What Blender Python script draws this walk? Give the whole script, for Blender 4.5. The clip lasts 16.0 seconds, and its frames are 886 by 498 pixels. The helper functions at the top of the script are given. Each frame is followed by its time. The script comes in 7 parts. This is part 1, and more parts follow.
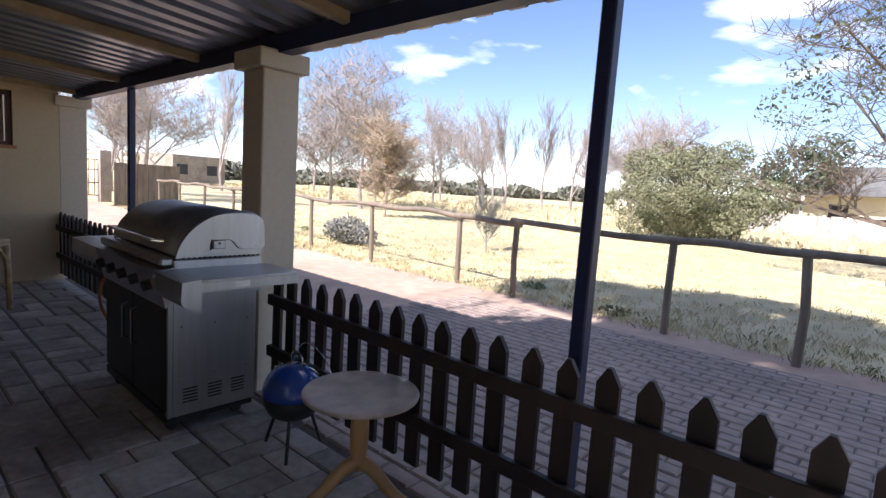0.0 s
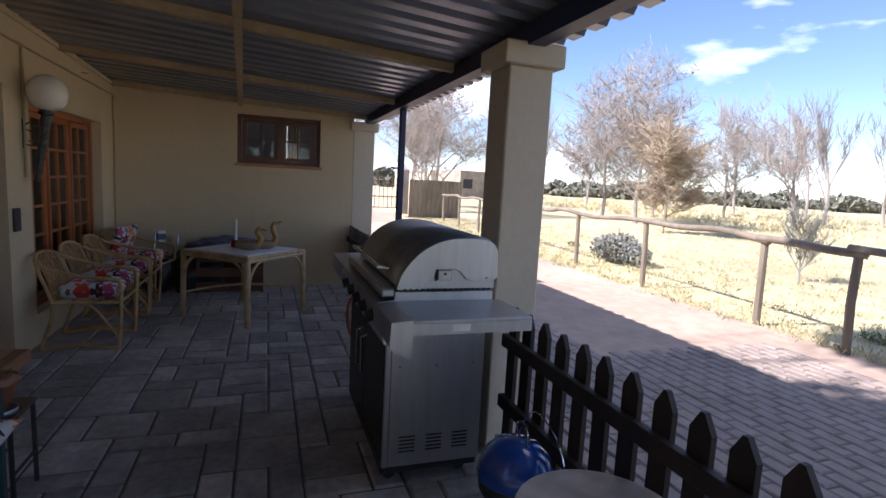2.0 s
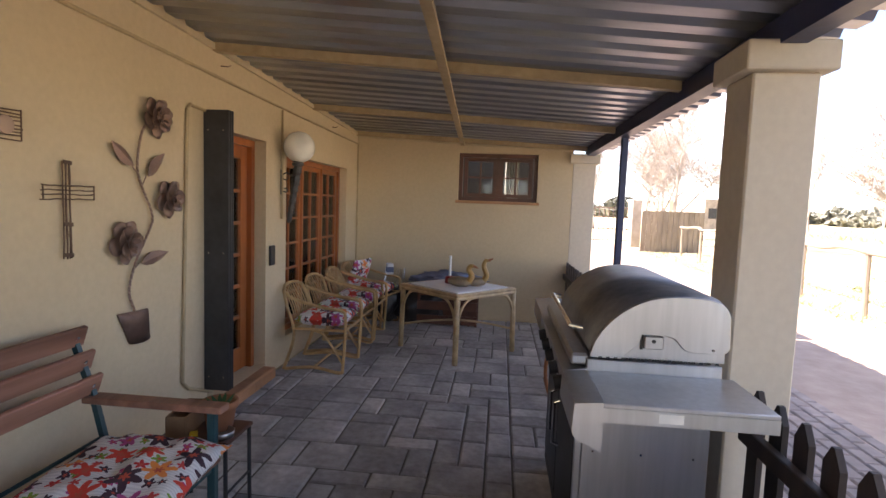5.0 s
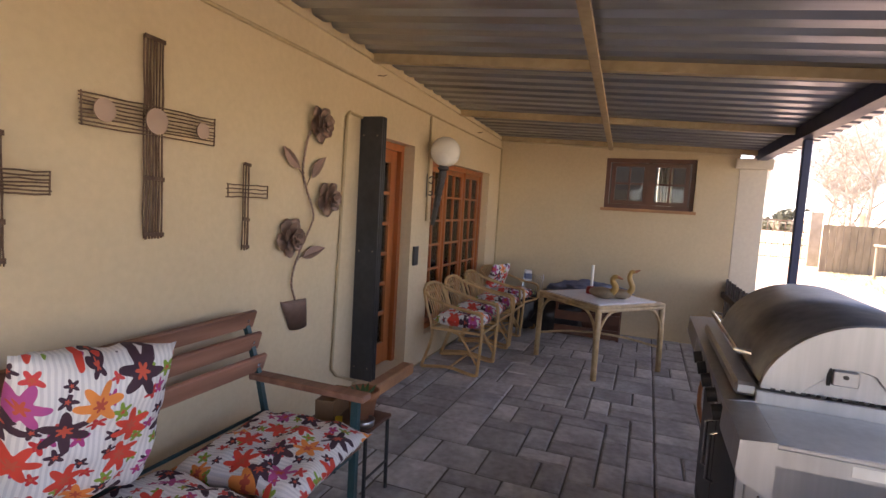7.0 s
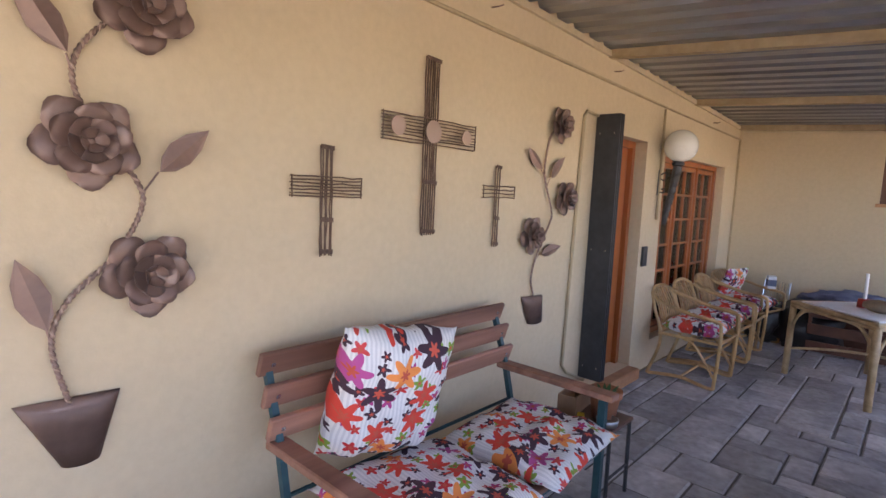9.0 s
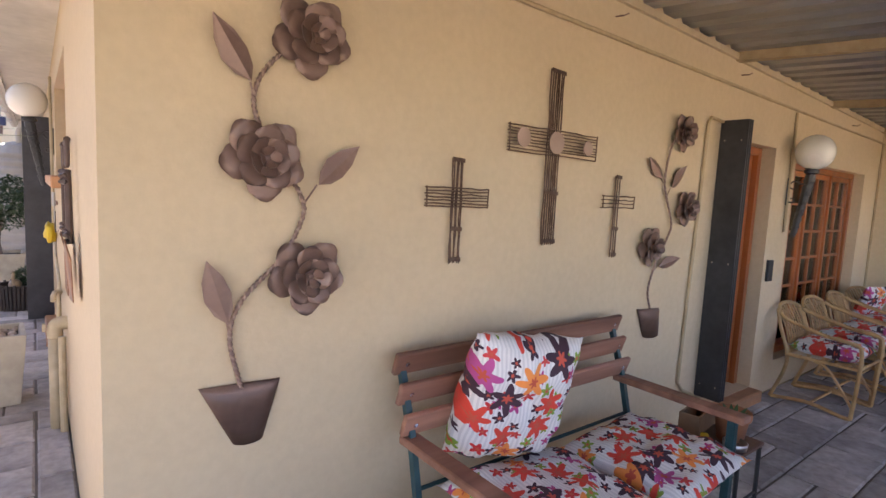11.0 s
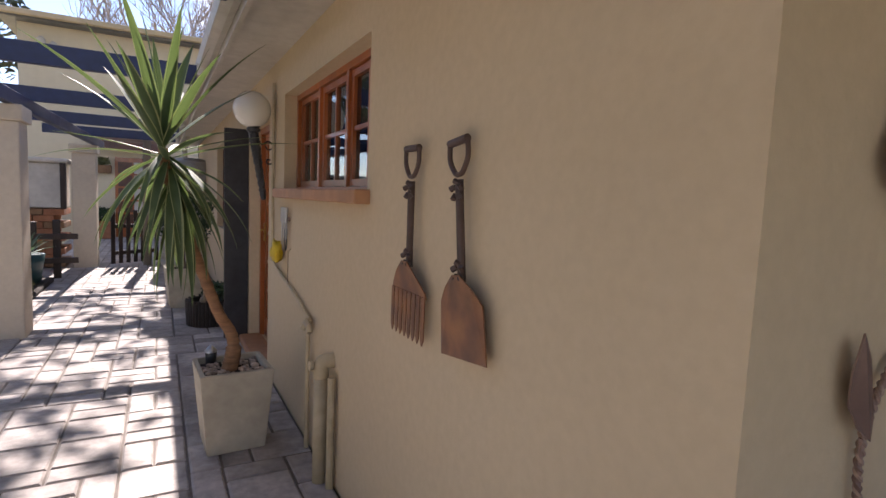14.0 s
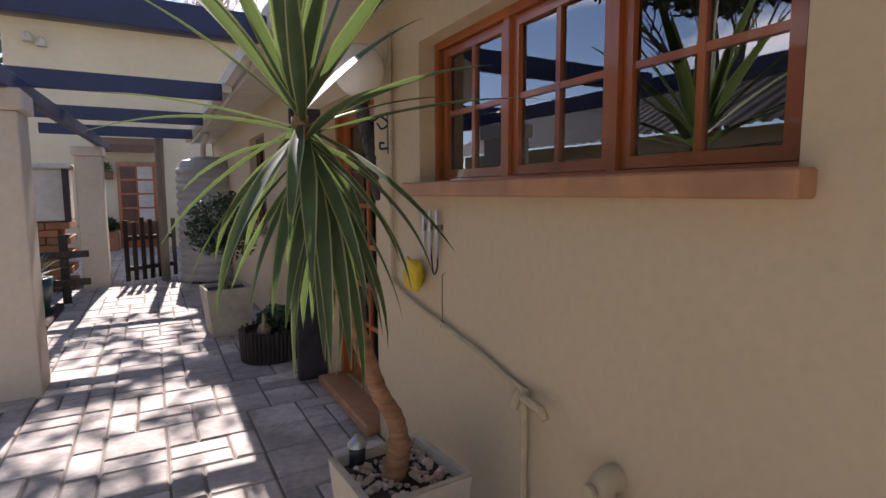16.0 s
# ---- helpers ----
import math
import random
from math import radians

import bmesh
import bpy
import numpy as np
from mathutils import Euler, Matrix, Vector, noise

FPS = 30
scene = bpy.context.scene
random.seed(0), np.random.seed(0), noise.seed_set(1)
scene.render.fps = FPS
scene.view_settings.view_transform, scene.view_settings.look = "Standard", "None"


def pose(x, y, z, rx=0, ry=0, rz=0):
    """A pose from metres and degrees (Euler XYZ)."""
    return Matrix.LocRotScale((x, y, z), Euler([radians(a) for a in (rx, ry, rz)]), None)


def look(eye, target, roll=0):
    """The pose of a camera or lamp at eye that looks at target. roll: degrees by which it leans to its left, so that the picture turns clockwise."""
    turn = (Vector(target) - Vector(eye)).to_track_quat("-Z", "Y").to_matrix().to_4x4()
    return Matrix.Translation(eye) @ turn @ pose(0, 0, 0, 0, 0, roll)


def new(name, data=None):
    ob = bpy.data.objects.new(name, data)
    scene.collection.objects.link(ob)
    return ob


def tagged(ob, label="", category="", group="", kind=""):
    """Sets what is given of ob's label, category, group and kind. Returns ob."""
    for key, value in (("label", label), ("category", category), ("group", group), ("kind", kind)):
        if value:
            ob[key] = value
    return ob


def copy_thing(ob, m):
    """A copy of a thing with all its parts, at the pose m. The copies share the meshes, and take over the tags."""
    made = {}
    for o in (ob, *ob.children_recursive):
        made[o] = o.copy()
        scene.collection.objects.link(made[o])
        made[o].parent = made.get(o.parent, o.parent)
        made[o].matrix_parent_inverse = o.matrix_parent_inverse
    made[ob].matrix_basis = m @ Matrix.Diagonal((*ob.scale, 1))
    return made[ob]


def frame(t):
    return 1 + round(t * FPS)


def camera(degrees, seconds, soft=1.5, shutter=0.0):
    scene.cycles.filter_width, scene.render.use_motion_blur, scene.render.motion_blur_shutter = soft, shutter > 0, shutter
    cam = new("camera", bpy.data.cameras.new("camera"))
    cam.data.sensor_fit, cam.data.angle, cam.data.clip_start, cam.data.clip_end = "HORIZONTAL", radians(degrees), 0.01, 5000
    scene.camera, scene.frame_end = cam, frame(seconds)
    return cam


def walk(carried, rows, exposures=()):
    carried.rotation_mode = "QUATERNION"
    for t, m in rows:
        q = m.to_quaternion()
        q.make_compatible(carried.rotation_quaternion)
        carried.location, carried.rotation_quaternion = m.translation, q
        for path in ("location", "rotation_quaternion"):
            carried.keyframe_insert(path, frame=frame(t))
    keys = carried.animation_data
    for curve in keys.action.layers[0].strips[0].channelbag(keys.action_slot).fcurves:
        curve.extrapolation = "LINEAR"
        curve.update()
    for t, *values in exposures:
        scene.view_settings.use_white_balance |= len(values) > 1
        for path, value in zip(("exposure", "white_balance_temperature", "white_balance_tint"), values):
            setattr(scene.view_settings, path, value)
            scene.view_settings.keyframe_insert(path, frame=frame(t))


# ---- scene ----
cam = camera(80.3, 16.0)
PATH = [
    (0, (-0.256, 0.616, 1.442), (-1.585, 2.093, 1.208), 3.8),
    (0.5, (-0.406, 0.748, 1.446), (-1.839, 2.122, 1.2), 4.0),
    (1, (-0.511, 0.955, 1.464), (-2.067, 2.185, 1.212), 4.0),
    (1.5, (-0.614, 1.079, 1.467), (-2.374, 1.998, 1.227), 4.0),
    (2, (-0.795, 1.128, 1.476), (-2.674, 1.767, 1.226), 3.1),
    (2.5, (-0.948, 1.221, 1.482), (-2.863, 1.738, 1.224), 2.7),
    (3, (-1.078, 1.323, 1.52), (-3.024, 1.702, 1.258), 2.2),
    (3.5, (-1.136, 1.372, 1.527), (-3.118, 1.489, 1.291), 1.9),
    (4, (-1.098, 1.328, 1.541), (-3.087, 1.291, 1.332), 2.0),
    (6.3, (-1.122, 1.355, 1.525), (-3.047, 0.839, 1.357), 2.9),
    (6.5, (-1.139, 1.349, 1.534), (-3.044, 0.765, 1.361), 3.2),
    (7, (-1.138, 1.312, 1.521), (-2.997, 0.594, 1.348), 3.3),
    (7.5, (-1.113, 1.287, 1.505), (-2.865, 0.34, 1.317), 3.3),
    (8, (-1.025, 1.22, 1.514), (-2.678, 0.111, 1.314), 3.1),
    (8.5, (-0.965, 1.171, 1.512), (-2.513, -0.078, 1.303), 2.7),
    (9, (-0.948, 1.135, 1.515), (-2.418, -0.203, 1.297), 2.6),
    (11.3, (-0.742, 1.054, 1.527), (-1.91, -0.557, 1.327), 3.2),
    (11.5, (-0.699, 1.026, 1.524), (-1.826, -0.615, 1.332), 3.5),
    (12, (-0.583, 0.93, 1.514), (-1.615, -0.773, 1.327), 3.7),
    (12.5, (-0.505, 0.724, 1.501), (-1.466, -1.019, 1.309), 3.7),
    (13, (-0.388, 0.466, 1.513), (-1.333, -1.286, 1.32), 3.7),
    (13.5, (-0.211, 0.169, 1.492), (-1.159, -1.581, 1.305), 3.3),
    (14, (-0.146, -0.151, 1.487), (-1.096, -1.901, 1.301), 2.4),
    (14.5, (-0.051, -0.517, 1.469), (-1.006, -2.264, 1.282), 1.7),
    (15, (0.085, -0.907, 1.444), (-0.887, -2.644, 1.258), 1.4),
    (15.5, (0.109, -1.359, 1.459), (-0.862, -3.096, 1.262), 0.4),
    (16, (0.218, -1.702, 1.473), (-0.745, -3.442, 1.257), -0.3),
]
EXPOSURES = [(0.0, 1.2, 6000, 20), (1.5, 1.2, 5850, 19), (3.0, 1.55, 5750, 19), (3.5, 1.9, 6100, 19), (4.2, 2.35, 6500, 20), (6.3, 2.75, 7000, 26), (7.5, 2.8, 7150, 28), (8.0, 2.9, 7150, 28), (8.6, 3.1, 6250, 26), (9.0, 3.2, 6150, 26), (11.5, 2.9, 6500, 26), (12.5, 2.35, 6450, 26), (13.5, 1.75, 6450, 24), (14.5, 1.38, 6250, 22), (16.0, 1.38, 6300, 23)]
walk(cam, [(t, look(eye, target, roll)) for t, eye, target, roll in PATH], EXPOSURES)

# ---- sky and sun: clear winter sky, sun behind the house ----
SUN_FROM = Vector((-0.08, -1.0, 0.0)).normalized()
SUN_HEIGHT = radians(43)
world = bpy.data.worlds.new("sky")
scene.world = world
world.use_nodes = True
wn, wl = world.node_tree.nodes, world.node_tree.links
sky = wn.new("ShaderNodeTexSky")
sky.sky_type, sky.sun_disc = "NISHITA", False
sky.sun_elevation, sky.sun_rotation = SUN_HEIGHT, math.atan2(SUN_FROM.x, SUN_FROM.y)
sky.air_density, sky.dust_density, sky.altitude = 1.0, 0.3, 1400
cloud_at = wn.new("ShaderNodeTexCoord")
cloud_map = wn.new("ShaderNodeMapping")
cloud_map.inputs["Location"].default_value = (3.1, 1.7, 0.4)
cloud_map.inputs["Scale"].default_value = (2.2, 2.2, 7.0)
cloud_noise = wn.new("ShaderNodeTexNoise")
cloud_noise.inputs["Scale"].default_value, cloud_noise.inputs["Detail"].default_value = 1.3, 7
cloud_ramp = wn.new("ShaderNodeValToRGB")
cloud_ramp.color_ramp.elements[0].position, cloud_ramp.color_ramp.elements[1].position = 0.56, 0.68
cloud_mix = wn.new("ShaderNodeMix")
cloud_mix.data_type = "RGBA"
cloud_mix.inputs[7].default_value = (10.5, 10.7, 11.0, 1)
wl.new(cloud_at.outputs["Generated"], cloud_map.inputs["Vector"])
wl.new(cloud_map.outputs["Vector"], cloud_noise.inputs["Vector"])
wl.new(cloud_noise.outputs["Fac"], cloud_ramp.inputs["Fac"])
wl.new(cloud_ramp.outputs["Color"], cloud_mix.inputs[0])
wl.new(sky.outputs["Color"], cloud_mix.inputs[6])
wl.new(cloud_mix.outputs[2], wn["Background"].inputs["Color"])
wn["Background"].inputs["Strength"].default_value = 0.09
sun = new("sun", bpy.data.lights.new("sun", "SUN"))
sun.data.energy, sun.data.angle, sun.data.color = 5.0, radians(0.6), (1.0, 0.94, 0.84)
sun.matrix_world = look((0, 0, 30), Vector((0, 0, 30)) - (SUN_FROM * math.cos(SUN_HEIGHT) + Vector((0, 0, math.sin(SUN_HEIGHT)))))


# ---- materials ----
def material(name, c1, c2=None, rough=0.7, scale=8.0, stain=0.25, stain_scale=1.2, bump=0.15, bump_scale=None, metal=0.0,
             stretch=(1, 1, 1), vary=0.0, spec=0.5, coat=0.0, detail=6, dist=0.004, rough_var=0.12):
    """Two-tone grain, larger stains, fine relief; vary shifts the value from object to object."""
    m = bpy.data.materials.new(name)
    m.use_nodes = True
    n, l = m.node_tree.nodes, m.node_tree.links
    b = n["Principled BSDF"]
    c2 = c2 or tuple(0.8 * v for v in c1)
    co = n.new("ShaderNodeTexCoord")
    mp = n.new("ShaderNodeMapping")
    mp.inputs["Scale"].default_value = stretch
    l.new(co.outputs["Object"], mp.inputs["Vector"])
    info = n.new("ShaderNodeObjectInfo")
    if vary:
        off = n.new("ShaderNodeVectorMath")
        off.operation = "SCALE"
        off.inputs[0].default_value = (13.1, 7.7, 5.3)
        l.new(info.outputs["Random"], off.inputs["Scale"])
        l.new(off.outputs[0], mp.inputs["Location"])
    fine = n.new("ShaderNodeTexNoise")
    fine.inputs["Scale"].default_value, fine.inputs["Detail"].default_value = scale, detail
    big = n.new("ShaderNodeTexNoise")
    big.inputs["Scale"].default_value, big.inputs["Detail"].default_value = stain_scale, 4
    for t in (fine, big):
        l.new(mp.outputs["Vector"], t.inputs["Vector"])
    r1 = n.new("ShaderNodeMapRange")
    r1.inputs[1].default_value, r1.inputs[2].default_value = 0.3, 0.7
    l.new(fine.outputs["Fac"], r1.inputs[0])
    mix = n.new("ShaderNodeMix")
    mix.data_type = "RGBA"
    mix.inputs[6].default_value, mix.inputs[7].default_value = (*c1, 1), (*c2, 1)
    l.new(r1.outputs[0], mix.inputs[0])
    r2 = n.new("ShaderNodeMapRange")
    r2.inputs[1].default_value, r2.inputs[2].default_value = 0.3, 0.7
    r2.inputs[3].default_value, r2.inputs[4].default_value = 1 - stain, 1 + stain * 0.6
    l.new(big.outputs["Fac"], r2.inputs[0])
    val = r2.outputs[0]
    if vary:
        r3 = n.new("ShaderNodeMapRange")
        r3.inputs[3].default_value, r3.inputs[4].default_value = 1 - vary, 1 + vary
        l.new(info.outputs["Random"], r3.inputs[0])
        mul = n.new("ShaderNodeMath")
        mul.operation = "MULTIPLY"
        l.new(val, mul.inputs[0])
        l.new(r3.outputs[0], mul.inputs[1])
        val = mul.outputs[0]
    sc = n.new("ShaderNodeVectorMath")
    sc.operation = "SCALE"
    l.new(mix.outputs[2], sc.inputs[0])
    l.new(val, sc.inputs["Scale"])
    l.new(sc.outputs[0], b.inputs["Base Color"])
    rr = n.new("ShaderNodeMapRange")
    rr.inputs[3].default_value, rr.inputs[4].default_value = max(0.03, rough - rough_var), min(1, rough + rough_var)
    l.new(big.outputs["Fac"], rr.inputs[0])
    l.new(rr.outputs[0], b.inputs["Roughness"])
    b.inputs["Metallic"].default_value = metal
    b.inputs["Specular IOR Level"].default_value = spec
    b.inputs["Coat Weight"].default_value = coat
    if bump:
        bt = fine
        if bump_scale:
            bt = n.new("ShaderNodeTexNoise")
            bt.inputs["Scale"].default_value, bt.inputs["Detail"].default_value = bump_scale, 5
            l.new(mp.outputs["Vector"], bt.inputs["Vector"])
        bp = n.new("ShaderNodeBump")
        bp.inputs["Strength"].default_value, bp.inputs["Distance"].default_value = bump, dist
        l.new(bt.outputs["Fac"], bp.inputs["Height"])
        l.new(bp.outputs["Normal"], b.inputs["Normal"])
    return m


def glass(name, tint=(0.9, 0.95, 0.95), rough=0.02, see=0.5):
    """A window pane: clear sheet with a mirror coat by the angle of view."""
    m = bpy.data.materials.new(name)
    m.use_nodes = True
    n, l = m.node_tree.nodes, m.node_tree.links
    out = n["Material Output"]
    n.remove(n["Principled BSDF"])
    tr, gl, mx, fr = n.new("ShaderNodeBsdfTransparent"), n.new("ShaderNodeBsdfGlossy"), n.new("ShaderNodeMixShader"), n.new("ShaderNodeFresnel")
    tr.inputs["Color"].default_value, gl.inputs["Roughness"].default_value = (*tint, 1), rough
    fr.inputs["IOR"].default_value = see
    l.new(fr.outputs[0], mx.inputs[0])
    l.new(tr.outputs[0], mx.inputs[1])
    l.new(gl.outputs[0], mx.inputs[2])
    l.new(mx.outputs[0], out.inputs["Surface"])
    return m


PLASTER = material("plaster", (0.61, 0.485, 0.315), (0.57, 0.45, 0.29), 0.85, 30, 0.08, 0.7, 0.25, 60, dist=0.003)
PLASTER_PALE = material("pale plaster", (0.66, 0.57, 0.44), (0.61, 0.52, 0.40), 0.85, 25, 0.1, 0.8, 0.25, 60, dist=0.003)
FAR_WALL = material("cream render", (0.70, 0.61, 0.44), (0.66, 0.57, 0.41), 0.85, 6, 0.1, 0.4, 0.1)
ZINC = material("galvanised sheet", (0.42, 0.43, 0.45), (0.33, 0.34, 0.36), 0.34, 14, 0.3, 1.5, 0.08, metal=0.85, stretch=(1, 0.15, 1))
OCHRE_WOOD = material("painted roof timber", (0.50, 0.38, 0.22), (0.42, 0.31, 0.17), 0.6, 18, 0.2, 2, 0.1)
# dark paint with the blue of lens flare haze mixed into its colour
HAZE_BLUE = material("black paint tinted haze blue", (0.016, 0.024, 0.085), (0.012, 0.018, 0.06), 0.45, 20, 0.25, 2.5, 0.1)
PAVER = material("concrete paver", (0.46, 0.435, 0.42), (0.33, 0.305, 0.29), 0.8, 22, 0.35, 3.0, 0.5, 45, vary=0.24, dist=0.005)
PAVER_WARM = material("garden paver", (0.47, 0.42, 0.38), (0.34, 0.30, 0.275), 0.85, 22, 0.35, 3.0, 0.5, 45, vary=0.22, dist=0.005)
COBBLE = material("drive paver", (0.42, 0.325, 0.275), (0.30, 0.235, 0.20), 0.9, 9, 0.35, 0.8, 0.5, 40, dist=0.006)
JOINT = material("joint sand", (0.15, 0.13, 0.115), (0.10, 0.088, 0.078), 0.95, 30, 0.2, 2, 0.3)
PALE_JOINT = material("pale joint sand", (0.19, 0.155, 0.13), (0.13, 0.11, 0.09), 0.95, 30, 0.2, 2, 0.3)
DRYGRASS = material("dry grass ground", (0.60, 0.52, 0.32), (0.45, 0.385, 0.22), 0.95, 1.6, 0.3, 0.12, 0.6, 12, dist=0.03, detail=10)
TAN_GROUND = material("pinkish tan ground", (0.52, 0.38, 0.29), (0.43, 0.30, 0.225), 0.95, 5, 0.25, 0.5, 0.4, 20, dist=0.01)
PICKET = material("dark stained timber", (0.042, 0.026, 0.019), (0.022, 0.014, 0.011), 0.6, 14, 0.3, 4, 0.25, stretch=(1, 1, 0.15), vary=0.2)
POLEWOOD = material("weathered pole", (0.27, 0.22, 0.165), (0.17, 0.135, 0.10), 0.85, 12, 0.3, 3, 0.4, stretch=(1, 1, 0.2))
REDWOOD = material("varnished meranti", (0.42, 0.125, 0.032), (0.30, 0.08, 0.02), 0.32, 10, 0.25, 3, 0.15, stretch=(1, 1, 0.12), coat=0.3)
DARKWOOD = material("dark window timber", (0.14, 0.052, 0.028), (0.09, 0.034, 0.02), 0.4, 10, 0.25, 3, 0.15)
SILL_TILE = material("terracotta sill", (0.46, 0.235, 0.115), (0.38, 0.185, 0.09), 0.6, 14, 0.15, 3, 0.15)
BLACK_STEEL = material("black painted steel", (0.042, 0.042, 0.046), (0.028, 0.028, 0.031), 0.42, 20, 0.3, 4, 0.1)
PANE = glass("window pane", (0.75, 0.8, 0.8), 0.01, 3.0)
# same window glass with its mirror weakened, to look darker under the veranda
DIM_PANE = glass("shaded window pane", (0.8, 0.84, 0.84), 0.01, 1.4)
# near-black colour stands in for the shade of unlit rooms
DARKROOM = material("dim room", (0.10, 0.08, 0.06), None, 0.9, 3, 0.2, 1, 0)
CREAM_TRIM = material("cream trim", (0.62, 0.50, 0.32), (0.56, 0.45, 0.28), 0.6, 20, 0.15, 3, 0.1)


# ---- mesh helpers ----
def part(name, bm, mat, parent=None, label="", smooth=False):
    """Links a bmesh as one mesh object, under a thing or a part."""
    me = bpy.data.meshes.new(name)
    bm.to_mesh(me)
    bm.free()
    me.materials.append(mat)
    if smooth:
        me.polygons.foreach_set("use_smooth", [True] * len(me.polygons))
    ob = new(name, me)
    if parent:
        ob.parent = parent
    return tagged(ob, label)


def thing(name, label, category, at=(0, 0, 0), rz=0.0, group="", kind=""):
    ob = new(name)
    ob.matrix_basis = pose(*at, 0, 0, rz)
    ob.empty_display_size = 0.1
    return tagged(ob, label, category, group, kind)


def B(x0, y0, z0, x1, y1, z1, bm=None, bev=0.0, seg=1):
    """A box, with rounded edges where bev is given."""
    bm = bm or bmesh.new()
    x0, x1, y0, y1, z0, z1 = min(x0, x1), max(x0, x1), min(y0, y1), max(y0, y1), min(z0, z1), max(z0, z1)
    g = bmesh.ops.create_cube(bm, size=1, matrix=Matrix.LocRotScale(((x0 + x1) / 2, (y0 + y1) / 2, (z0 + z1) / 2), None, (x1 - x0, y1 - y0, z1 - z0)))
    if bev:
        es = {e for v in g["verts"] for e in v.link_edges}
        bmesh.ops.bevel(bm, geom=list(es), offset=bev, segments=seg, affect="EDGES", profile=0.5)
    return bm


def tube(pts, r, n=8, bm=None, r2=None, cap=True):
    """A round bar along points; r may run to r2, or be a list."""
    bm = bm or bmesh.new()
    pts = [Vector(p) for p in pts]
    rs = r if isinstance(r, (list, tuple)) else [r + ((r if r2 is None else r2) - r) * i / max(1, len(pts) - 1) for i in range(len(pts))]
    rings, side = [], None
    for i, p in enumerate(pts):
        d = (pts[min(i + 1, len(pts) - 1)] - pts[max(i - 1, 0)]).normalized()
        if side is None:
            side = d.orthogonal().normalized()
        else:
            side = (side - d * side.dot(d)).normalized()
        up = d.cross(side)
        rings.append([bm.verts.new(p + (side * math.cos(a) + up * math.sin(a)) * rs[i]) for a in [2 * math.pi * k / n for k in range(n)]])
    for a, b in zip(rings, rings[1:]):
        for k in range(n):
            bm.faces.new((a[k], a[(k + 1) % n], b[(k + 1) % n], b[k]))
    if cap:
        bm.faces.new(rings[0][::-1])
        bm.faces.new(rings[-1])
    return bm


def smooth_path(pts, steps=5):
    """Points of a smooth line through the given ones."""
    P = [Vector(p) for p in pts]
    P = [P[0] * 2 - P[1]] + P + [P[-1] * 2 - P[-2]]
    out = []
    for i in range(1, len(P) - 2):
        for s in range(steps):
            t = s / steps
            a, b, c, d = P[i - 1], P[i], P[i + 1], P[i + 2]
            out.append(0.5 * ((2 * b) + (c - a) * t + (2 * a - 5 * b + 4 * c - d) * t * t + (3 * b - a - 3 * c + d) * t ** 3))
    return out + [P[-2]]


def lathe(profile, n=24, bm=None, at=(0, 0, 0)):
    """A turned body from (radius, height) pairs."""
    bm = bm or bmesh.new()
    rings = []
    for r, z in profile:
        if r < 1e-5:
            rings.append([bm.verts.new((at[0], at[1], at[2] + z))])
        else:
            rings.append([bm.verts.new((at[0] + r * math.cos(2 * math.pi * k / n), at[1] + r * math.sin(2 * math.pi * k / n), at[2] + z)) for k in range(n)])
    for a, b in zip(rings, rings[1:]):
        for k in range(n):
            vs = [a[k % len(a)], a[(k + 1) % len(a)], b[(k + 1) % len(b)], b[k % len(b)]]
            vs = list(dict.fromkeys(vs))
            if len(vs) > 2:
                bm.faces.new(vs)
    return bm


def slab(outline, depth, bm=None, m=None):
    """A flat plate: an outline in x, z and a thickness along y, moved by m."""
    bm = bm or bmesh.new()
    m = m or Matrix()
    f = [bm.verts.new(m @ Vector((x, 0, z))) for x, z in outline]
    k = [bm.verts.new(m @ Vector((x, depth, z))) for x, z in outline]
    bm.faces.new(f)
    bm.faces.new(k[::-1])
    for i in range(len(f)):
        j = (i + 1) % len(f)
        bm.faces.new((f[j], f[i], k[i], k[j]))
    return bm


def raw(name, verts, faces, mat, parent=None, label="", smooth=False):
    me = bpy.data.meshes.new(name)
    me.from_pydata(verts, [], faces)
    me.materials.append(mat)
    if smooth:
        me.polygons.foreach_set("use_smooth", [True] * len(me.polygons))
    ob = new(name, me)
    if parent:
        ob.parent = parent
    return tagged(ob, label)


def structure(name, bm, mat, label="", category=""):
    return tagged(part(name, bm, mat), label, category, kind="structure")


# ---- the plan ----
HOUSE_Y, SIDE_X, END_X, THICK = -0.61, -0.928, -8.08, 0.22
EAVE_Y, ROOF_Z = 2.75, 2.552


def roof_z(y, x=-4.5):
    """Underside of the sheets; the wall end of the roof falls a little towards the end wall."""
    return ROOF_Z - 0.074 * (y - HOUSE_Y) + 0.027 * (x + 4.5) * max(0.0, 1 - (y - HOUSE_Y) / 3.3)


def wall_with_holes(name, axis, face, back, a0, a1, top, holes, label, mat=PLASTER):
    """A wall along x or y, with openings (a0, a1, z0, z1) cut through it, built of butted blocks."""
    bm = bmesh.new()
    cuts = sorted({a0, a1, *[h[0] for h in holes], *[h[1] for h in holes]})
    for c0, c1 in zip(cuts, cuts[1:]):
        spans, z = [], 0.0
        for h in sorted([h for h in holes if h[0] <= c0 and h[1] >= c1], key=lambda h: h[2]):
            spans.append((z, h[2]))
            z = h[3]
        spans.append((z, top))
        for z0, z1 in spans:
            if z1 - z0 > 0.001:
                if axis == "x":
                    B(c0, back, z0, c1, face, z1, bm)
                else:
                    B(back, c0, z0, face, c1, z1, bm)
    bmesh.ops.remove_doubles(bm, verts=bm.verts, dist=1e-4)
    return structure(name, bm, mat, label, "wall")


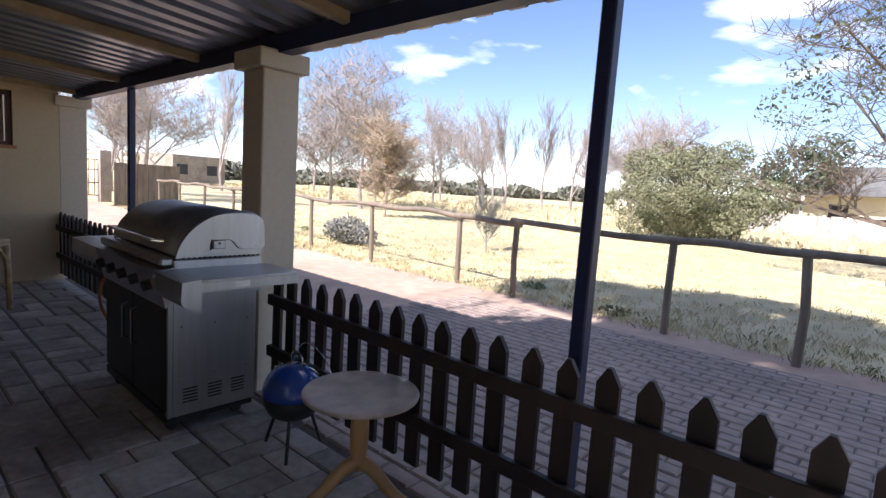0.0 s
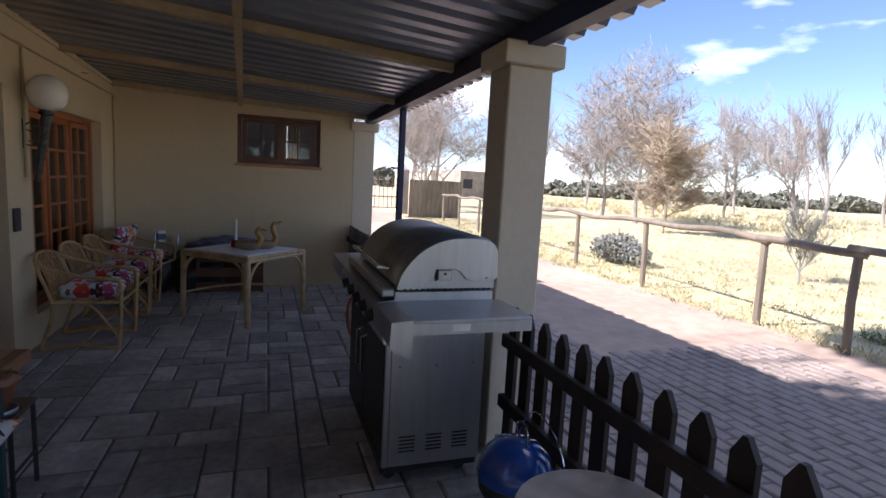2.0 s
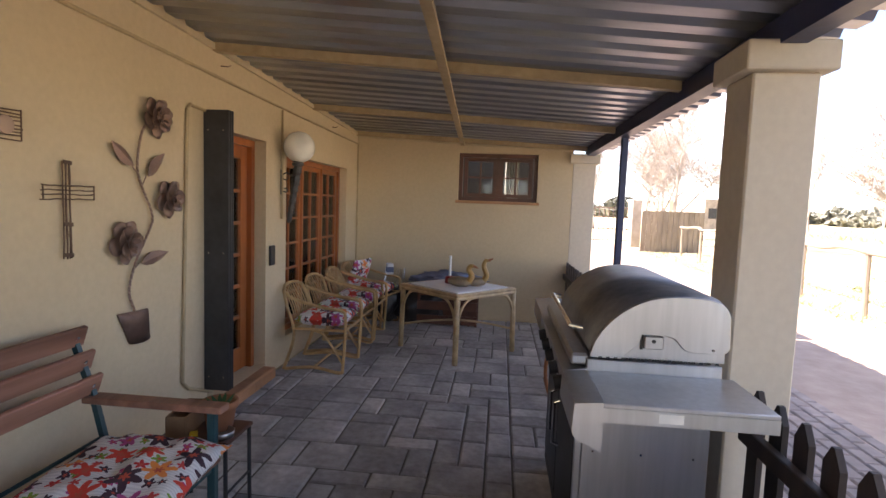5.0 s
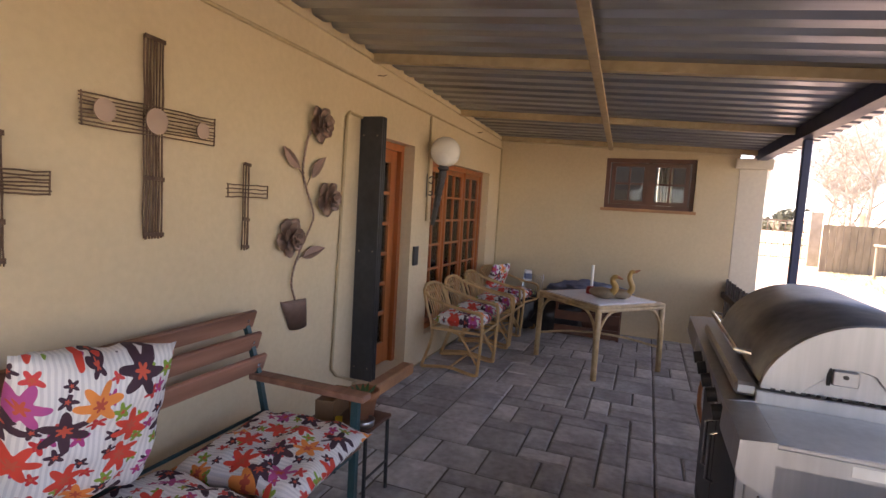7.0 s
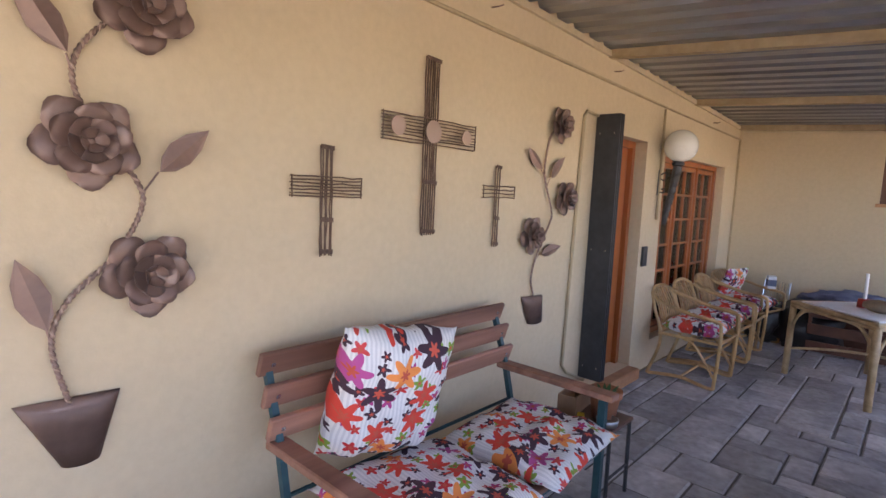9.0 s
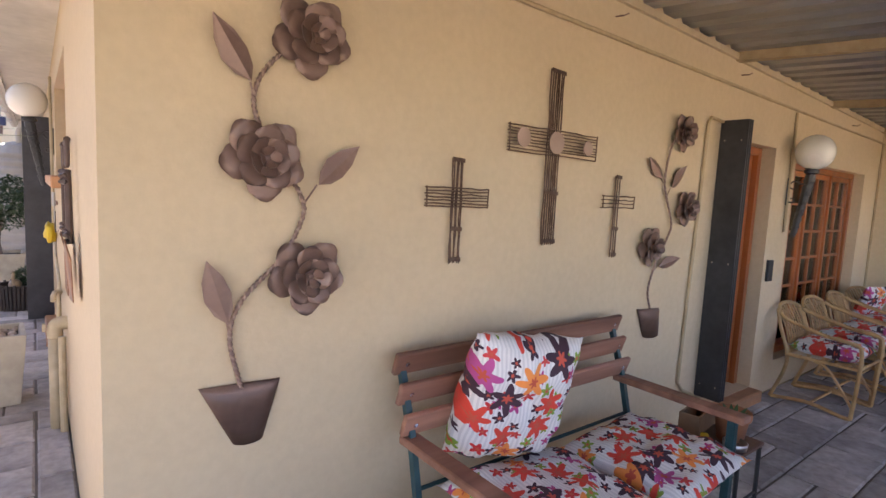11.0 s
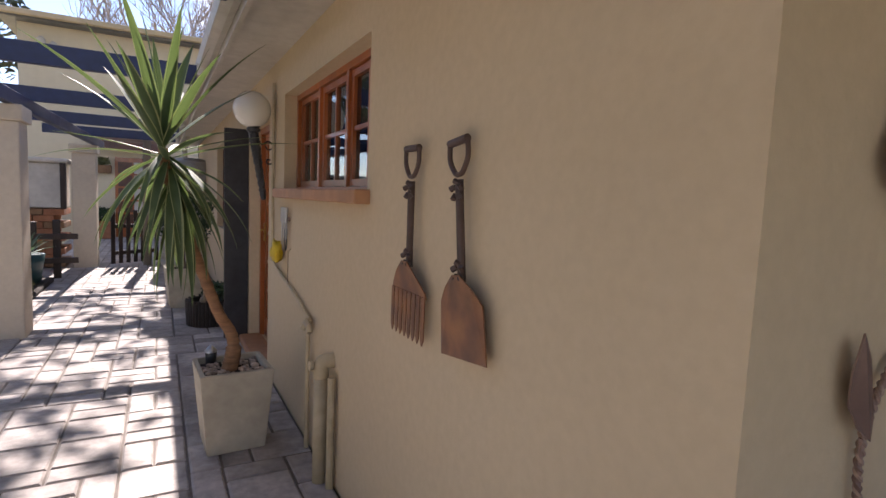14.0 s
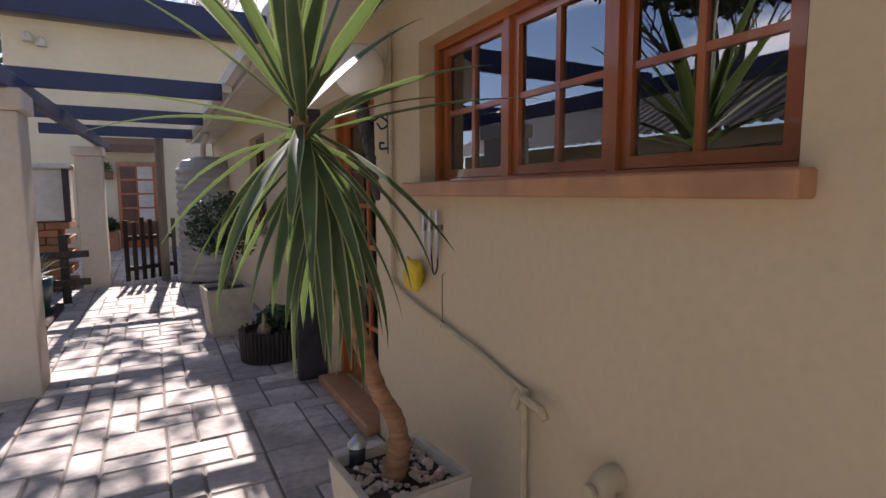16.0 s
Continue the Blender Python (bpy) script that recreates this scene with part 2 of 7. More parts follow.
DOOR = (-5.31, -4.42, 0.1, 1.995)
WIN = (-7.60, -5.725, 0.25, 1.93)
SWIN = (-4.0, -2.29, 1.5, 2.175)
SDOOR = (-5.62, -4.58, 0.06, 2.1)
SWIN2 = (-8.9, -7.9, 0.95, 2.15)
EWIN = (0.765, 1.80, 1.59, 2.21)
wall_with_holes("wall_house", "x", HOUSE_Y, HOUSE_Y - THICK, END_X - THICK, SIDE_X, 2.9, [DOOR, WIN], "beige plastered house wall under the veranda roof")
wall_with_holes("wall_side", "y", SIDE_X, SIDE_X - THICK, -13.2, HOUSE_Y - THICK, 2.62, [SWIN, SDOOR, SWIN2], "beige plastered side wall of the house")
wall_with_holes("wall_end", "y", END_X, END_X - THICK, HOUSE_Y, 2.24, 2.5, [EWIN], "beige plastered end wall of the veranda")
# unseen rooms behind the openings, with indoor shade put into their colour
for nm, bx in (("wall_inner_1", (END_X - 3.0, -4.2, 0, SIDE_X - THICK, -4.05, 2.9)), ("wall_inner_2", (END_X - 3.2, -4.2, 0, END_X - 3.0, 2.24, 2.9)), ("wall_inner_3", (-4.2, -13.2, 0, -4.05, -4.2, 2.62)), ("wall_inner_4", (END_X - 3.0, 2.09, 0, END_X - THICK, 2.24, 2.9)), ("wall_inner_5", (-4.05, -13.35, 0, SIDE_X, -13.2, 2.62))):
    structure(nm, B(*bx), DARKROOM, "unseen room wall coloured dark to stand for dim rooms", "wall")
structure("floor_inside", B(END_X - 3.2, -13.3, 0.002, SIDE_X - THICK, HOUSE_Y - THICK, 0.05), DARKROOM, "house floor coloured dark for indoor shade", "floor")
structure("ceiling_inside", B(END_X - 3.2, -4.2, 2.62, SIDE_X - THICK, HOUSE_Y - THICK, 2.66), DARKROOM, "unseen house ceiling coloured dark for indoor shade", "ceiling")
structure("ceiling_inside_back", B(-4.2, -13.3, 2.64, SIDE_X - 0.01, -4.2, 2.68), DARKROOM, "unseen house ceiling coloured dark for indoor shade", "ceiling")

# pillars
for i, (x0, y0, x1, y1, dy) in enumerate(((-3.66, 2.33, -3.40, 2.59, 0), (END_X - 0.30, 2.24, END_X, 2.53, 0))):
    p = thing("pillar", "smooth plastered veranda pillar with a plain cap", "pillar", kind="structure")
    part("shaft", B(x0, y0, -0.01, x1, y1, 2.112, bev=0.008), PLASTER_PALE, p)
    part("cap", B(x0 - 0.045, y0 - 0.045, 2.112, x1 + 0.045, y1 + 0.045, 2.229, bev=0.006), PLASTER_PALE, p)


def rib_sheet(x0, x1, period=0.205, rib=0.034):
    """The ribbed profile across a roof sheet: (x, height) pairs."""
    out, x = [], x0
    while x < x1:
        for dx, h in ((0, 0), (0.10, 0), (0.125, rib), (0.18, rib)):
            out.append((min(x + dx, x1), h))
        x += period
    return out


def sheet_roof(name, prof, y0, y1, thick, mat, label):
    v, f, n = [], [], len(prof)
    for y in (y0, y1):
        v += [(x, y, roof_z(y, x) + h) for x, h in prof]
    for y in (y0, y1):
        v += [(x, y, roof_z(y, x) + h + thick) for x, h in prof]
    for i in range(n - 1):
        f += [(i, i + 1, n + i + 1, n + i), (2 * n + i + 1, 2 * n + i, 3 * n + i, 3 * n + i + 1),
              (i + 1, i, 2 * n + i, 2 * n + i + 1), (n + i, n + i + 1, 3 * n + i + 1, 3 * n + i)]
    return tagged(raw(name, v, f, mat), label, "roof", kind="structure")


# east of x 0.9 the roof is unseen, added to block east light
ROOF_X1 = 2.6
sheet_roof("ceiling", rib_sheet(END_X - 0.12, ROOF_X1), HOUSE_Y - 0.02, EAVE_Y, 0.003, ZINC, "ribbed galvanised steel veranda roof sheets, east end added for shade")


def sloped_beam(x0, x1, y0, y1, depth, bm=None):
    """A rafter under the roof sheet, along y."""
    bm = bm or bmesh.new()
    v = [bm.verts.new(p) for y in (y0, y1) for p in ((x0, y, roof_z(y, x0) - 0.002 - depth), (x1, y, roof_z(y, x1) - 0.002 - depth), (x1, y, roof_z(y, x1) - 0.002), (x0, y, roof_z(y, x0) - 0.002))]
    for q in ((3, 2, 1, 0), (4, 5, 6, 7), (0, 1, 5, 4), (1, 2, 6, 5), (2, 3, 7, 6), (3, 0, 4, 7)):
        bm.faces.new([v[i] for i in q])
    return bm


for x in (-8.02, -6.38, -4.52, -2.66, -0.80):
    structure("rafter", sloped_beam(x - 0.03, x + 0.03, HOUSE_Y + 0.003, 2.395, 0.058), OCHRE_WOOD, "ochre painted timber rafter", "beam")
purlin = B(END_X, 0.928, -0.092, ROOF_X1, 0.982, -0.062)
bmesh.ops.subdivide_edges(purlin, edges=[e for e in purlin.edges if abs(e.verts[0].co.x - e.verts[1].co.x) > 1], cuts=8)
for v in purlin.verts:
    v.co.y += 0.04 * (v.co.x + 4.3)
    v.co.z += roof_z(v.co.y, v.co.x)
structure("purlin", purlin, OCHRE_WOOD, "ochre painted timber purlin under the roof", "beam")
structure("eave_beam", B(END_X - 0.1, 2.40, roof_z(2.5) - 0.112, ROOF_X1, 2.50, roof_z(2.5) - 0.001), HAZE_BLUE, "dark beam along the eave with blue haze in its colour", "beam")
plate = B(END_X, HOUSE_Y, -0.052, SIDE_X + 0.008, HOUSE_Y + 0.022, -0.012)
for v in plate.verts:
    v.co.z += roof_z(HOUSE_Y, v.co.x)
structure("trim_wall_plate", plate, CREAM_TRIM, "cream strip where the roof meets the wall", "trim")
structure("trim_end", sloped_beam(END_X + 0.001, END_X + 0.028, HOUSE_Y + 0.03, 2.24, 0.075), CREAM_TRIM, "cream strip under the roof at the end wall", "trim")
# the pole at x 2.4 is unseen, added under the lengthened roof
for x, y in ((-1.203, 2.52), (-6.27, 2.47), (2.4, 2.47)):
    structure("roof_pole", B(x - 0.031, y - 0.031, -0.02, x + 0.031, y + 0.031, roof_z(2.5) - 0.113, bev=0.006), HAZE_BLUE, "slim dark steel pole under the eave, tinted haze blue", "pole")

# ground
GROUND = structure("ground", B(-2500, -2500, -0.3, 2500, 2500, -0.03), DRYGRASS, "wide flat field of dry winter grass", "ground")
# added lawn, coloured dark as if shaded, to cut bounce on the side wall
SHADED_LAWN = material("shaded garden lawn", (0.17, 0.15, 0.085), (0.11, 0.095, 0.055), 0.95, 4, 0.3, 0.6, 0.5, 22, dist=0.02)
structure("garden_lawn", B(2.3, -17.9, -0.1, 5.7, 2.25, -0.022), SHADED_LAWN, "dark brown-green lawn added beside the path to cut ground bounce", "lawn")
structure("driveway_bed", B(-60, 2.3, -0.029, 16, 6.15, -0.012), PALE_JOINT, "sandy bed of the paved drive", "driveway")
structure("veranda_bed", B(END_X, HOUSE_Y, -0.2, 1.6, 2.3, -0.012), JOINT, "sand bed under the veranda paving", "floor")
structure("path_bed", B(SIDE_X, -18.2, -0.2, 2.0, HOUSE_Y, -0.0105), PALE_JOINT, "sand bed under the garden path", "path")

# ---- more materials ----
STEEL = material("brushed stainless steel", (0.54, 0.54, 0.55), (0.47, 0.47, 0.48), 0.40, 40, 0.14, 3, 0.03, metal=1.0, stretch=(1, 1, 0.08))
LIDSTEEL = material("dull lid steel", (0.36, 0.37, 0.39), (0.27, 0.28, 0.30), 0.45, 16, 0.3, 3, 0.06, metal=0.9)
CHROME = material("chrome", (0.7, 0.7, 0.7), None, 0.15, 20, 0.1, 3, 0, metal=1.0)
DARKMETAL = material("sooty black metal", (0.03, 0.03, 0.032), (0.018, 0.018, 0.02), 0.5, 14, 0.4, 3, 0.15)
ENAMEL_BLUE = material("blue enamel", (0.02, 0.075, 0.36), (0.015, 0.055, 0.28), 0.18, 10, 0.15, 3, 0.0, coat=0.5)
TABLE_TOP = material("stained pale tabletop", (0.60, 0.50, 0.41), (0.42, 0.33, 0.26), 0.45, 9, 0.3, 6, 0.08)
PINE = material("pine", (0.52, 0.31, 0.13), (0.42, 0.24, 0.09), 0.4, 10, 0.2, 3, 0.1, stretch=(1, 1, 0.15))
RATTAN = material("rattan cane", (0.58, 0.37, 0.165), (0.46, 0.275, 0.11), 0.42, 18, 0.3, 6, 0.15, vary=0.1)
RATTAN_PALE = material("worn pale cane", (0.60, 0.44, 0.25), (0.44, 0.30, 0.15), 0.5, 18, 0.35, 5, 0.2)
BENCHWOOD = material("reddish bench slat", (0.36, 0.18, 0.12), (0.19, 0.085, 0.052), 0.55, 14, 0.45, 5, 0.25, stretch=(0.1, 1, 1), vary=0.15)
TEAL = material("teal painted steel", (0.022, 0.075, 0.085), (0.014, 0.05, 0.058), 0.4, 20, 0.3, 4, 0.1)
BRONZE = material("rusted brown metal", (0.32, 0.205, 0.16), (0.195, 0.12, 0.094), 0.40, 9, 0.35, 5, 0.25, metal=0.3, rough_var=0.2)
WIRE = material("rusty wire", (0.19, 0.115, 0.075), (0.095, 0.056, 0.038), 0.65, 40, 0.3, 8, 0.3, metal=0.3)
DISC = material("pale metal disc", (0.42, 0.30, 0.23), (0.32, 0.21, 0.16), 0.4, 12, 0.25, 6, 0.1, metal=0.3)
OPAL = material("opal glass globe", (0.82, 0.79, 0.72), (0.78, 0.75, 0.68), 0.25, 6, 0.08, 3, 0.0, coat=0.3)
TERRACOTTA = material("terracotta", (0.40, 0.17, 0.085), (0.33, 0.135, 0.065), 0.85, 14, 0.25, 5, 0.2)
CARD = material("brown wood box", (0.30, 0.17, 0.085), (0.23, 0.125, 0.06), 0.75, 12, 0.2, 5, 0.1)
CLOTH_WHITE = material("white table cover", (0.74, 0.73, 0.72), (0.68, 0.67, 0.66), 0.7, 12, 0.1, 4, 0.08)
CLOTH_BLUE = material("grey blue cloth", (0.16, 0.18, 0.25), (0.10, 0.11, 0.17), 0.9, 9, 0.3, 5, 0.4, 20)
BLACK_BAG = material("black plastic bag", (0.015, 0.015, 0.017), (0.03, 0.025, 0.025), 0.35, 9, 0.3, 5, 0.5, 18, dist=0.01)
DUCKWOOD = material("painted wooden duck", (0.36, 0.25, 0.14), (0.22, 0.17, 0.12), 0.45, 12, 0.3, 14, 0.1)
DUCKGOLD = material("ochre duck neck", (0.46, 0.27, 0.08), (0.36, 0.20, 0.05), 0.4, 14, 0.2, 6, 0.1)
RED_WAX = material("red wax", (0.38, 0.03, 0.02), (0.30, 0.02, 0.015), 0.4, 10, 0.1, 5, 0.0)
WHITE_WAX = material("white wax", (0.85, 0.83, 0.78), None, 0.45, 10, 0.05, 5, 0.0)
CURTAIN = material("pale curtain", (0.66, 0.60, 0.52), (0.56, 0.50, 0.43), 0.9, 20, 0.15, 4, 0.1)
YELLOW = material("yellow plastic", (0.75, 0.52, 0.02), (0.62, 0.42, 0.01), 0.5, 14, 0.2, 8, 0.2)
BRASS = material("brass", (0.55, 0.36, 0.12), None, 0.3, 14, 0.1, 5, 0, metal=1.0)
CONDUIT = material("painted conduit", (0.47, 0.36, 0.21), (0.40, 0.30, 0.17), 0.55, 14, 0.15, 5, 0.1)


def flower_cloth(name):
    """White cloth with grey stripes and printed flowers of five petals in two sizes."""
    m = bpy.data.materials.new(name)
    m.use_nodes = True
    n, l = m.node_tree.nodes, m.node_tree.links
    b = n["Principled BSDF"]
    b.inputs["Roughness"].default_value = 0.85
    co = n.new("ShaderNodeTexCoord")
    xyz = n.new("ShaderNodeSeparateXYZ")
    l.new(co.outputs["Object"], xyz.inputs[0])

    def op(kind, a, c=None, clamp=False):
        q = n.new("ShaderNodeMath")
        q.operation, q.use_clamp = kind, clamp
        for i, v in enumerate((a, c)):
            if v is None:
                continue
            if isinstance(v, (int, float)):
                q.inputs[i].default_value = v
            else:
                l.new(v, q.inputs[i])
        return q.outputs[0]

    def blend(fac, a, c):
        q = n.new("ShaderNodeMix")
        q.data_type = "RGBA"
        l.new(fac, q.inputs[0])
        for i, v in ((6, a), (7, c)):
            if isinstance(v, tuple):
                q.inputs[i].default_value = (*v, 1)
            else:
                l.new(v, q.inputs[i])
        return q.outputs[2]

    stripe = op("GREATER_THAN", op("SINE", op("MULTIPLY", xyz.outputs[0], 420.0)), 0.1)
    colour = blend(stripe, (0.72, 0.70, 0.68), (0.60, 0.585, 0.58))
    for scale, radius, petals, shades in ((15.0, 0.031, 5, ((0.55, 0.03, 0.03), (0.20, 0.32, 0.04), (0.05, 0.02, 0.035), (0.60, 0.06, 0.06), (0.42, 0.05, 0.20))),
                                          (7.6, 0.072, 6, ((0.80, 0.26, 0.06), (0.05, 0.022, 0.035), (0.66, 0.06, 0.035), (0.46, 0.08, 0.26), (0.06, 0.026, 0.04)))):
        v = n.new("ShaderNodeTexVoronoi")
        v.voronoi_dimensions = "2D"
        v.inputs["Scale"].default_value, v.inputs["Randomness"].default_value = scale, 0.75
        l.new(co.outputs["Object"], v.inputs["Vector"])
        d = n.new("ShaderNodeVectorMath")
        d.operation = "SUBTRACT"
        l.new(co.outputs["Object"], d.inputs[0])
        l.new(v.outputs["Position"], d.inputs[1])
        ds = n.new("ShaderNodeSeparateXYZ")
        l.new(d.outputs[0], ds.inputs[0])
        cell = n.new("ShaderNodeSeparateColor")
        l.new(v.outputs["Color"], cell.inputs[0])
        r = op("SQRT", op("ADD", op("MULTIPLY", ds.outputs[0], ds.outputs[0]), op("MULTIPLY", ds.outputs[1], ds.outputs[1])))
        ang = op("ARCTAN2", ds.outputs[1], ds.outputs[0])
        wave = op("COSINE", op("ADD", op("MULTIPLY", ang, float(petals)), op("MULTIPLY", cell.outputs[1], 6.28)))
        size = op("MULTIPLY", op("ADD", op("MULTIPLY", wave, 0.27), 0.73), op("MULTIPLY", op("ADD", op("MULTIPLY", cell.outputs[2], 0.35), 0.65), radius))
        inside = op("MULTIPLY", op("SUBTRACT", size, r), 900.0, True)
        ramp = n.new("ShaderNodeValToRGB")
        ramp.color_ramp.interpolation = "CONSTANT"
        while len(ramp.color_ramp.elements) < 5:
            ramp.color_ramp.elements.new(0.5)
        for i, s in enumerate(shades):
            ramp.color_ramp.elements[i].position = i / 5
            ramp.color_ramp.elements[i].color = (*s, 1)
        l.new(cell.outputs[0], ramp.inputs["Fac"])
        heart = op("MULTIPLY", op("SUBTRACT", op("MULTIPLY", size, 0.33), r), 900.0, True)
        colour = blend(inside, colour, blend(heart, ramp.outputs["Color"], (0.55, 0.09, 0.05)))
    l.new(colour, b.inputs["Base Color"])
    weave = n.new("ShaderNodeTexNoise")
    weave.inputs["Scale"].default_value = 30
    l.new(co.outputs["Object"], weave.inputs["Vector"])
    bp = n.new("ShaderNodeBump")
    bp.inputs["Strength"].default_value, bp.inputs["Distance"].default_value = 0.35, 0.01
    l.new(weave.outputs["Fac"], bp.inputs["Height"])
    l.new(bp.outputs["Normal"], b.inputs["Normal"])
    return m


FLORAL = flower_cloth("floral print cloth")


def pillow(w, d, h, n=18, seed=0, sag=0.0, square=4.0, wrinkle=0.006):
    """A stuffed cushion, w by d, h thick at the middle."""
    bm = bmesh.new()
    grid = {}
    for s in (1, -1):
        for i in range(n + 1):
            for j in range(n + 1):
                u, v = 2 * i / n - 1, 2 * j / n - 1
                edge = abs(u) == 1 or abs(v) == 1
                if edge and s < 0:
                    grid[s, i, j] = grid[1, i, j]
                    continue
                k = ((1 - abs(u) ** square) * (1 - abs(v) ** square)) ** 0.45
                pull = 1 - 0.05 * (1 - abs(u) ** 2) * abs(v) ** 6 - 0.05 * (1 - abs(v) ** 2) * abs(u) ** 6
                z = s * h / 2 * k + wrinkle * noise.noise((u * 3 + seed, v * 3, s * 2.0)) * (1 + k) - sag * (u * u + v * v) / 2
                grid[s, i, j] = bm.verts.new((u * w / 2 * pull, v * d / 2 * pull, z))
        for i in range(n):
            for j in range(n):
                q = [grid[s, i, j], grid[s, i + 1, j], grid[s, i + 1, j + 1], grid[s, i, j + 1]]
                bm.faces.new(q if s > 0 else q[::-1])
    return bm


# ---- windows and doors ----
def sash(parent, x0, x1, z0, z1, nx, nz, mat, y0=0.0, stile=0.045, bar=0.022, name="sash", bottom=None):
    """A glazed leaf: stiles, rails, glazing bars and panes."""
    lo = bottom or stile
    bm = bmesh.new()
    B(x0, y0, z0, x0 + stile, y0 + 0.04, z1, bm)
    B(x1 - stile, y0, z0, x1, y0 + 0.04, z1, bm)
    B(x0 + stile, y0 + 0.001, z0, x1 - stile, y0 + 0.039, z0 + lo, bm)
    B(x0 + stile, y0 + 0.001, z1 - stile, x1 - stile, y0 + 0.039, z1, bm)
    leaf = part(name, bm, mat, parent)
    gx0, gx1, gz0, gz1 = x0 + stile, x1 - stile, z0 + lo, z1 - stile
    for i in range(1, nx):
        x = gx0 + (gx1 - gx0) * i / nx
        part("glazing_bar", B(x - bar / 2, y0 + 0.005, gz0, x + bar / 2, y0 + 0.035, gz1), mat, leaf)
    for k in range(1, nz):
        z = gz0 + (gz1 - gz0) * k / nz
        part("glazing_bar", B(gx0, y0 + 0.007, z - bar / 2, gx1, y0 + 0.033, z + bar / 2), mat, leaf)
    for i in range(nx):
        for k in range(nz):
            w, h = (gx1 - gx0) / nx, (gz1 - gz0) / nz
            tilt = random.uniform(-0.002, 0.002)
            bm = B(gx0 + i * w + 0.004, y0 + 0.018, gz0 + k * h + 0.004, gx0 + (i + 1) * w - 0.004, y0 + 0.022, gz0 + (k + 1) * h - 0.004)
            for v in bm.verts:
                v.co.y += (v.co.z - gz0) * tilt
            p = part("pane", bm, PANE, leaf)
            p.visible_shadow = False
    return leaf


def window(name, at, rz, w, h, leaves, nx, nz, mat, label, frame_w=0.05, stile=0.045):
    """A framed casement window, front towards local -y, lower left corner at the given place."""
    win = thing(name, label, "window", at, rz, kind="structure")
    bm = bmesh.new()
    B(0, -0.02, 0, frame_w, 0.06, h, bm)
    B(w - frame_w, -0.02, 0, w, 0.06, h, bm)
    B(frame_w, -0.019, 0, w - frame_w, 0.059, frame_w, bm)
    B(frame_w, -0.019, h - frame_w, w - frame_w, 0.059, h, bm)
    for i in range(1, leaves):
        x = frame_w + (w - 2 * frame_w) * i / leaves
        B(x - 0.018, -0.018, frame_w, x + 0.018, 0.058, h - frame_w, bm)
    part("window_frame", bm, mat, win)
    lw = (w - 2 * frame_w) / leaves
    for i in range(leaves):
        sash(win, frame_w + i * lw + 0.02, frame_w + (i + 1) * lw - 0.02, frame_w + 0.004, h - frame_w - 0.004, nx, nz, mat, stile=stile)
    return win


w1 = window("window_1", (WIN[1], HOUSE_Y - 0.11, WIN[2]), 180, WIN[1] - WIN[0], WIN[3] - WIN[2], 3, 2, 6, REDWOOD, "tall varnished timber window with many small panes")
w2 = window("window_2", (END_X - 0.08, EWIN[0], EWIN[2]), 90, EWIN[1] - EWIN[0], EWIN[3] - EWIN[2], 2, 2, 2, DARKWOOD, "small brown timber window high in the end wall")
part("window_sill", B(-0.03, -0.115, -0.035, EWIN[1] - EWIN[0] + 0.03, -0.02, 0.0, bev=0.004), SILL_TILE, w2)
w3 = window("window_3", (SIDE_X - 0.105, SWIN[0], SWIN[2]), 90, SWIN[1] - SWIN[0], SWIN[3] - SWIN[2], 3, 2, 2, REDWOOD, "varnished timber kitchen window with three casements", 0.035, 0.036)
part("window_sill", B(-0.06, -0.175, -0.045, SWIN[1] - SWIN[0] + 0.035, -0.02, 0.018, bev=0.006), SILL_TILE, w3, "orange terracotta sill")
w4 = window("window_4", (SIDE_X - 0.1, SWIN2[0], SWIN2[2]), 90, SWIN2[1] - SWIN2[0], SWIN2[3] - SWIN2[2], 2, 1, 3, DARKWOOD, "dark timber window farther along the side wall")


def drape(name, x0, x1, y, z0, z1, folds, axis, parent, depth=0.03):
    """A hanging curtain with folds."""
    bm, n = bmesh.new(), folds * 8
    rows = []
    for z in (z1, z0):
        row = []
        for i in range(n + 1):
            a, off = x0 + (x1 - x0) * i / n, depth * math.sin(2 * math.pi * folds * i / n) * (0.6 if z == z1 else 1.0)
            row.append(bm.verts.new((a, y + off, z) if axis == "x" else (y + off, a, z)))
        rows.append(row)
    for i in range(n):
        bm.faces.new((rows[0][i], rows[0][i + 1], rows[1][i + 1], rows[1][i]))
    ob = part(name, bm, CURTAIN, parent, smooth=True)
    rod = [(x0 - 0.05, y, z1 + 0.01), (x1 + 0.05, y, z1 + 0.01)] if axis == "x" else [(y, x0 - 0.05, z1 + 0.01), (y, x1 + 0.05, z1 + 0.01)]
    part("curtain_rod", tube(rod, 0.012, 8), DARKWOOD, ob)
    return tagged(ob, "pale hanging curtain behind the window", "curtain")


for a0, a1 in ((-7.58, -6.85), (-6.5, -5.75)):
    drape("curtain", a0, a1, HOUSE_Y - 0.235, 0.06, 2.1, 6, "x", None)
for a0, a1 in ((1.38, 1.56),):
    drape("curtain", a0, a1, END_X - 0.3, 1.4, 2.25, 5, "y", None)
drape("curtain", -4.1, -2.2, SIDE_X - 0.5, 1.35, 1.88, 16, "y", None)


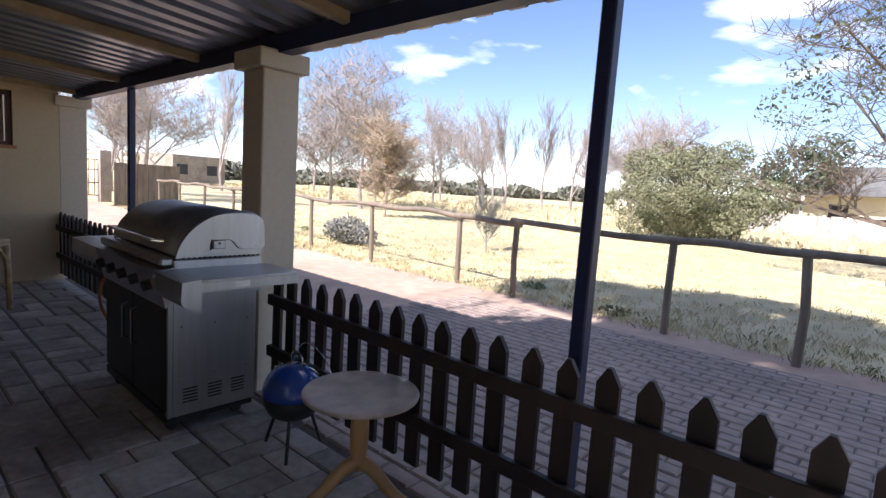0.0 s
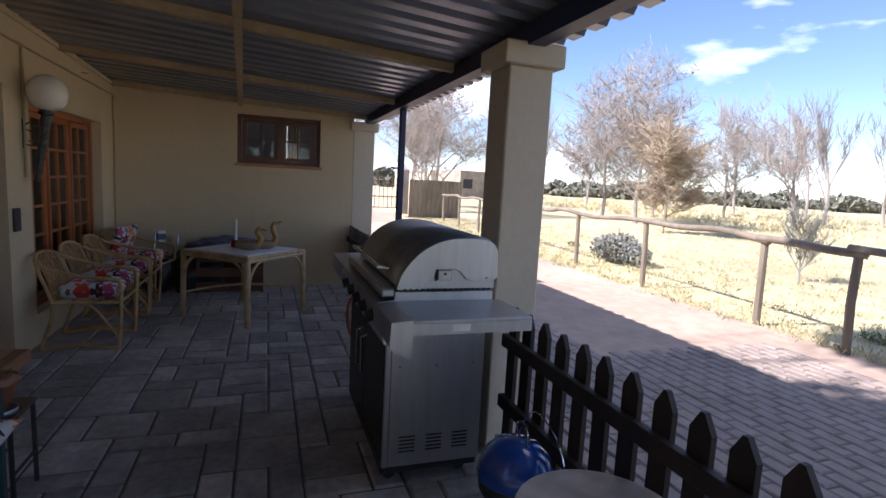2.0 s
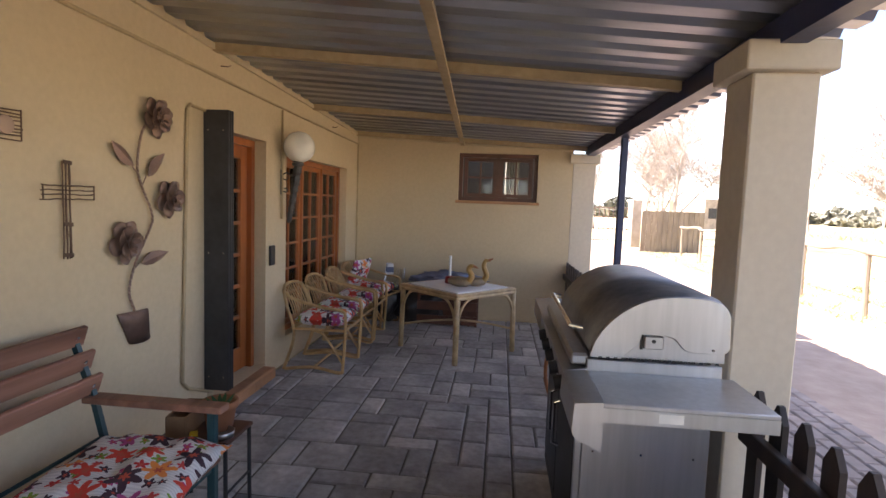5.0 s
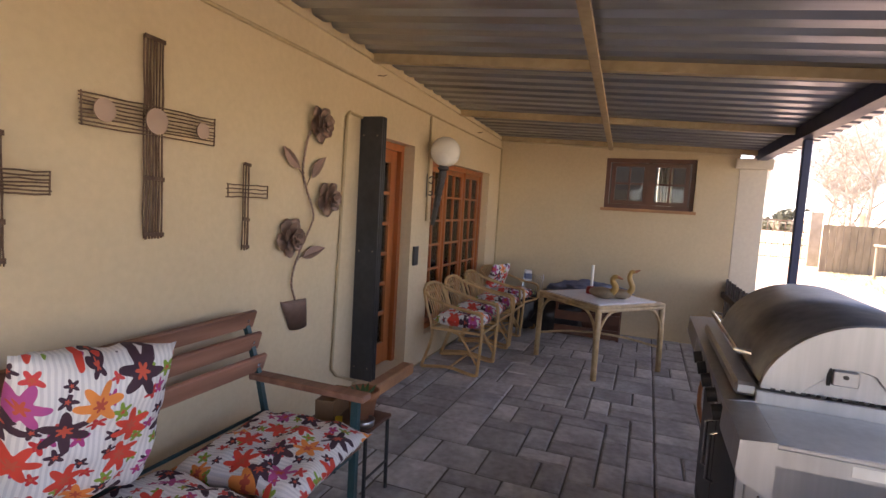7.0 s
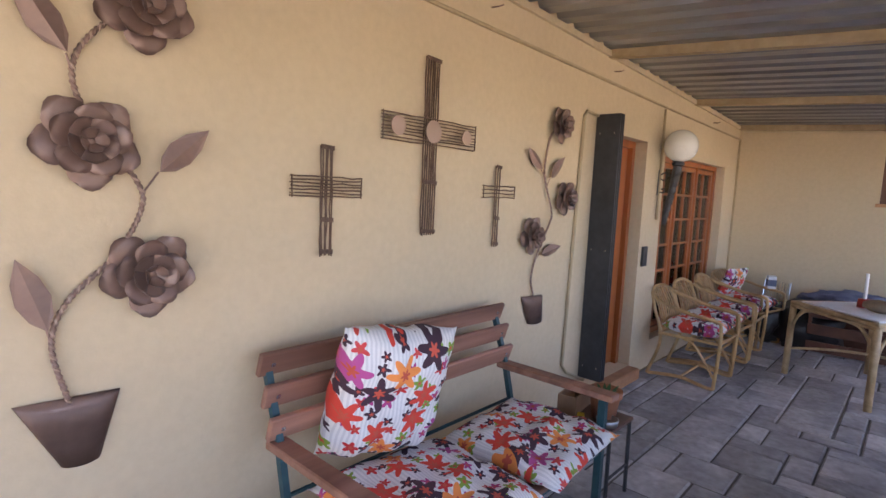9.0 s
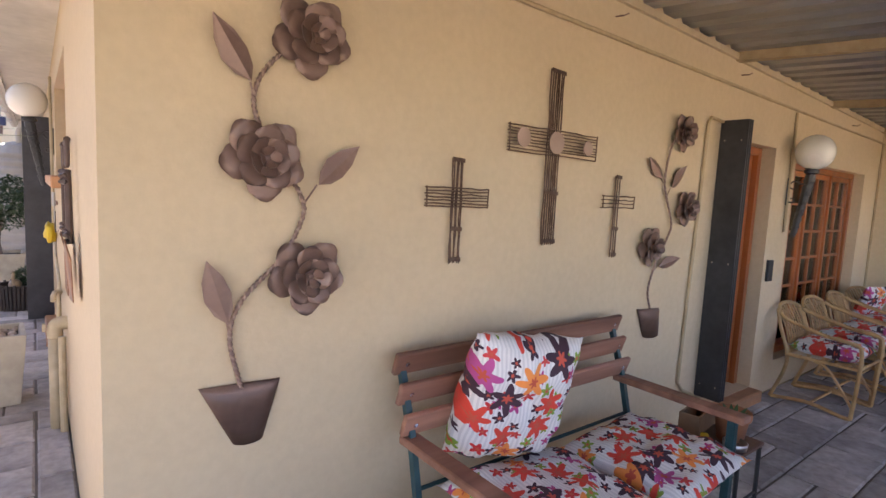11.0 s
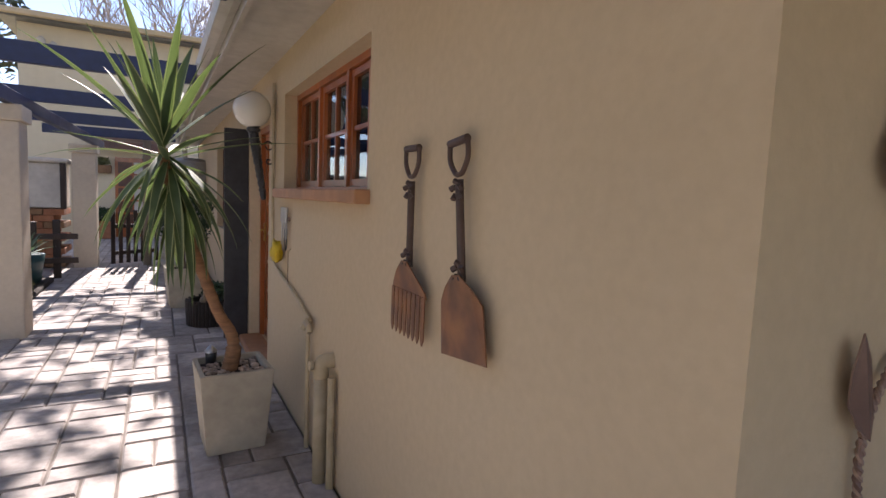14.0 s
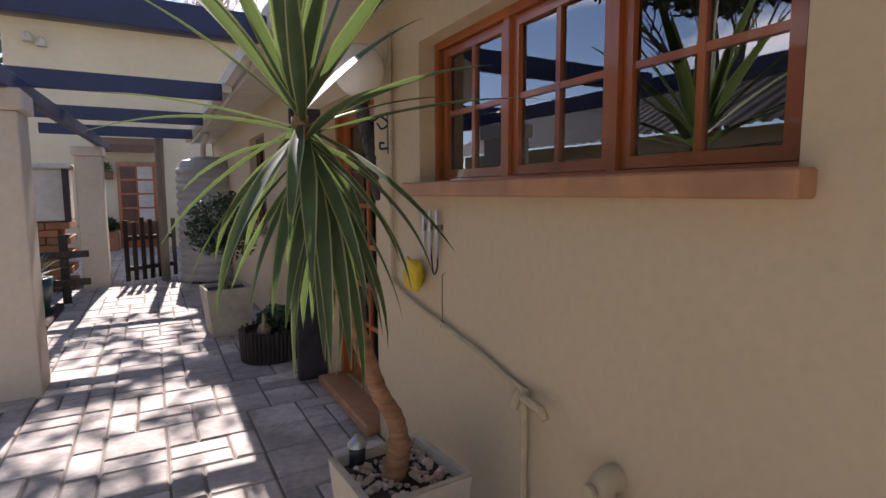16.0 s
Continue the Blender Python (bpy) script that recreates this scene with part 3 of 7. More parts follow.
def glazed_door(name, at, rz, w, h, mat, label, nx=2, nz=6):
    d = thing(name, label, "door", at, rz, kind="structure")
    bm = bmesh.new()
    B(0, -0.03, 0, 0.055, 0.07, h, bm)
    B(w - 0.055, -0.03, 0, w, 0.07, h, bm)
    B(0.055, -0.029, h - 0.055, w - 0.055, 0.069, h, bm)
    part("door_frame", bm, mat, d)
    leaf = sash(d, 0.058, w - 0.058, 0.012, h - 0.058, nx, nz, mat, 0.01, 0.1, 0.028, "door_leaf", 0.18)
    bm = B(0.075, -0.006, 0.95, 0.115, 0.009, 1.13, bev=0.004)
    tube([(0.095, 0.0, 1.06), (0.095, -0.045, 1.06), (0.19, -0.05, 1.06)], 0.009, 8, bm)
    part("door_handle", bm, BRASS, leaf, "brass lever handle")
    return d


door_front = glazed_door("door_1", (DOOR[1], HOUSE_Y - 0.13, DOOR[2]), 180, DOOR[1] - DOOR[0], DOOR[3] - DOOR[2], REDWOOD, "orange varnished glazed door standing shut in a deep reveal")
glazed_door("door_2", (SIDE_X - 0.13, SDOOR[0], SDOOR[2]), 90, SDOOR[1] - SDOOR[0], SDOOR[3] - SDOOR[2], REDWOOD, "red-brown varnished glazed kitchen door")
structure("step_1", B(DOOR[0], HOUSE_Y - 0.1, 0.0, DOOR[1], HOUSE_Y + 0.1, 0.098, bev=0.012), SILL_TILE, "worn terracotta door step", "step")
structure("step_2", B(SIDE_X - 0.12, SDOOR[0], 0.0, SIDE_X + 0.09, SDOOR[1], 0.07, bev=0.012), SILL_TILE, "worn terracotta step at the kitchen door", "step")


def folded_gate(at, rz, h, depth, label):
    """A sliding security gate, folded to a stack of channels standing out from the wall."""
    g = thing("security_gate", label, "gate", at, rz)
    for i in range(5):
        x = -0.03 + 0.0135 * i
        y1 = depth * (1.0 if i % 2 == 0 else 0.93)
        bm = B(x, 0.0, 0, x + 0.010, y1, h - 0.01 * (i % 2), bev=0.002)
        part("channel", bm, BLACK_STEEL, g)
    for k in (0.05, 0.5, 0.93):
        for y in (depth * 0.2, depth * 0.8):
            part("rivet", B(0.036, y - 0.005, h * k - 0.005, 0.042, y + 0.005, h * k + 0.005, bev=0.002), CHROME, g)
    return g


# panes under the veranda take the weaker mirror in place of real shade
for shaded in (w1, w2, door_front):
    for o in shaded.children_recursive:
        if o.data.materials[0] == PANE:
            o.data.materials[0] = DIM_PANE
folded_gate((-4.415, HOUSE_Y + 0.001, 0.22), 0, 1.87, 0.175, "black folded steel security gate beside the front door")
folded_gate((-0.924, -5.68, 0.03), -90, 2.06, 0.22, "black folded steel security gate beside the kitchen door")


# ---- fence ----
def picket_mesh():
    w, t = 0.044, 0.022
    bm = slab([(-w, 0.0), (w, 0.0), (w, 0.705), (0.008, 0.765), (-0.008, 0.765), (-w, 0.705)], t)
    bmesh.ops.recalc_face_normals(bm, faces=bm.faces)
    me = bpy.data.meshes.new("picket")
    bm.to_mesh(me)
    bm.free()
    me.materials.append(PICKET)
    return me


PICKET_MESH = picket_mesh()


def picket_fence(at, rz, length, label, group="picket fences", step=0.161, z0=0.062):
    f = thing("picket_fence", label, "fence", at, rz, group)
    for z in (0.24, 0.58):
        part("rail", B(-0.02, -0.036, z0 + z - 0.035, length, -0.001, z0 + z + 0.035, bev=0.004), PICKET, f)
    for i in range(int(length / step) + 1):
        p = new("picket", PICKET_MESH)
        p.parent = f
        p.matrix_basis = pose(0.03 + i * step, 0, z0 + random.uniform(-0.006, 0.006), 0, random.uniform(-0.7, 0.7), 0)
    return f


picket_fence((-3.295, 2.385, 0.006), 0, 4.97, "dark stained low picket fence with pointed tops along the paving")
picket_fence((-8.05, 2.22, 0), math.degrees(math.atan2(0.1, 4.4)), 4.36, "dark stained low picket fence between the pillars")


# ---- gas barbecue ----
def barbecue():
    g = thing("gas_barbecue", "stainless steel gas barbecue with closed hood beside the fence", "barbecue", (0, 0, 0))
    g.matrix_basis = Matrix.Translation((0.06, 0, 0)) @ Matrix.Diagonal((1, 1, 1.085, 1))
    X0, X1, Y0, Y1 = -4.20, -3.16, 1.66, 2.15
    part("base", B(X0, Y0, 0.065, X1 - 0.012, Y1, 0.115, bev=0.004), DARKMETAL, g)
    part("cabinet", B(X0, Y0 + 0.02, 0.115, X1 - 0.012, Y1, 0.70), DARKMETAL, g)
    for i in range(2):
        x0 = X0 + 0.01 + i * (X1 - X0 - 0.02) / 2
        d = part("cabinet_door", B(x0 + 0.004, Y0 - 0.003, 0.13, x0 + (X1 - X0 - 0.02) / 2 - 0.004, Y0 + 0.018, 0.66, bev=0.004), DARKMETAL, g)
        hx = x0 + (0.42 if i == 0 else 0.06)
        part("handle", tube([(hx, Y0, 0.38), (hx, Y0 - 0.03, 0.39), (hx, Y0 - 0.03, 0.57), (hx, Y0, 0.58)], 0.008, 8), CHROME, d)
    side = part("side_panel", B(X1 - 0.012, Y0 + 0.028, 0.10, X1, Y1 + 0.005, 0.80, bev=0.003), STEEL, g)
    part("edge_strip", B(X1 - 0.03, Y0 + 0.0, 0.10, X1 + 0.002, Y0 + 0.026, 0.70, bev=0.003), STEEL, g)
    for i in range(3):
        for k in range(5):
            y = Y0 + 0.08 + i * 0.135
            part("vent_slot", B(X1, y, 0.165 + k * 0.017, X1 + 0.002, y + 0.08, 0.172 + k * 0.017), DARKMETAL, side)
    for y in (Y0 + 0.07, Y0 + 0.25, Y0 + 0.44):
        for z in (0.30, 0.56):
            part("screw", B(X1, y - 0.004, z - 0.004, X1 + 0.003, y + 0.004, z + 0.004, bev=0.001), CHROME, side)
    part("side_panel", B(X0 - 0.008, Y0 + 0.02, 0.10, X0, Y1, 0.80), STEEL, g)
    for x in (X0 + 0.08, X1 - 0.1):
        for y in (Y0 + 0.06, Y1 - 0.06):
            wheel = part("castor", tube([(x - 0.012, y, 0.032), (x + 0.012, y, 0.032)], 0.032, 14), DARKMETAL, g)
            part("fork", B(x - 0.018, y - 0.012, 0.04, x + 0.018, y + 0.012, 0.068), DARKMETAL, wheel)
    # body, control panel and shelves
    part("firebox", B(X0, Y0 + 0.03, 0.70, X1, Y1 + 0.03, 0.893, bev=0.004), STEEL, g)
    panel = slab([(Y0 - 0.06, 0.845), (Y0 + 0.05, 0.86), (Y0 + 0.05, 0.70), (Y0 - 0.01, 0.66)], X1 - X0, None, Matrix(((0, 1, 0, X0), (1, 0, 0, 0), (0, 0, 1, 0), (0, 0, 0, 1))))
    bmesh.ops.recalc_face_normals(panel, faces=panel.faces)
    cp = part("control_panel", panel, STEEL, g)
    for i in range(5):
        x = X0 + 0.1 + i * 0.2
        k = part("knob", tube([(x, Y0 - 0.03, 0.765), (x, Y0 - 0.075, 0.755)], 0.027, 16), DARKMETAL, cp)
        part("bezel", tube([(x, Y0 - 0.026, 0.766), (x, Y0 - 0.04, 0.763)], 0.034, 16), CHROME, k)
    for x0, x1, nm in ((X1 + 0.001, -2.82, "side_shelf"), (-4.74, X0 - 0.001, "side_shelf")):
        s = part(nm, B(x0, Y0 + 0.03, 0.838, x1, Y1 + 0.07 if x1 > X0 else Y1, 0.852, bev=0.003), STEEL, g)
        part("rim", B(x1 - 0.012 if x1 > X1 else x0, Y0 + 0.03, 0.795, x1 if x1 > X1 else x0 + 0.012, Y1 + (0.07 if x1 > X1 else 0), 0.838), STEEL, s)
        part("rim", B(x0 + 0.002, Y1 + (0.055 if x1 > X1 else -0.012), 0.797, x1 - 0.013, Y1 + (0.068 if x1 > X1 else -0.002), 0.838), STEEL, s)
        outline = [(Y0 - 0.06, 0.845), (Y0 + 0.03, 0.853), (Y0 + 0.03, 0.70)]
        outline += [(Y0 - 0.02 - 0.045 * math.cos(a), 0.735 - 0.04 * math.sin(a) + 0.03) for a in (1.4, 0.9, 0.4, 0.0)]
        br = slab(outline, abs(x1 - x0), None, Matrix(((0, 1, 0, min(x0, x1)), (1, 0, 0, 0), (0, 0, 1, 0), (0, 0, 0, 1))))
        bmesh.ops.recalc_face_normals(br, faces=br.faces)
        part("shelf_front", br, STEEL, s)
    part("label_plate", B(-2.82, 1.86, 0.805, -2.818, 1.935, 0.832), WHITE_WAX, g, "small pale sticker")
    # hood: rounded front, flat back
    prof = [(1.70, 0.945), (1.715, 1.0), (1.75, 1.065), (1.80, 1.125), (1.86, 1.17), (1.93, 1.20), (2.02, 1.212), (2.12, 1.205), (2.17, 1.185), (2.195, 1.14), (2.2, 1.0), (2.2, 0.93), (1.72, 0.93)]
    prof = [(p.x, p.z) for p in smooth_path([(y, 0, z) for y, z in prof[:10]], 4)] + prof[10:]
    mx = Matrix(((0, 1, 0, X0 + 0.03), (1, 0, 0, 0), (0, 0, 1, 0), (0, 0, 0, 1)))
    bm = slab([(y, z + (0.012 if 1.72 < y < 2.19 and z > 1 else 0)) for y, z in prof], X1 - X0 - 0.075, None, mx)
    bmesh.ops.recalc_face_normals(bm, faces=bm.faces)
    hood = part("hood", bm, LIDSTEEL, g, "dull curved steel hood", True)
    hood.matrix_basis = Matrix.Translation((0, 0, 0.90)) @ Matrix.Diagonal((1, 1, 0.80, 1)) @ Matrix.Translation((0, 0, -0.93))
    back = [(2.2, 1.0), (2.19, 0.982), (2.16, 0.974), (2.07, 0.974), (2.04, 0.983), (2.022, 1.005), (2.005, 1.03), (1.965, 1.043), (1.885, 1.043), (1.876, 1.0), (1.835, 0.955), (1.815, 0.93), (1.70, 0.93)]
    for x in (X0 + 0.005, X1 - 0.045):
        bm = slab(prof[:-3] + back, 0.026, None, Matrix(((0, 1, 0, x + 0.02), (1, 0, 0, 0), (0, 0, 1, 0), (0, 0, 0, 1))))
        bmesh.ops.recalc_face_normals(bm, faces=bm.faces)
        bmesh.ops.bevel(bm, geom=list(bm.edges), offset=0.002, segments=1, affect="EDGES")
        part("end_plate", bm, STEEL, hood, "pale steel end plate with a cut-away lower edge")
        part("liner", B(x + 0.006, 1.80, 0.932, x + 0.034, 2.188, 1.06), STEEL, hood)
    fx = X1 - 0.011
    hp = part("hinge_plate", B(fx, 1.892, 0.982, fx + 0.022, 1.962, 1.038, bev=0.004), STEEL, hood)
    part("hinge_bolt", tube([(fx + 0.022, 1.925, 1.018), (fx + 0.026, 1.925, 1.018)], 0.008, 10), DARKMETAL, hp)
    part("hinge_seam", B(fx, 1.882, 0.975, fx + 0.006, 1.891, 1.04), DARKMETAL, hp)
    part("rivet", tube([(X1 + 0.001, 2.14, 0.992), (X1 + 0.005, 2.14, 0.992)], 0.006, 10), CHROME, hood)
    fx = X1 + 0.001
    for i in range(16):
        y = 1.73 + i * 0.028
        part("perforation", B(fx, y, 0.928, fx + 0.002, y + 0.014, 0.936), DARKMETAL, hood)
    part("drip_lip", B(X0 + 0.0, 1.63, 0.862, X1 - 0.02, 1.70, 0.905, bev=0.01), STEEL, g)
    part("hood_handle", tube([(X0 + 0.12, 1.69, 1.02), (X0 + 0.12, 1.645, 1.025), (X1 - 0.15, 1.645, 1.025), (X1 - 0.15, 1.69, 1.02)], 0.011, 10), CHROME, hood)
    part("gas_hose", tube(smooth_path([(-4.25, 1.72, 0.7), (-4.30, 1.66, 0.6), (-4.28, 1.65, 0.48), (-4.22, 1.68, 0.38)]), 0.011, 8), TERRACOTTA, g)
    return g


barbecue()


# ---- small kettle barbecue and side table ----
def kettle():
    k = thing("kettle_barbecue", "small blue enamel kettle barbecue on three legs", "barbecue", (-2.59, 2.10, 0))
    part("bowl", lathe([(0, 0.17), (0.06, 0.175), (0.12, 0.21), (0.148, 0.26), (0.152, 0.315), (0.145, 0.315), (0.0, 0.30)], 28), DARKMETAL, k, "black bowl", True)
    lid = part("lid", lathe([(0.156, 0.31), (0.158, 0.325), (0.152, 0.36), (0.13, 0.41), (0.09, 0.448), (0.04, 0.468), (0, 0.472)], 28), ENAMEL_BLUE, k, "shiny blue domed lid", True)
    part("handle", tube(smooth_path([(-0.05, 0.02, 0.455), (-0.045, 0.02, 0.51), (0.0, 0.02, 0.525), (0.045, 0.02, 0.51), (0.05, 0.02, 0.455)]), 0.006, 8), CHROME, lid)
    part("grip", tube([(-0.02, 0.02, 0.523), (0.02, 0.02, 0.523)], 0.011, 10), DARKMETAL, lid)
    part("vent_cap", lathe([(0.022, 0.0), (0.022, 0.006), (0.012, 0.01), (0, 0.01)], 14, at=(-0.08, -0.04, 0.437)), CHROME, lid)
    for a in (200, 320, 80):
        c, s = math.cos(radians(a)), math.sin(radians(a))
        part("leg", tube([(0.10 * c, 0.10 * s, 0.20), (0.17 * c, 0.17 * s, 0.0)], 0.009, 8), DARKMETAL, k)
    part("carry_wire", tube(smooth_path([(0.14, 0.08, 0.33), (0.20, 0.10, 0.42), (0.10, 0.10, 0.53), (-0.05, 0.08, 0.55), (-0.14, 0.05, 0.33)]), 0.003, 6), CHROME, k)
    return k


kettle()


def pedestal_table():
    t = thing("side_table", "round side table with stained pale top on a pine pedestal", "table", (-2.03, 2.10, 0), 20)
    part("tabletop", lathe([(0, 0.478), (0.245, 0.478), (0.262, 0.484), (0.265, 0.492), (0.262, 0.5), (0.25, 0.503), (0, 0.503)], 48), TABLE_TOP, t)
    part("column", lathe([(0, 0.13), (0.034, 0.13), (0.038, 0.2), (0.044, 0.3), (0.04, 0.4), (0.034, 0.45), (0.07, 0.478), (0, 0.478)], 20), PINE, t, smooth=True)
    for a in (0, 120, 240):
        pts = [Matrix.Rotation(radians(a), 3, "Z") @ Vector(p) for p in ((0.0, 0, 0.17), (0.08, 0, 0.14), (0.17, 0, 0.07), (0.25, 0, 0.028))]
        part("foot", tube(smooth_path(pts), 0.034, 8, r2=0.024), PINE, t, smooth=True)
    return t


pedestal_table()


# ---- cane chairs ----
def cane_chair(at, rz, extra=False):
    c = thing("cane_armchair", "rattan armchair with slatted back and floral seat cushion" if not extra else "rattan armchair with floral seat and back cushions", "chair", at, rz, "cane chairs along the wall")
    for s in (-1, 1):
        x = 0.25 * s
        part("side_frame", tube(smooth_path([(x * 0.86, -0.27, 0.70), (x, -0.20, 0.66), (x * 1.04, 0.05, 0.60), (x * 1.02, 0.25, 0.575), (x, 0.285, 0.52), (x * 0.98, 0.285, 0.36), (x * 0.98, 0.27, 0.08), (x * 0.98, 0.24, 0.018), (x * 0.95, 0.0, 0.05), (x * 0.93, -0.27, 0.018)]), 0.0145, 8), RATTAN, c, smooth=True)
        part("back_leg", tube(smooth_path([(x * 0.93, -0.28, 0.015), (x * 0.92, -0.20, 0.25), (x * 0.95, -0.19, 0.40), (x * 0.95, -0.25, 0.58), (x * 0.85, -0.295, 0.72)]), 0.0145, 8), RATTAN, c, smooth=True)
        part("brace", tube(smooth_path([(x * 0.98, 0.27, 0.10), (x * 0.97, 0.10, 0.34), (x * 0.97, 0.0, 0.385)]), 0.011, 8), RATTAN, c, smooth=True)
        part("seat_rail", tube([(x * 0.96, -0.2, 0.39), (x * 0.98, 0.28, 0.395)], 0.013, 8), RATTAN, c)
    part("top_rail", tube(smooth_path([(-0.2125, -0.295, 0.715), (-0.12, -0.32, 0.75), (0, -0.33, 0.76), (0.12, -0.32, 0.75), (0.2125, -0.295, 0.715)]), 0.0145, 8), RATTAN, c, smooth=True)
    for z, y in ((0.395, 0.28), (0.39, -0.195)):
        part("cross_rail", tube([(-0.245, y, z), (0.245, y, z)], 0.012, 8), RATTAN, c)
    part("stretcher", tube([(-0.235, 0.0, 0.05), (0.235, 0.0, 0.05)], 0.011, 8), RATTAN, c)
    for i in range(9):
        x = -0.18 + i * 0.045
        part("back_slat", tube(smooth_path([(x * 0.9, -0.195, 0.40), (x, -0.235, 0.58), (x, -0.326 + abs(x) * 0.12, 0.748 - abs(x) * 0.12)], 3), 0.006, 6), RATTAN, c)
    part("seat_cushion", pillow(0.46, 0.46, 0.13, 14, rz), FLORAL, c).matrix_basis = pose(0, 0.04, 0.47)
    if extra:
        part("back_cushion", pillow(0.42, 0.40, 0.10, 14, 3), FLORAL, c).matrix_basis = pose(0, -0.17, 0.62, 72, 0, 0)
    return c


cane_chair((-5.74, -0.245, 0), -1)
cane_chair((-6.30, -0.255, 0), -2)
cane_chair((-6.90, -0.25, 0), 0)
cane_chair((-7.50, -0.24, 0), -14, True)
bx = thing("carton", "small printed blue and white carton on the chair arm", "carton", (-7.76, -0.06, 0.6), 20)
part("carton_body", B(-0.06, -0.04, 0.0, 0.06, 0.04, 0.14, bev=0.004), CLOTH_WHITE, bx)
part("printed_band", B(-0.062, -0.042, 0.03, 0.062, 0.042, 0.10), CLOTH_BLUE, bx, "dark blue printed band")


# ---- cane table with its ducks and candles ----
def cane_table():
    t = thing("cane_table", "square worn cane table with pale frame", "table", (-6.587, 0.928, 0), 48.7)
    h, H = 0.42, 0.68
    part("tabletop", B(-h - 0.015, -h - 0.015, H - 0.03, h + 0.015, h + 0.015, H, bev=0.008), RATTAN_PALE, t)
    for sx in (-1, 1):
        for sy in (-1, 1):
            part("leg", tube([(sx * h * 0.98, sy * h * 0.98, H - 0.03), (sx * h, sy * h, 0.0)], 0.027, 10), RATTAN_PALE, t, smooth=True)
    for a in range(4):
        R = Matrix.Rotation(radians(90 * a), 3, "Z")
        for s in (-1, 1):
            part("arch_brace", tube([R @ p for p in smooth_path([(s * h * 0.96, -h, 0.30), (s * h * 0.90, -h, 0.49), (s * h * 0.66, -h, 0.61), (s * h * 0.30, -h, 0.635)])], 0.013, 8), RATTAN_PALE, t, smooth=True)
        part("edge_rail", tube([R @ Vector((-h, -h - 0.004, H - 0.045)), R @ Vector((h, -h - 0.004, H - 0.045))], 0.015, 8), RATTAN_PALE, t)
        part("cross_brace", tube([R @ p for p in smooth_path([(h, -h, 0.24), (h * 0.5, -h * 0.5, 0.29), (0.02, -0.02, 0.31)])], 0.012, 8), RATTAN_PALE, t, smooth=True)
    return t


cane_table()
cover = thing("table_cover", "white board laid on the cane table", "table cover", (-6.56, 0.928, 0.681), 49)
part("board", B(-0.36, -0.38, 0, 0.38, 0.36, 0.012, bev=0.003), CLOTH_WHITE, cover)


def duck(at, rz, k, up, label):
    d = thing("duck_figure", label, "figurine", at, rz)
    body = lathe([(0, -0.13), (0.03, -0.12), (0.058, -0.07), (0.07, 0.0), (0.062, 0.07), (0.035, 0.12), (0, 0.135)], 18)
    bmesh.ops.transform(body, verts=body.verts, matrix=Matrix.Translation((0, 0, 0.055 * k)) @ Matrix.Rotation(radians(90), 4, "Y") @ Matrix.Diagonal((0.8 * k, 0.9 * k, k, 1)))
    part("body", body, DUCKWOOD, d, smooth=True)
    part("neck", tube(smooth_path([(0.10 * k, 0, 0.06), (0.135 * k, 0, 0.12), (0.10 * k, 0, 0.12 + up * 0.6), (0.115 * k, 0, 0.12 + up), (0.15 * k, 0, 0.125 + up)]), [0.034 * k - 0.0007 * i for i in range(21)], 10), DUCKGOLD, d, smooth=True)
    part("bill", tube([(0.15 * k, 0, 0.125 + up), (0.20 * k, 0, 0.108 + up + (0.04 if k < 1 else 0))], 0.016, 8, r2=0.006), TERRACOTTA, d)
    return d


duck((-6.42, 0.95, 0.694), 70, 1.0, 0.10, "carved wooden duck bowl with ochre neck on the table")
duck((-6.50, 1.10, 0.694), 85, 0.92, 0.15, "slimmer carved wooden duck on the table")
cn = thing("candle", "white candle in a red holder on the table", "candle", (-6.64, 0.83, 0.694))
part("holder", lathe([(0, 0), (0.05, 0), (0.052, 0.03), (0.045, 0.07), (0.02, 0.075), (0, 0.075)], 18), RED_WAX, cn, "red round holder", True)
part("stick", tube([(0, 0, 0.07), (0, 0, 0.29)], 0.0135, 12), WHITE_WAX, cn)


def heap(name, at, sx, sy, sz, mat, label, cat, seed, n=3):
    bm = bmesh.new()
    bmesh.ops.create_icosphere(bm, subdivisions=n, radius=1)
    for v in bm.verts:
        p = v.co.copy()
        f = 1 + 0.45 * noise.noise(p * 1.7 + Vector((seed, 0, 0))) + 0.28 * noise.noise(p * 4 + Vector((0, seed, 0))) + 0.12 * noise.noise(p * 9)
        v.co = Vector((p.x * sx * f, p.y * sy * f, max(0.0, (p.z * f + 0.75) * sz / 1.75)))
    return tagged(part(name, bm, mat, smooth=True), label, cat) if not at else tagged(_at(part(name, bm, mat, smooth=True), at), label, cat)


def _at(ob, at):
    ob.matrix_basis = pose(*at)
    return ob


heap("bag", (-7.82, 0.30, 0), 0.24, 0.30, 0.50, BLACK_BAG, "bulging black plastic bag by the end wall", "bag", 1.3)
heap("bag", (-7.72, -0.08, 0), 0.15, 0.20, 0.42, BLACK_BAG, "crumpled dark printed bag beside the table", "bag", 4.1)
heap("crumpled_cloth", (-7.78, 0.72, 0.5), 0.22, 0.42, 0.16, CLOTH_BLUE, "crumpled grey-blue cloth heaped on a crate", "cloth", 7.7, 4)
cr = thing("crate", "dark wooden crate under the cloth", "crate", (-7.8, 0.72, 0))
for z in (0.02, 0.2, 0.38):
    part("slat", B(0.20, -0.38, z, 0.222, 0.38, z + 0.11, bev=0.003), DARKWOOD, cr)
    part("slat", B(-0.222, -0.38, z, -0.20, 0.38, z + 0.11, bev=0.003), DARKWOOD, cr)
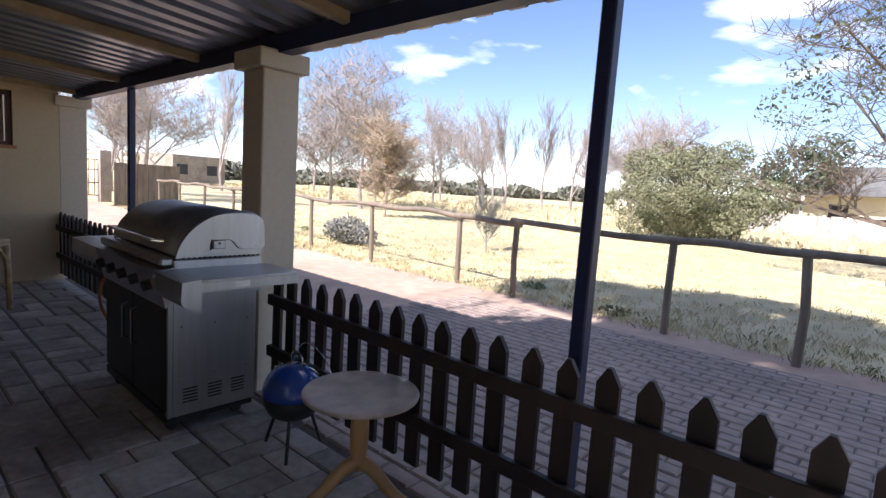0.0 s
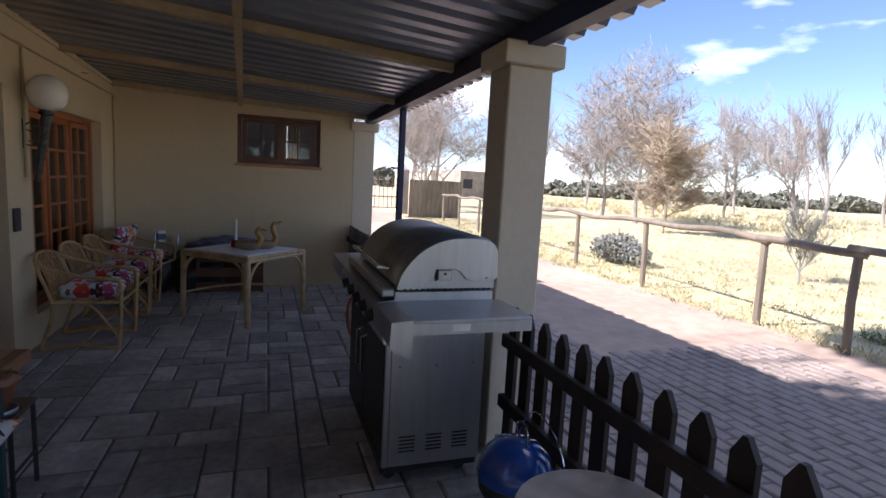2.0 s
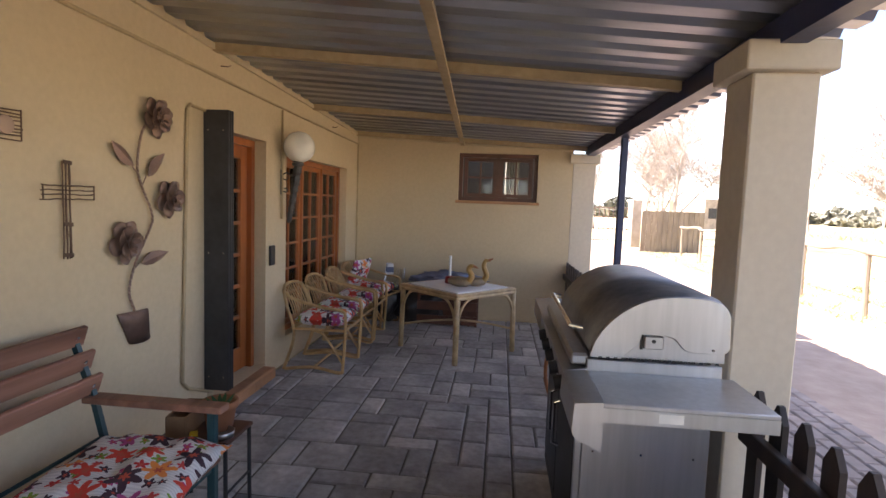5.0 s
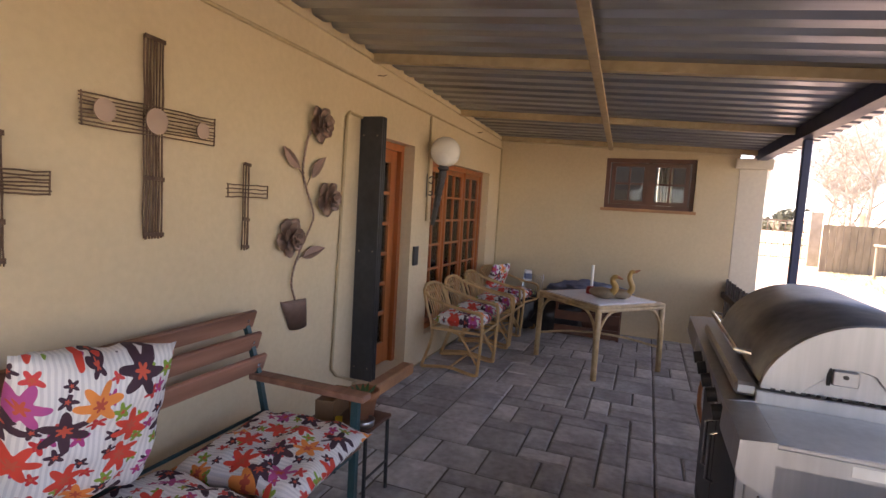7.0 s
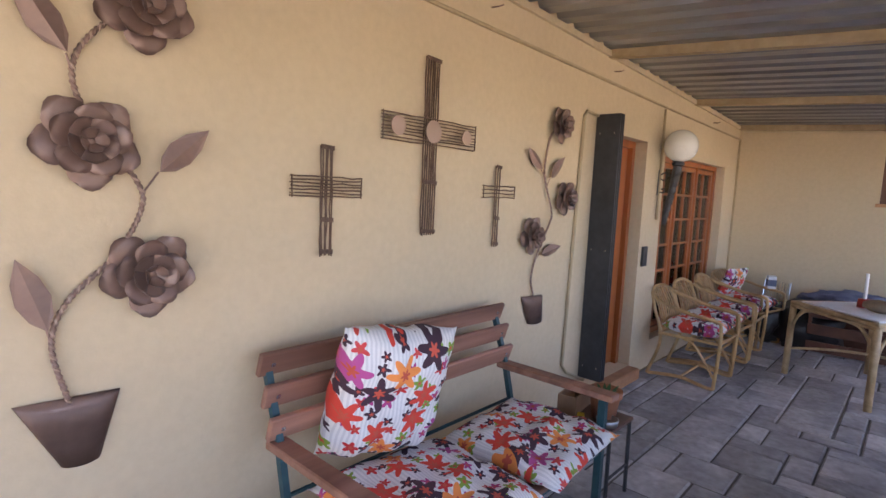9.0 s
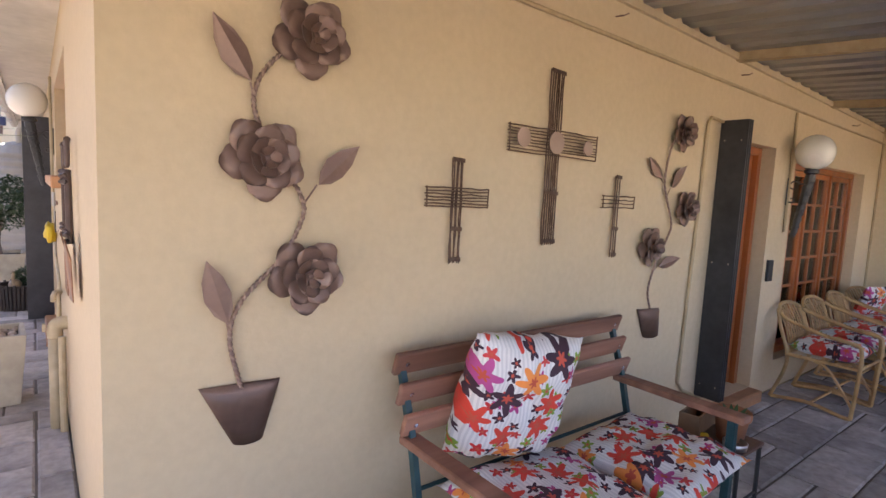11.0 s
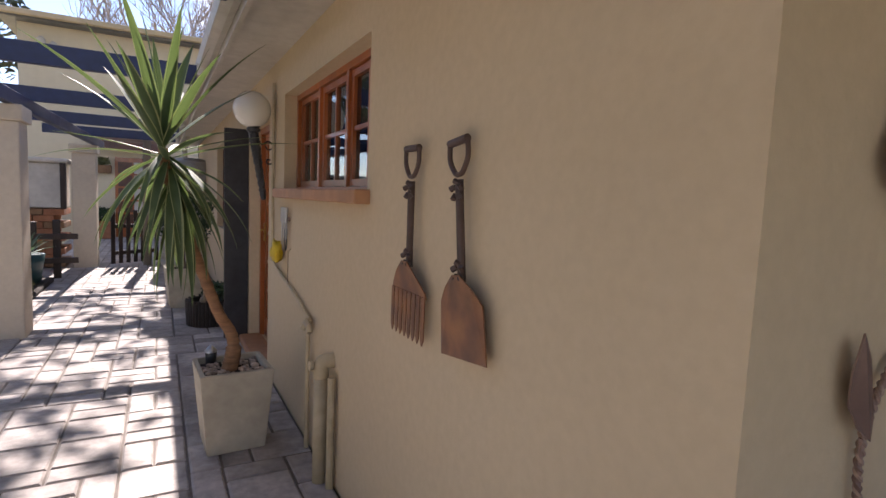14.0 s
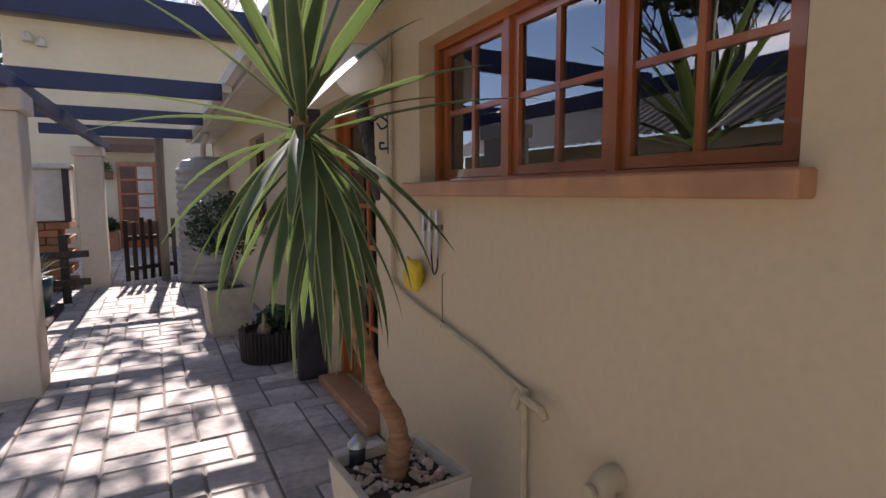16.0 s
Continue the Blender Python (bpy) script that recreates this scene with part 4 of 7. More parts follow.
for sx in (-0.19, 0.16):
    for sy in (-0.38, 0.35):
        part("post", B(sx, sy, 0, sx + 0.03, sy + 0.03, 0.505), DARKWOOD, cr)
part("top_board", B(-0.22, -0.39, 0.486, 0.22, 0.39, 0.50), DARKWOOD, cr)
rk = thing("wire_rack", "thin wire grill rack leaning on the wall", "rack", (-8.02, -0.05, 0.42))
part("rim", tube([(0, -0.13, 0), (0, 0.13, 0), (-0.1, 0.13, 0.36), (-0.1, -0.13, 0.36), (0, -0.13, 0)], 0.005, 6), CHROME, rk)
for i in range(8):
    part("rod", tube([(0, -0.11 + i * 0.031, 0), (-0.1, -0.11 + i * 0.031, 0.36)], 0.0025, 5), CHROME, rk)
bxs = thing("storage_box", "low dark box under the rack", "box", (-8.0, -0.05, 0))
part("box_body", B(-0.16, -0.2, 0, 0.1, 0.2, 0.42, bev=0.01), DARKMETAL, bxs)


# ---- bench with cushions ----
def bench():
    b = thing("garden_bench", "steel-framed bench with reddish timber slats by the wall", "bench", (0, 0, 0))
    X0, X1 = -3.235, -1.828
    for i, z in enumerate((0.680, 0.785, 0.890)):
        y = -0.43 - 0.035 * i
        s = part("back_slat", B(X0, -0.012, -0.045, X1, 0.012, 0.045, bev=0.004), BENCHWOOD, b)
        s.matrix_basis = pose(0, y, z, -18, 0, 0)
        for x in (X0 + 0.05, X1 - 0.05):
            part("bolt", B(x - 0.008, 0.012, -0.008, x + 0.008, 0.017, 0.008, bev=0.003), CHROME, s)
    for i in range(4):
        part("seat_slat", B(X0 + 0.02, -0.33 + i * 0.13, 0.365, X1 - 0.02, -0.23 + i * 0.13, 0.387, bev=0.004), BENCHWOOD, b)
    for x in (X0 + 0.04, X1 - 0.04):
        part("back_post", tube([(x, -0.36, 0.36), (x, -0.425, 0.62), (x, -0.53, 0.915)], 0.018, 4), TEAL, b)
        part("rear_leg", tube([(x, -0.36, 0.37), (x, -0.45, 0.0)], 0.018, 4), TEAL, b)
        part("front_leg", B(x - 0.018, 0.115, 0.0, x + 0.018, 0.15, 0.599, bev=0.003), TEAL, b)
        part("side_rail", B(x - 0.015, -0.36, 0.33, x + 0.015, 0.115, 0.364), TEAL, b)
        part("armrest", B(x - 0.04, -0.46, 0.60, x + 0.035, 0.19, 0.632, bev=0.005), BENCHWOOD, b)
    part("back_bar", tube([(X0 + 0.04, -0.39, 0.44), (X1 - 0.04, -0.39, 0.44)], 0.009, 6), TEAL, b)
    part("front_bar", B(X0 + 0.06, 0.118, 0.335, X1 - 0.06, 0.14, 0.362), TEAL, b)
    return b


bench()


def cushion(name, w, d, h, m, seed, label):
    ob = part(name, pillow(w, d, h, 24, seed, 0.0, 3.6, 0.016), FLORAL, smooth=True)
    ob.matrix_basis = m
    return tagged(ob, label, "cushion", "floral cushions on the bench")


cushion("seat_cushion", 0.60, 0.58, 0.11, pose(-2.89, -0.05, 0.445, 0, 2, 3), 2.0, "flat floral seat cushion lying on the bench")
cushion("seat_cushion", 0.64, 0.58, 0.13, pose(-2.24, -0.05, 0.45, 0, -2, -2), 5.0, "flat floral seat cushion under the big pillow")
cushion("back_cushion", 0.45, 0.54, 0.22, pose(-2.215, -0.27, 0.775, 72, -5, -16), 9.0, "plump floral pillow leaning on the bench back")


# ---- little table with pots ----
st = thing("plant_stand", "small dark steel table with worn timber top", "table", (-3.43, -0.03, 0))
part("tabletop", B(-0.13, -0.17, 0.385, 0.13, 0.17, 0.405, bev=0.004), DARKWOOD, st)
for sx in (-0.115, 0.115):
    for sy in (-0.155, 0.155):
        part("leg", tube([(sx, sy, 0.385), (sx * 1.02, sy * 1.02, 0)], 0.010, 6), DARKMETAL, st)
for sy in (-0.155, 0.155):
    part("stretcher", tube([(-0.117, sy * 1.01, 0.15), (0.117, sy * 1.01, 0.15)], 0.007, 6), DARKMETAL, st)
pt = thing("plant_pot", "small terracotta pot with a low plant", "pot", (-3.44, 0.03, 0.406))
part("pot_body", lathe([(0, 0), (0.058, 0), (0.075, 0.11), (0.085, 0.112), (0.086, 0.145), (0.076, 0.145), (0.07, 0.12), (0, 0.118)], 24), TERRACOTTA, pt, smooth=True)
LEAF = material("green leaf", (0.055, 0.12, 0.035), (0.03, 0.075, 0.02), 0.5, 8, 0.3, 4, 0.1, vary=0.2)
for i in range(14):
    a, r = i * 2.4, 0.02 + 0.04 * (i % 5) / 5
    lf = slab([(-0.012, 0), (0.0, -0.02), (0.012, 0), (0.006, 0.03), (0, 0.045), (-0.006, 0.03)], 0.0015)
    part("leaf", lf, LEAF, pt).matrix_basis = pose(r * math.cos(a), r * math.sin(a), 0.125, -50, 0, math.degrees(a) - 90)
wb = thing("wooden_box", "open brown wooden box on the small table", "box", (-3.43, -0.13, 0.406), 8)
for bxx in ((-0.12, -0.05, 0, 0.12, -0.04, 0.10), (-0.12, 0.04, 0, 0.12, 0.05, 0.10), (-0.12, -0.04, 0, -0.11, 0.04, 0.10), (0.11, -0.04, 0, 0.12, 0.04, 0.10)):
    part("board", B(*bxx, bev=0.002), CARD, wb)
part("bottom_board", B(-0.11, -0.04, 0, 0.11, 0.04, 0.008), CARD, wb)
at_ = thing("ashtray", "round steel tin on the small table", "tin", (-3.365, 0.085, 0.406))
part("dish", lathe([(0, 0), (0.05, 0), (0.055, 0.03), (0.05, 0.032), (0.046, 0.008), (0, 0.008)], 24), STEEL, at_, smooth=True)
yb = thing("matchbox", "small yellow matchbox on the table", "matchbox", (-3.34, -0.045, 0.406), 30)
part("sleeve", B(-0.028, -0.018, 0, 0.028, 0.018, 0.016, bev=0.001), YELLOW, yb)


# ---- metal flowers on the wall ----
def petal_mesh(w, h, cup):
    v, f, n = [], [], 6
    for t in (0, -0.0018):
        for i in range(n + 1):
            s = i / n
            half = w * (0.35 + 0.65 * math.sin(math.pi / 2 * min(1.0, s / 0.6))) * math.sqrt(1 - 0.6 * (max(0.0, s - 0.6) / 0.4) ** 2)
            for k in (-1, -0.5, 0, 0.5, 1):
                v.append((k * half, h * s * (1 - 0.16 * k * k * s * s), cup * s * s - 0.25 * cup * (1 - k * k) * s - 0.022 * max(0.0, s - 0.7) - 0.010 * k * k * s + t))
    m = (n + 1) * 5
    for i in range(n):
        for k in range(4):
            a = i * 5 + k
            f += [(a, a + 1, a + 6, a + 5), (m + a + 1, m + a, m + a + 5, m + a + 6)]
    for i in range(n):
        f += [(i * 5, i * 5 + 5, m + i * 5 + 5, m + i * 5), (i * 5 + 9, i * 5 + 4, m + i * 5 + 4, m + i * 5 + 9)]
    f += [tuple([n * 5 + k for k in range(5)][::-1]) + tuple(m + n * 5 + k for k in range(5))]
    me = bpy.data.meshes.new("petal")
    me.from_pydata(v, [], f)
    me.materials.append(BRONZE)
    me.polygons.foreach_set("use_smooth", [True] * len(me.polygons))
    return me


PETALS = [petal_mesh(0.057, 0.130, 0.012), petal_mesh(0.047, 0.098, 0.022), petal_mesh(0.036, 0.066, 0.03), petal_mesh(0.020, 0.038, 0.03)]


def leaf_outline(h, w):
    return [(0, 0), (w * 0.55, h * 0.18), (w * 0.8, h * 0.42), (w * 0.62, h * 0.7), (0.0, h), (-w * 0.62, h * 0.7), (-w * 0.8, h * 0.42), (-w * 0.55, h * 0.18)]


def wall_flower(at, stem, blooms, leaves, pot, size, label, bloom_tilt=0):
    """A stem with blooms, leaves and a half pot, flat against the house wall. Points are (x, z) on the wall."""
    f = thing("metal_flower_wall_art", label, "wall art", at, 0, "metal flower wall art")
    P = smooth_path([(x - at[0], 0.018, z - at[2]) for x, z in stem], 8)
    part("stem", tube(P, 0.006 * size, 8), BRONZE, f, smooth=True)
    fine, run = [], 0.0
    for p, q in zip(P, P[1:]):
        side = (q - p).cross(Vector((0, 1, 0))).normalized()
        for i in range(6):
            a = run / 0.034 * 2 * math.pi
            fine.append((p.lerp(q, i / 6), side, a))
            run += (q - p).length / 6
    for k in (0, 1):
        tw = [c + 0.0048 * size * (s * math.cos(a + k * math.pi) + Vector((0, 1, 0)) * math.sin(a + k * math.pi)) for c, s, a in fine]
        part("twisted_wire", tube(tw, 0.0042 * size, 5), (DISC, BRONZE)[k], f)
    for x, z in blooms:
        core = part("bloom", lathe([(0, -0.004), (0.03, -0.004), (0.022, 0.012), (0.012, 0.03), (0, 0.034)], 12), BRONZE, f, "layered rusted metal bloom", True)
        core.matrix_basis = pose(x - at[0], 0.03, z - at[2], -90 + 0, 0, bloom_tilt)
        for k, (me, n, lift) in enumerate(zip(PETALS, (5, 5, 5, 4), (0.0, 0.014, 0.028, 0.036))):
            for i in range(n):
                a = 360 * i / n + 36 * k + random.uniform(-9, 9)
                q = new("petal", me)
                q.parent = core
                q.matrix_basis = pose(0, 0, lift, 0, 0, a) @ pose(0, 0.008, 0, 2 + 9 * k + random.uniform(-4, 4), random.uniform(-6, 6), 0) @ Matrix.Scale(size, 4)
    for x0, z0, x1, z1, w in leaves:
        h = math.hypot(x1 - x0, z1 - z0)
        lf = slab(leaf_outline(h, w), 0.003)
        for v in lf.verts:
            v.co.y += 0.35 * w * (1 - (v.co.x / w) ** 2) - 0.1 * w
        part("leaf", lf, BRONZE, f, "rusted metal leaf").matrix_basis = pose(x0 - at[0], 0.02, z0 - at[2], 0, math.degrees(math.atan2(x1 - x0, z1 - z0)), 0)
        near = min(P, key=lambda p: (p - Vector((x0 - at[0], 0.018, z0 - at[2] - 0.05))).length)
        part("leaf_stalk", tube([near, (x0 - at[0], 0.02, z0 - at[2])], 0.003, 6), BRONZE, f)
    (xl, zl), (xr, zr), (xb0, xb1, zb) = pot
    bm, n, rows = bmesh.new(), 10, []
    for s in range(4):
        k = s / 3
        row = []
        for i in range(n + 1):
            a = math.pi * i / n
            cx0, cx1 = xl + (xb0 - xl) * k, xr + (xb1 - xr) * k
            row.append(bm.verts.new(((cx0 + cx1) / 2 - at[0] - math.cos(a) * (cx1 - cx0) / -2, 0.006 + math.sin(a) * abs(cx1 - cx0) * 0.13, (zl + (zr - zl) * i / n) * (1 - k) + zb * k - 0.012 * math.sin(a) * (1 - k) - 0.012 * math.sin(a) - at[2])))
        rows.append(row)
    for a, b in zip(rows, rows[1:]):
        for i in range(n):
            bm.faces.new((a[i], a[i + 1], b[i + 1], b[i]))
    bm.faces.new(rows[-1])
    bm.faces.new(rows[0][::-1])
    bmesh.ops.solidify(bm, geom=list(bm.faces), thickness=0.003)
    part("half_pot", bm, BRONZE, f, "rusted half-round metal pot", True)
    return f


W = HOUSE_Y
wall_flower((-1.38, W, 0.7), [(-1.305, 0.87), (-1.268, 1.04), (-1.305, 1.16), (-1.43, 1.29), (-1.498, 1.42), (-1.49, 1.50), (-1.40, 1.63), (-1.338, 1.75), (-1.35, 1.85), (-1.43, 1.95), (-1.50, 1.99)],
            [(-1.515, 2.005), (-1.365, 1.608), (-1.514, 1.23)], [(-1.322, 1.835, -1.21, 2.011, 0.055), (-1.547, 1.534, -1.695, 1.675, 0.052), (-1.258, 1.09, -1.194, 1.292, 0.052)],
            ((-1.436, 0.888), (-1.178, 0.880), (-1.38, -1.28, 0.688)), 1.0, "large rusted metal flower stem in a half pot on the wall")
wall_flower((-3.72, W, 0.7), [(-3.69, 0.90), (-3.65, 1.02), (-3.71, 1.18), (-3.82, 1.34), (-3.84, 1.42), (-3.76, 1.57), (-3.725, 1.68), (-3.765, 1.86), (-3.85, 1.95)],
            [(-3.872, 1.956), (-3.98, 1.51), (-3.615, 1.277)], [(-3.68, 1.674, -3.522, 1.785, 0.045), (-3.79, 1.625, -3.935, 1.765, 0.045), (-3.725, 1.157, -3.96, 1.20, 0.045)],
            ((-3.81, 0.905), (-3.57, 0.893), (-3.825, -3.655, 0.73)), 0.86, "smaller rusted metal flower stem in a half pot by the door")


# ---- wire crosses on the wall ----
def wire_cross(at, w, h, zc, uw, bw, n_up, n_bar, discs, label, tilt=0.0):
    c = thing("wire_cross", label, "wall art", at, 0, "wire crosses on the wall")
    rnd = random.Random(int(at[0] * 100))
    def strand(p, q, r):
        pts = [Vector(p).lerp(Vector(q), i / 7) + Vector((rnd.uniform(-1, 1), rnd.uniform(-0.6, 0.6), rnd.uniform(-1, 1))) * 0.0028 for i in range(8)]
        return tube(pts, r, 5)
    r = 0.0032
    for i in range(n_up):
        x = -uw / 2 + uw * i / (n_up - 1)
        part("upright_wire", strand((x, 0.016 + 0.006 * (i % 2), -h * zc), (x, 0.016 + 0.006 * (i % 2), h * (1 - zc)), r), WIRE, c)
    for i in range(n_bar):
        z = -bw / 2 + bw * i / (n_bar - 1)
        part("cross_wire", strand((-w / 2, 0.026 + 0.005 * (i % 2), z), (w / 2, 0.026 + 0.005 * (i % 2), z), r), WIRE, c)
    for z in (-h * zc + 0.01, -h * zc * 0.5, h * (1 - zc) - 0.015):
        for k in range(3):
            part("binding", tube([(-uw / 2 - 0.004, 0.024, z + 0.006 * k), (uw / 2 + 0.004, 0.026, z + 0.006 * k + 0.004)], r, 5), WIRE, c)
    for s in (-1, 1):
        part("binding", tube([(s * (w / 2 - 0.006), 0.034, -bw / 2 - 0.004), (s * (w / 2 - 0.004), 0.034, bw / 2 + 0.004)], r, 5), WIRE, c)
    for x, z, rad in discs:
        part("disc", tube([(x, 0.034, z), (x, 0.039, z)], rad, 24), DISC, c, "round pale metal disc")
    c.matrix_basis = pose(*at, 0, tilt, 0)
    return c


wire_cross((-2.155, W, 1.512), 0.33, 0.43, 0.63, 0.055, 0.075, 6, 7, [], "bare wire cross of bundled rusty strands")
wire_cross((-2.726, W, 1.785), 0.62, 0.81, 0.59, 0.088, 0.115, 13, 9, [(0.22, 0.005, 0.043), (0.0, 0.0, 0.052), (-0.235, -0.005, 0.036)], "large wire cross with three metal discs")
wire_cross((-3.262, W, 1.525), 0.29, 0.44, 0.68, 0.04, 0.06, 5, 4, [], "small thin wire cross of rusty strands")


# ---- globe lamps ----
def torch_lamp(at, rz, label):
    """A globe on a slanting torch, held off the wall by a scroll bracket. Local +y points away from the wall."""
    t = thing("wall_lamp", label, "wall lamp", at, rz, "globe wall lamps")
    part("wall_plate", B(-0.018, 0, -0.11, 0.018, 0.008, 0.11, bev=0.003), BLACK_STEEL, t)
    part("bracket", tube(smooth_path([(0, 0.008, 0.06), (0, 0.05, 0.085), (0, 0.09, 0.06), (0, 0.12, 0.075)]), 0.006, 8), BLACK_STEEL, t)
    part("scroll", tube(smooth_path([(0, 0.008, -0.08), (0, 0.05, -0.085), (0, 0.055, -0.055), (0, 0.03, -0.055)]), 0.006, 8), BLACK_STEEL, t)
    part("scroll", tube(smooth_path([(0, 0.008, 0.04), (0, 0.045, 0.02), (0, 0.07, 0.05)]), 0.005, 8), BLACK_STEEL, t)
    lo, hi = Vector((0, 0.075, -0.36)), Vector((0, 0.155, 0.14))
    body = tube([lo.lerp(hi, i / 12) for i in range(13)], [0.016, 0.024] + [0.020 + 0.0015 * i + (0.004 if i % 2 else 0) for i in range(11)], 10)
    part("torch", body, BLACK_STEEL, t)
    for s in (0, math.pi):
        part("twist", tube([lo.lerp(hi, 0.1 + 0.8 * i / 30) + Vector((math.cos(i * 0.8 + s), math.sin(i * 0.8 + s), 0)) * (0.022 + 0.0005 * i) for i in range(31)], 0.006, 6), BLACK_STEEL, t)
    part("collar", lathe([(0.03, 0), (0.05, 0.01), (0.052, 0.03), (0.04, 0.035), (0.055, 0.055), (0, 0.055)], 18, at=hi), BLACK_STEEL, t)
    part("globe", lathe([(0.135 * math.sin(math.pi * i / 20), -0.135 * math.cos(math.pi * i / 20)) for i in range(1, 21)], 32, at=hi + Vector((0, 0.01, 0.17))), OPAL, t, "white opal glass globe", True)
    return t


torch_lamp((-5.61, W, 1.675), 0, "white globe lamp on a black iron torch by the front door")
torch_lamp((SIDE_X, -4.365, 1.79), -90, "white globe lamp on a black iron torch by the kitchen door")
mb = thing("doorbell_box", "small black box on the wall beside the door", "doorbell", (-5.41, W, 0.955))
part("box_body", B(-0.045, 0, 0, 0.045, 0.022, 0.17, bev=0.004), BLACK_STEEL, mb)
for pts in ([(-4.42, W + 0.012, 2.08), (-4.22, W + 0.012, 2.09), (-4.19, W + 0.012, 2.06), (-4.12, W + 0.012, 0.36), (-4.18, W + 0.012, 0.30), (-4.45, W + 0.012, 0.18)],
            [(-5.61, W + 0.011, 2.30), (-5.61, W + 0.011, 1.35)],
            [(END_X + 0.01, W + 0.013, 2.292), (-5.5, W + 0.013, 2.318), (-3.87, W + 0.013, 2.342), (-2.5, W + 0.013, 2.363), (SIDE_X - 0.02, W + 0.013, 2.385)],
            [(END_X + 0.013, W + 0.013, 2.292), (END_X + 0.013, W + 0.013, 0.0)]):
    structure("conduit", tube(pts, 0.011, 8), CONDUIT, "thin painted conduit along the wall", "conduit")
for x, z in ((-3.15, 2.46), (-4.6, 2.42), (-7.0, 2.36)):
    structure("hook", tube([(x, W, z), (x, W + 0.05, z - 0.005), (x - 0.03, W + 0.055, z + 0.01)], 0.004, 6), BRONZE, "bent nail in the wall", "hook")


# ---- garden tools hung on the side wall ----
RUST = material("red-brown rust", (0.33, 0.14, 0.055), (0.12, 0.055, 0.038), 0.55, 9, 0.4, 6, 0.3, rough_var=0.2)
TOOL_HANDLE = material("dark brown iron", (0.10, 0.056, 0.042), (0.055, 0.033, 0.027), 0.5, 14, 0.3, 6, 0.25)
def tool(y, label, fork, lean=0.0):
    """Local x runs along the wall, z up, from the top of the grip."""
    t = thing("garden_spade" if not fork else "garden_fork", label, "garden tool", (SIDE_X + 0.001, y, 1.655), 90)
    t.matrix_basis = pose(SIDE_X + 0.001, y, 1.655, 0, 0, 90) @ pose(0, 0, 0, 0, lean, 0)
    part("grip", tube([(-0.05, -0.03, 0), (0.05, -0.03, 0)], 0.012, 10), TOOL_HANDLE, t)
    part("yoke", tube(smooth_path([(-0.05, -0.03, 0), (-0.05, -0.03, -0.05), (-0.022, -0.03, -0.088), (0, -0.03, -0.095), (0.022, -0.03, -0.088), (0.05, -0.03, -0.05), (0.05, -0.03, 0)]), 0.008, 8), TOOL_HANDLE, t)
    part("shaft", tube([(0, -0.03, -0.11), (0, -0.028, -0.40)], 0.0125, 10), TOOL_HANDLE, t)
    for z in (-0.14, -0.37):
        for a in range(5):
            part("knot", tube([(0.02 * math.cos(a * 1.257), -0.035, z + 0.02 * math.sin(a * 1.257)), (0.028 * math.cos(a * 1.257 + 0.5), -0.045, z + 0.028 * math.sin(a * 1.257 + 0.5))], 0.009, 6), TOOL_HANDLE, t)
    if fork:
        out = [(0.02, -0.38), (0.075, -0.42), (0.128, -0.47)]
        for i in range(8):
            x = 0.1225 - i * 0.035
            tine = slab([(x + 0.0125, -0.486), (x + 0.0115, -0.628), (x, -0.648), (x - 0.0115, -0.628), (x - 0.0125, -0.486)], 0.004, None, Matrix.Translation((0, -0.0325, 0)))
            part("tine", tine, RUST, t)
        out += [(0.136, -0.492), (-0.136, -0.492), (-0.128, -0.47), (-0.075, -0.42), (-0.02, -0.38)]
    else:
        out = [(0.02, -0.38), (0.07, -0.415), (0.115, -0.46), (0.125, -0.62), (-0.125, -0.62), (-0.115, -0.46), (-0.07, -0.415), (-0.02, -0.38)]
    bm = slab(out, 0.004, None, Matrix.Translation((0, -0.03, 0)))
    bmesh.ops.triangulate(bm, faces=[f for f in bm.faces if len(f.verts) > 4])
    for v in bm.verts:
        v.co.y -= 0.02 * (1 - (v.co.x / 0.13) ** 2)
    part("blade" if not fork else "fork_head", bm, RUST, t)
    return t


tool(-1.468, "rusted decorative spade hung on the wall", False, -7.0)
tool(-1.776, "rusted decorative fork hung on the wall", True)
hk = thing("hanging_tools", "hand tools hung on hooks under the kitchen window", "garden tool", (SIDE_X, -3.86, 1.2), 90)
part("hook_rail", B(-0.09, -0.012, 0.10, 0.09, -0.001, 0.125), BRONZE, hk)
for x in (-0.065, 0.0, 0.065):
    tl = part("handle", tube([(x, -0.025, 0.19), (x, -0.025, 0.09)], 0.011, 8), STEEL, hk)
    part("blade", slab([(x - 0.02, 0.09), (x + 0.02, 0.09), (x + 0.012, -0.02), (x, -0.04), (x - 0.012, -0.02)], 0.003, None, Matrix.Translation((0, -0.025, 0))), STEEL, tl)
part("cord", tube(smooth_path([(0.0, -0.02, 0.05), (0.03, -0.02, -0.1), (0.07, -0.02, -0.06), (0.065, -0.02, 0.05)]), 0.004, 6), DARKMETAL, hk)
heap("yellow_glove", (SIDE_X + 0.05, -3.98, 1.0), 0.035, 0.075, 0.16, YELLOW, "crumpled yellow glove hung on the wall", "glove", 2.2)
ch = thing("wind_ornament", "small metal star hung on a wire", "ornament", (SIDE_X, -3.75, 0.88), 90)
part("wire", tube([(0, -0.001, 0.23), (0, -0.018, 0.22), (0, -0.018, 0.0)], 0.002, 5), WIRE, ch)
star = [(0.03 * (1 if i % 2 == 0 else 0.45) * math.sin(i * math.pi / 5), 0.03 * (1 if i % 2 == 0 else 0.45) * math.cos(i * math.pi / 5)) for i in range(10)]
part("star", slab(star, 0.003, None, Matrix.Translation((0, -0.02, 0.0))), BRONZE, ch)

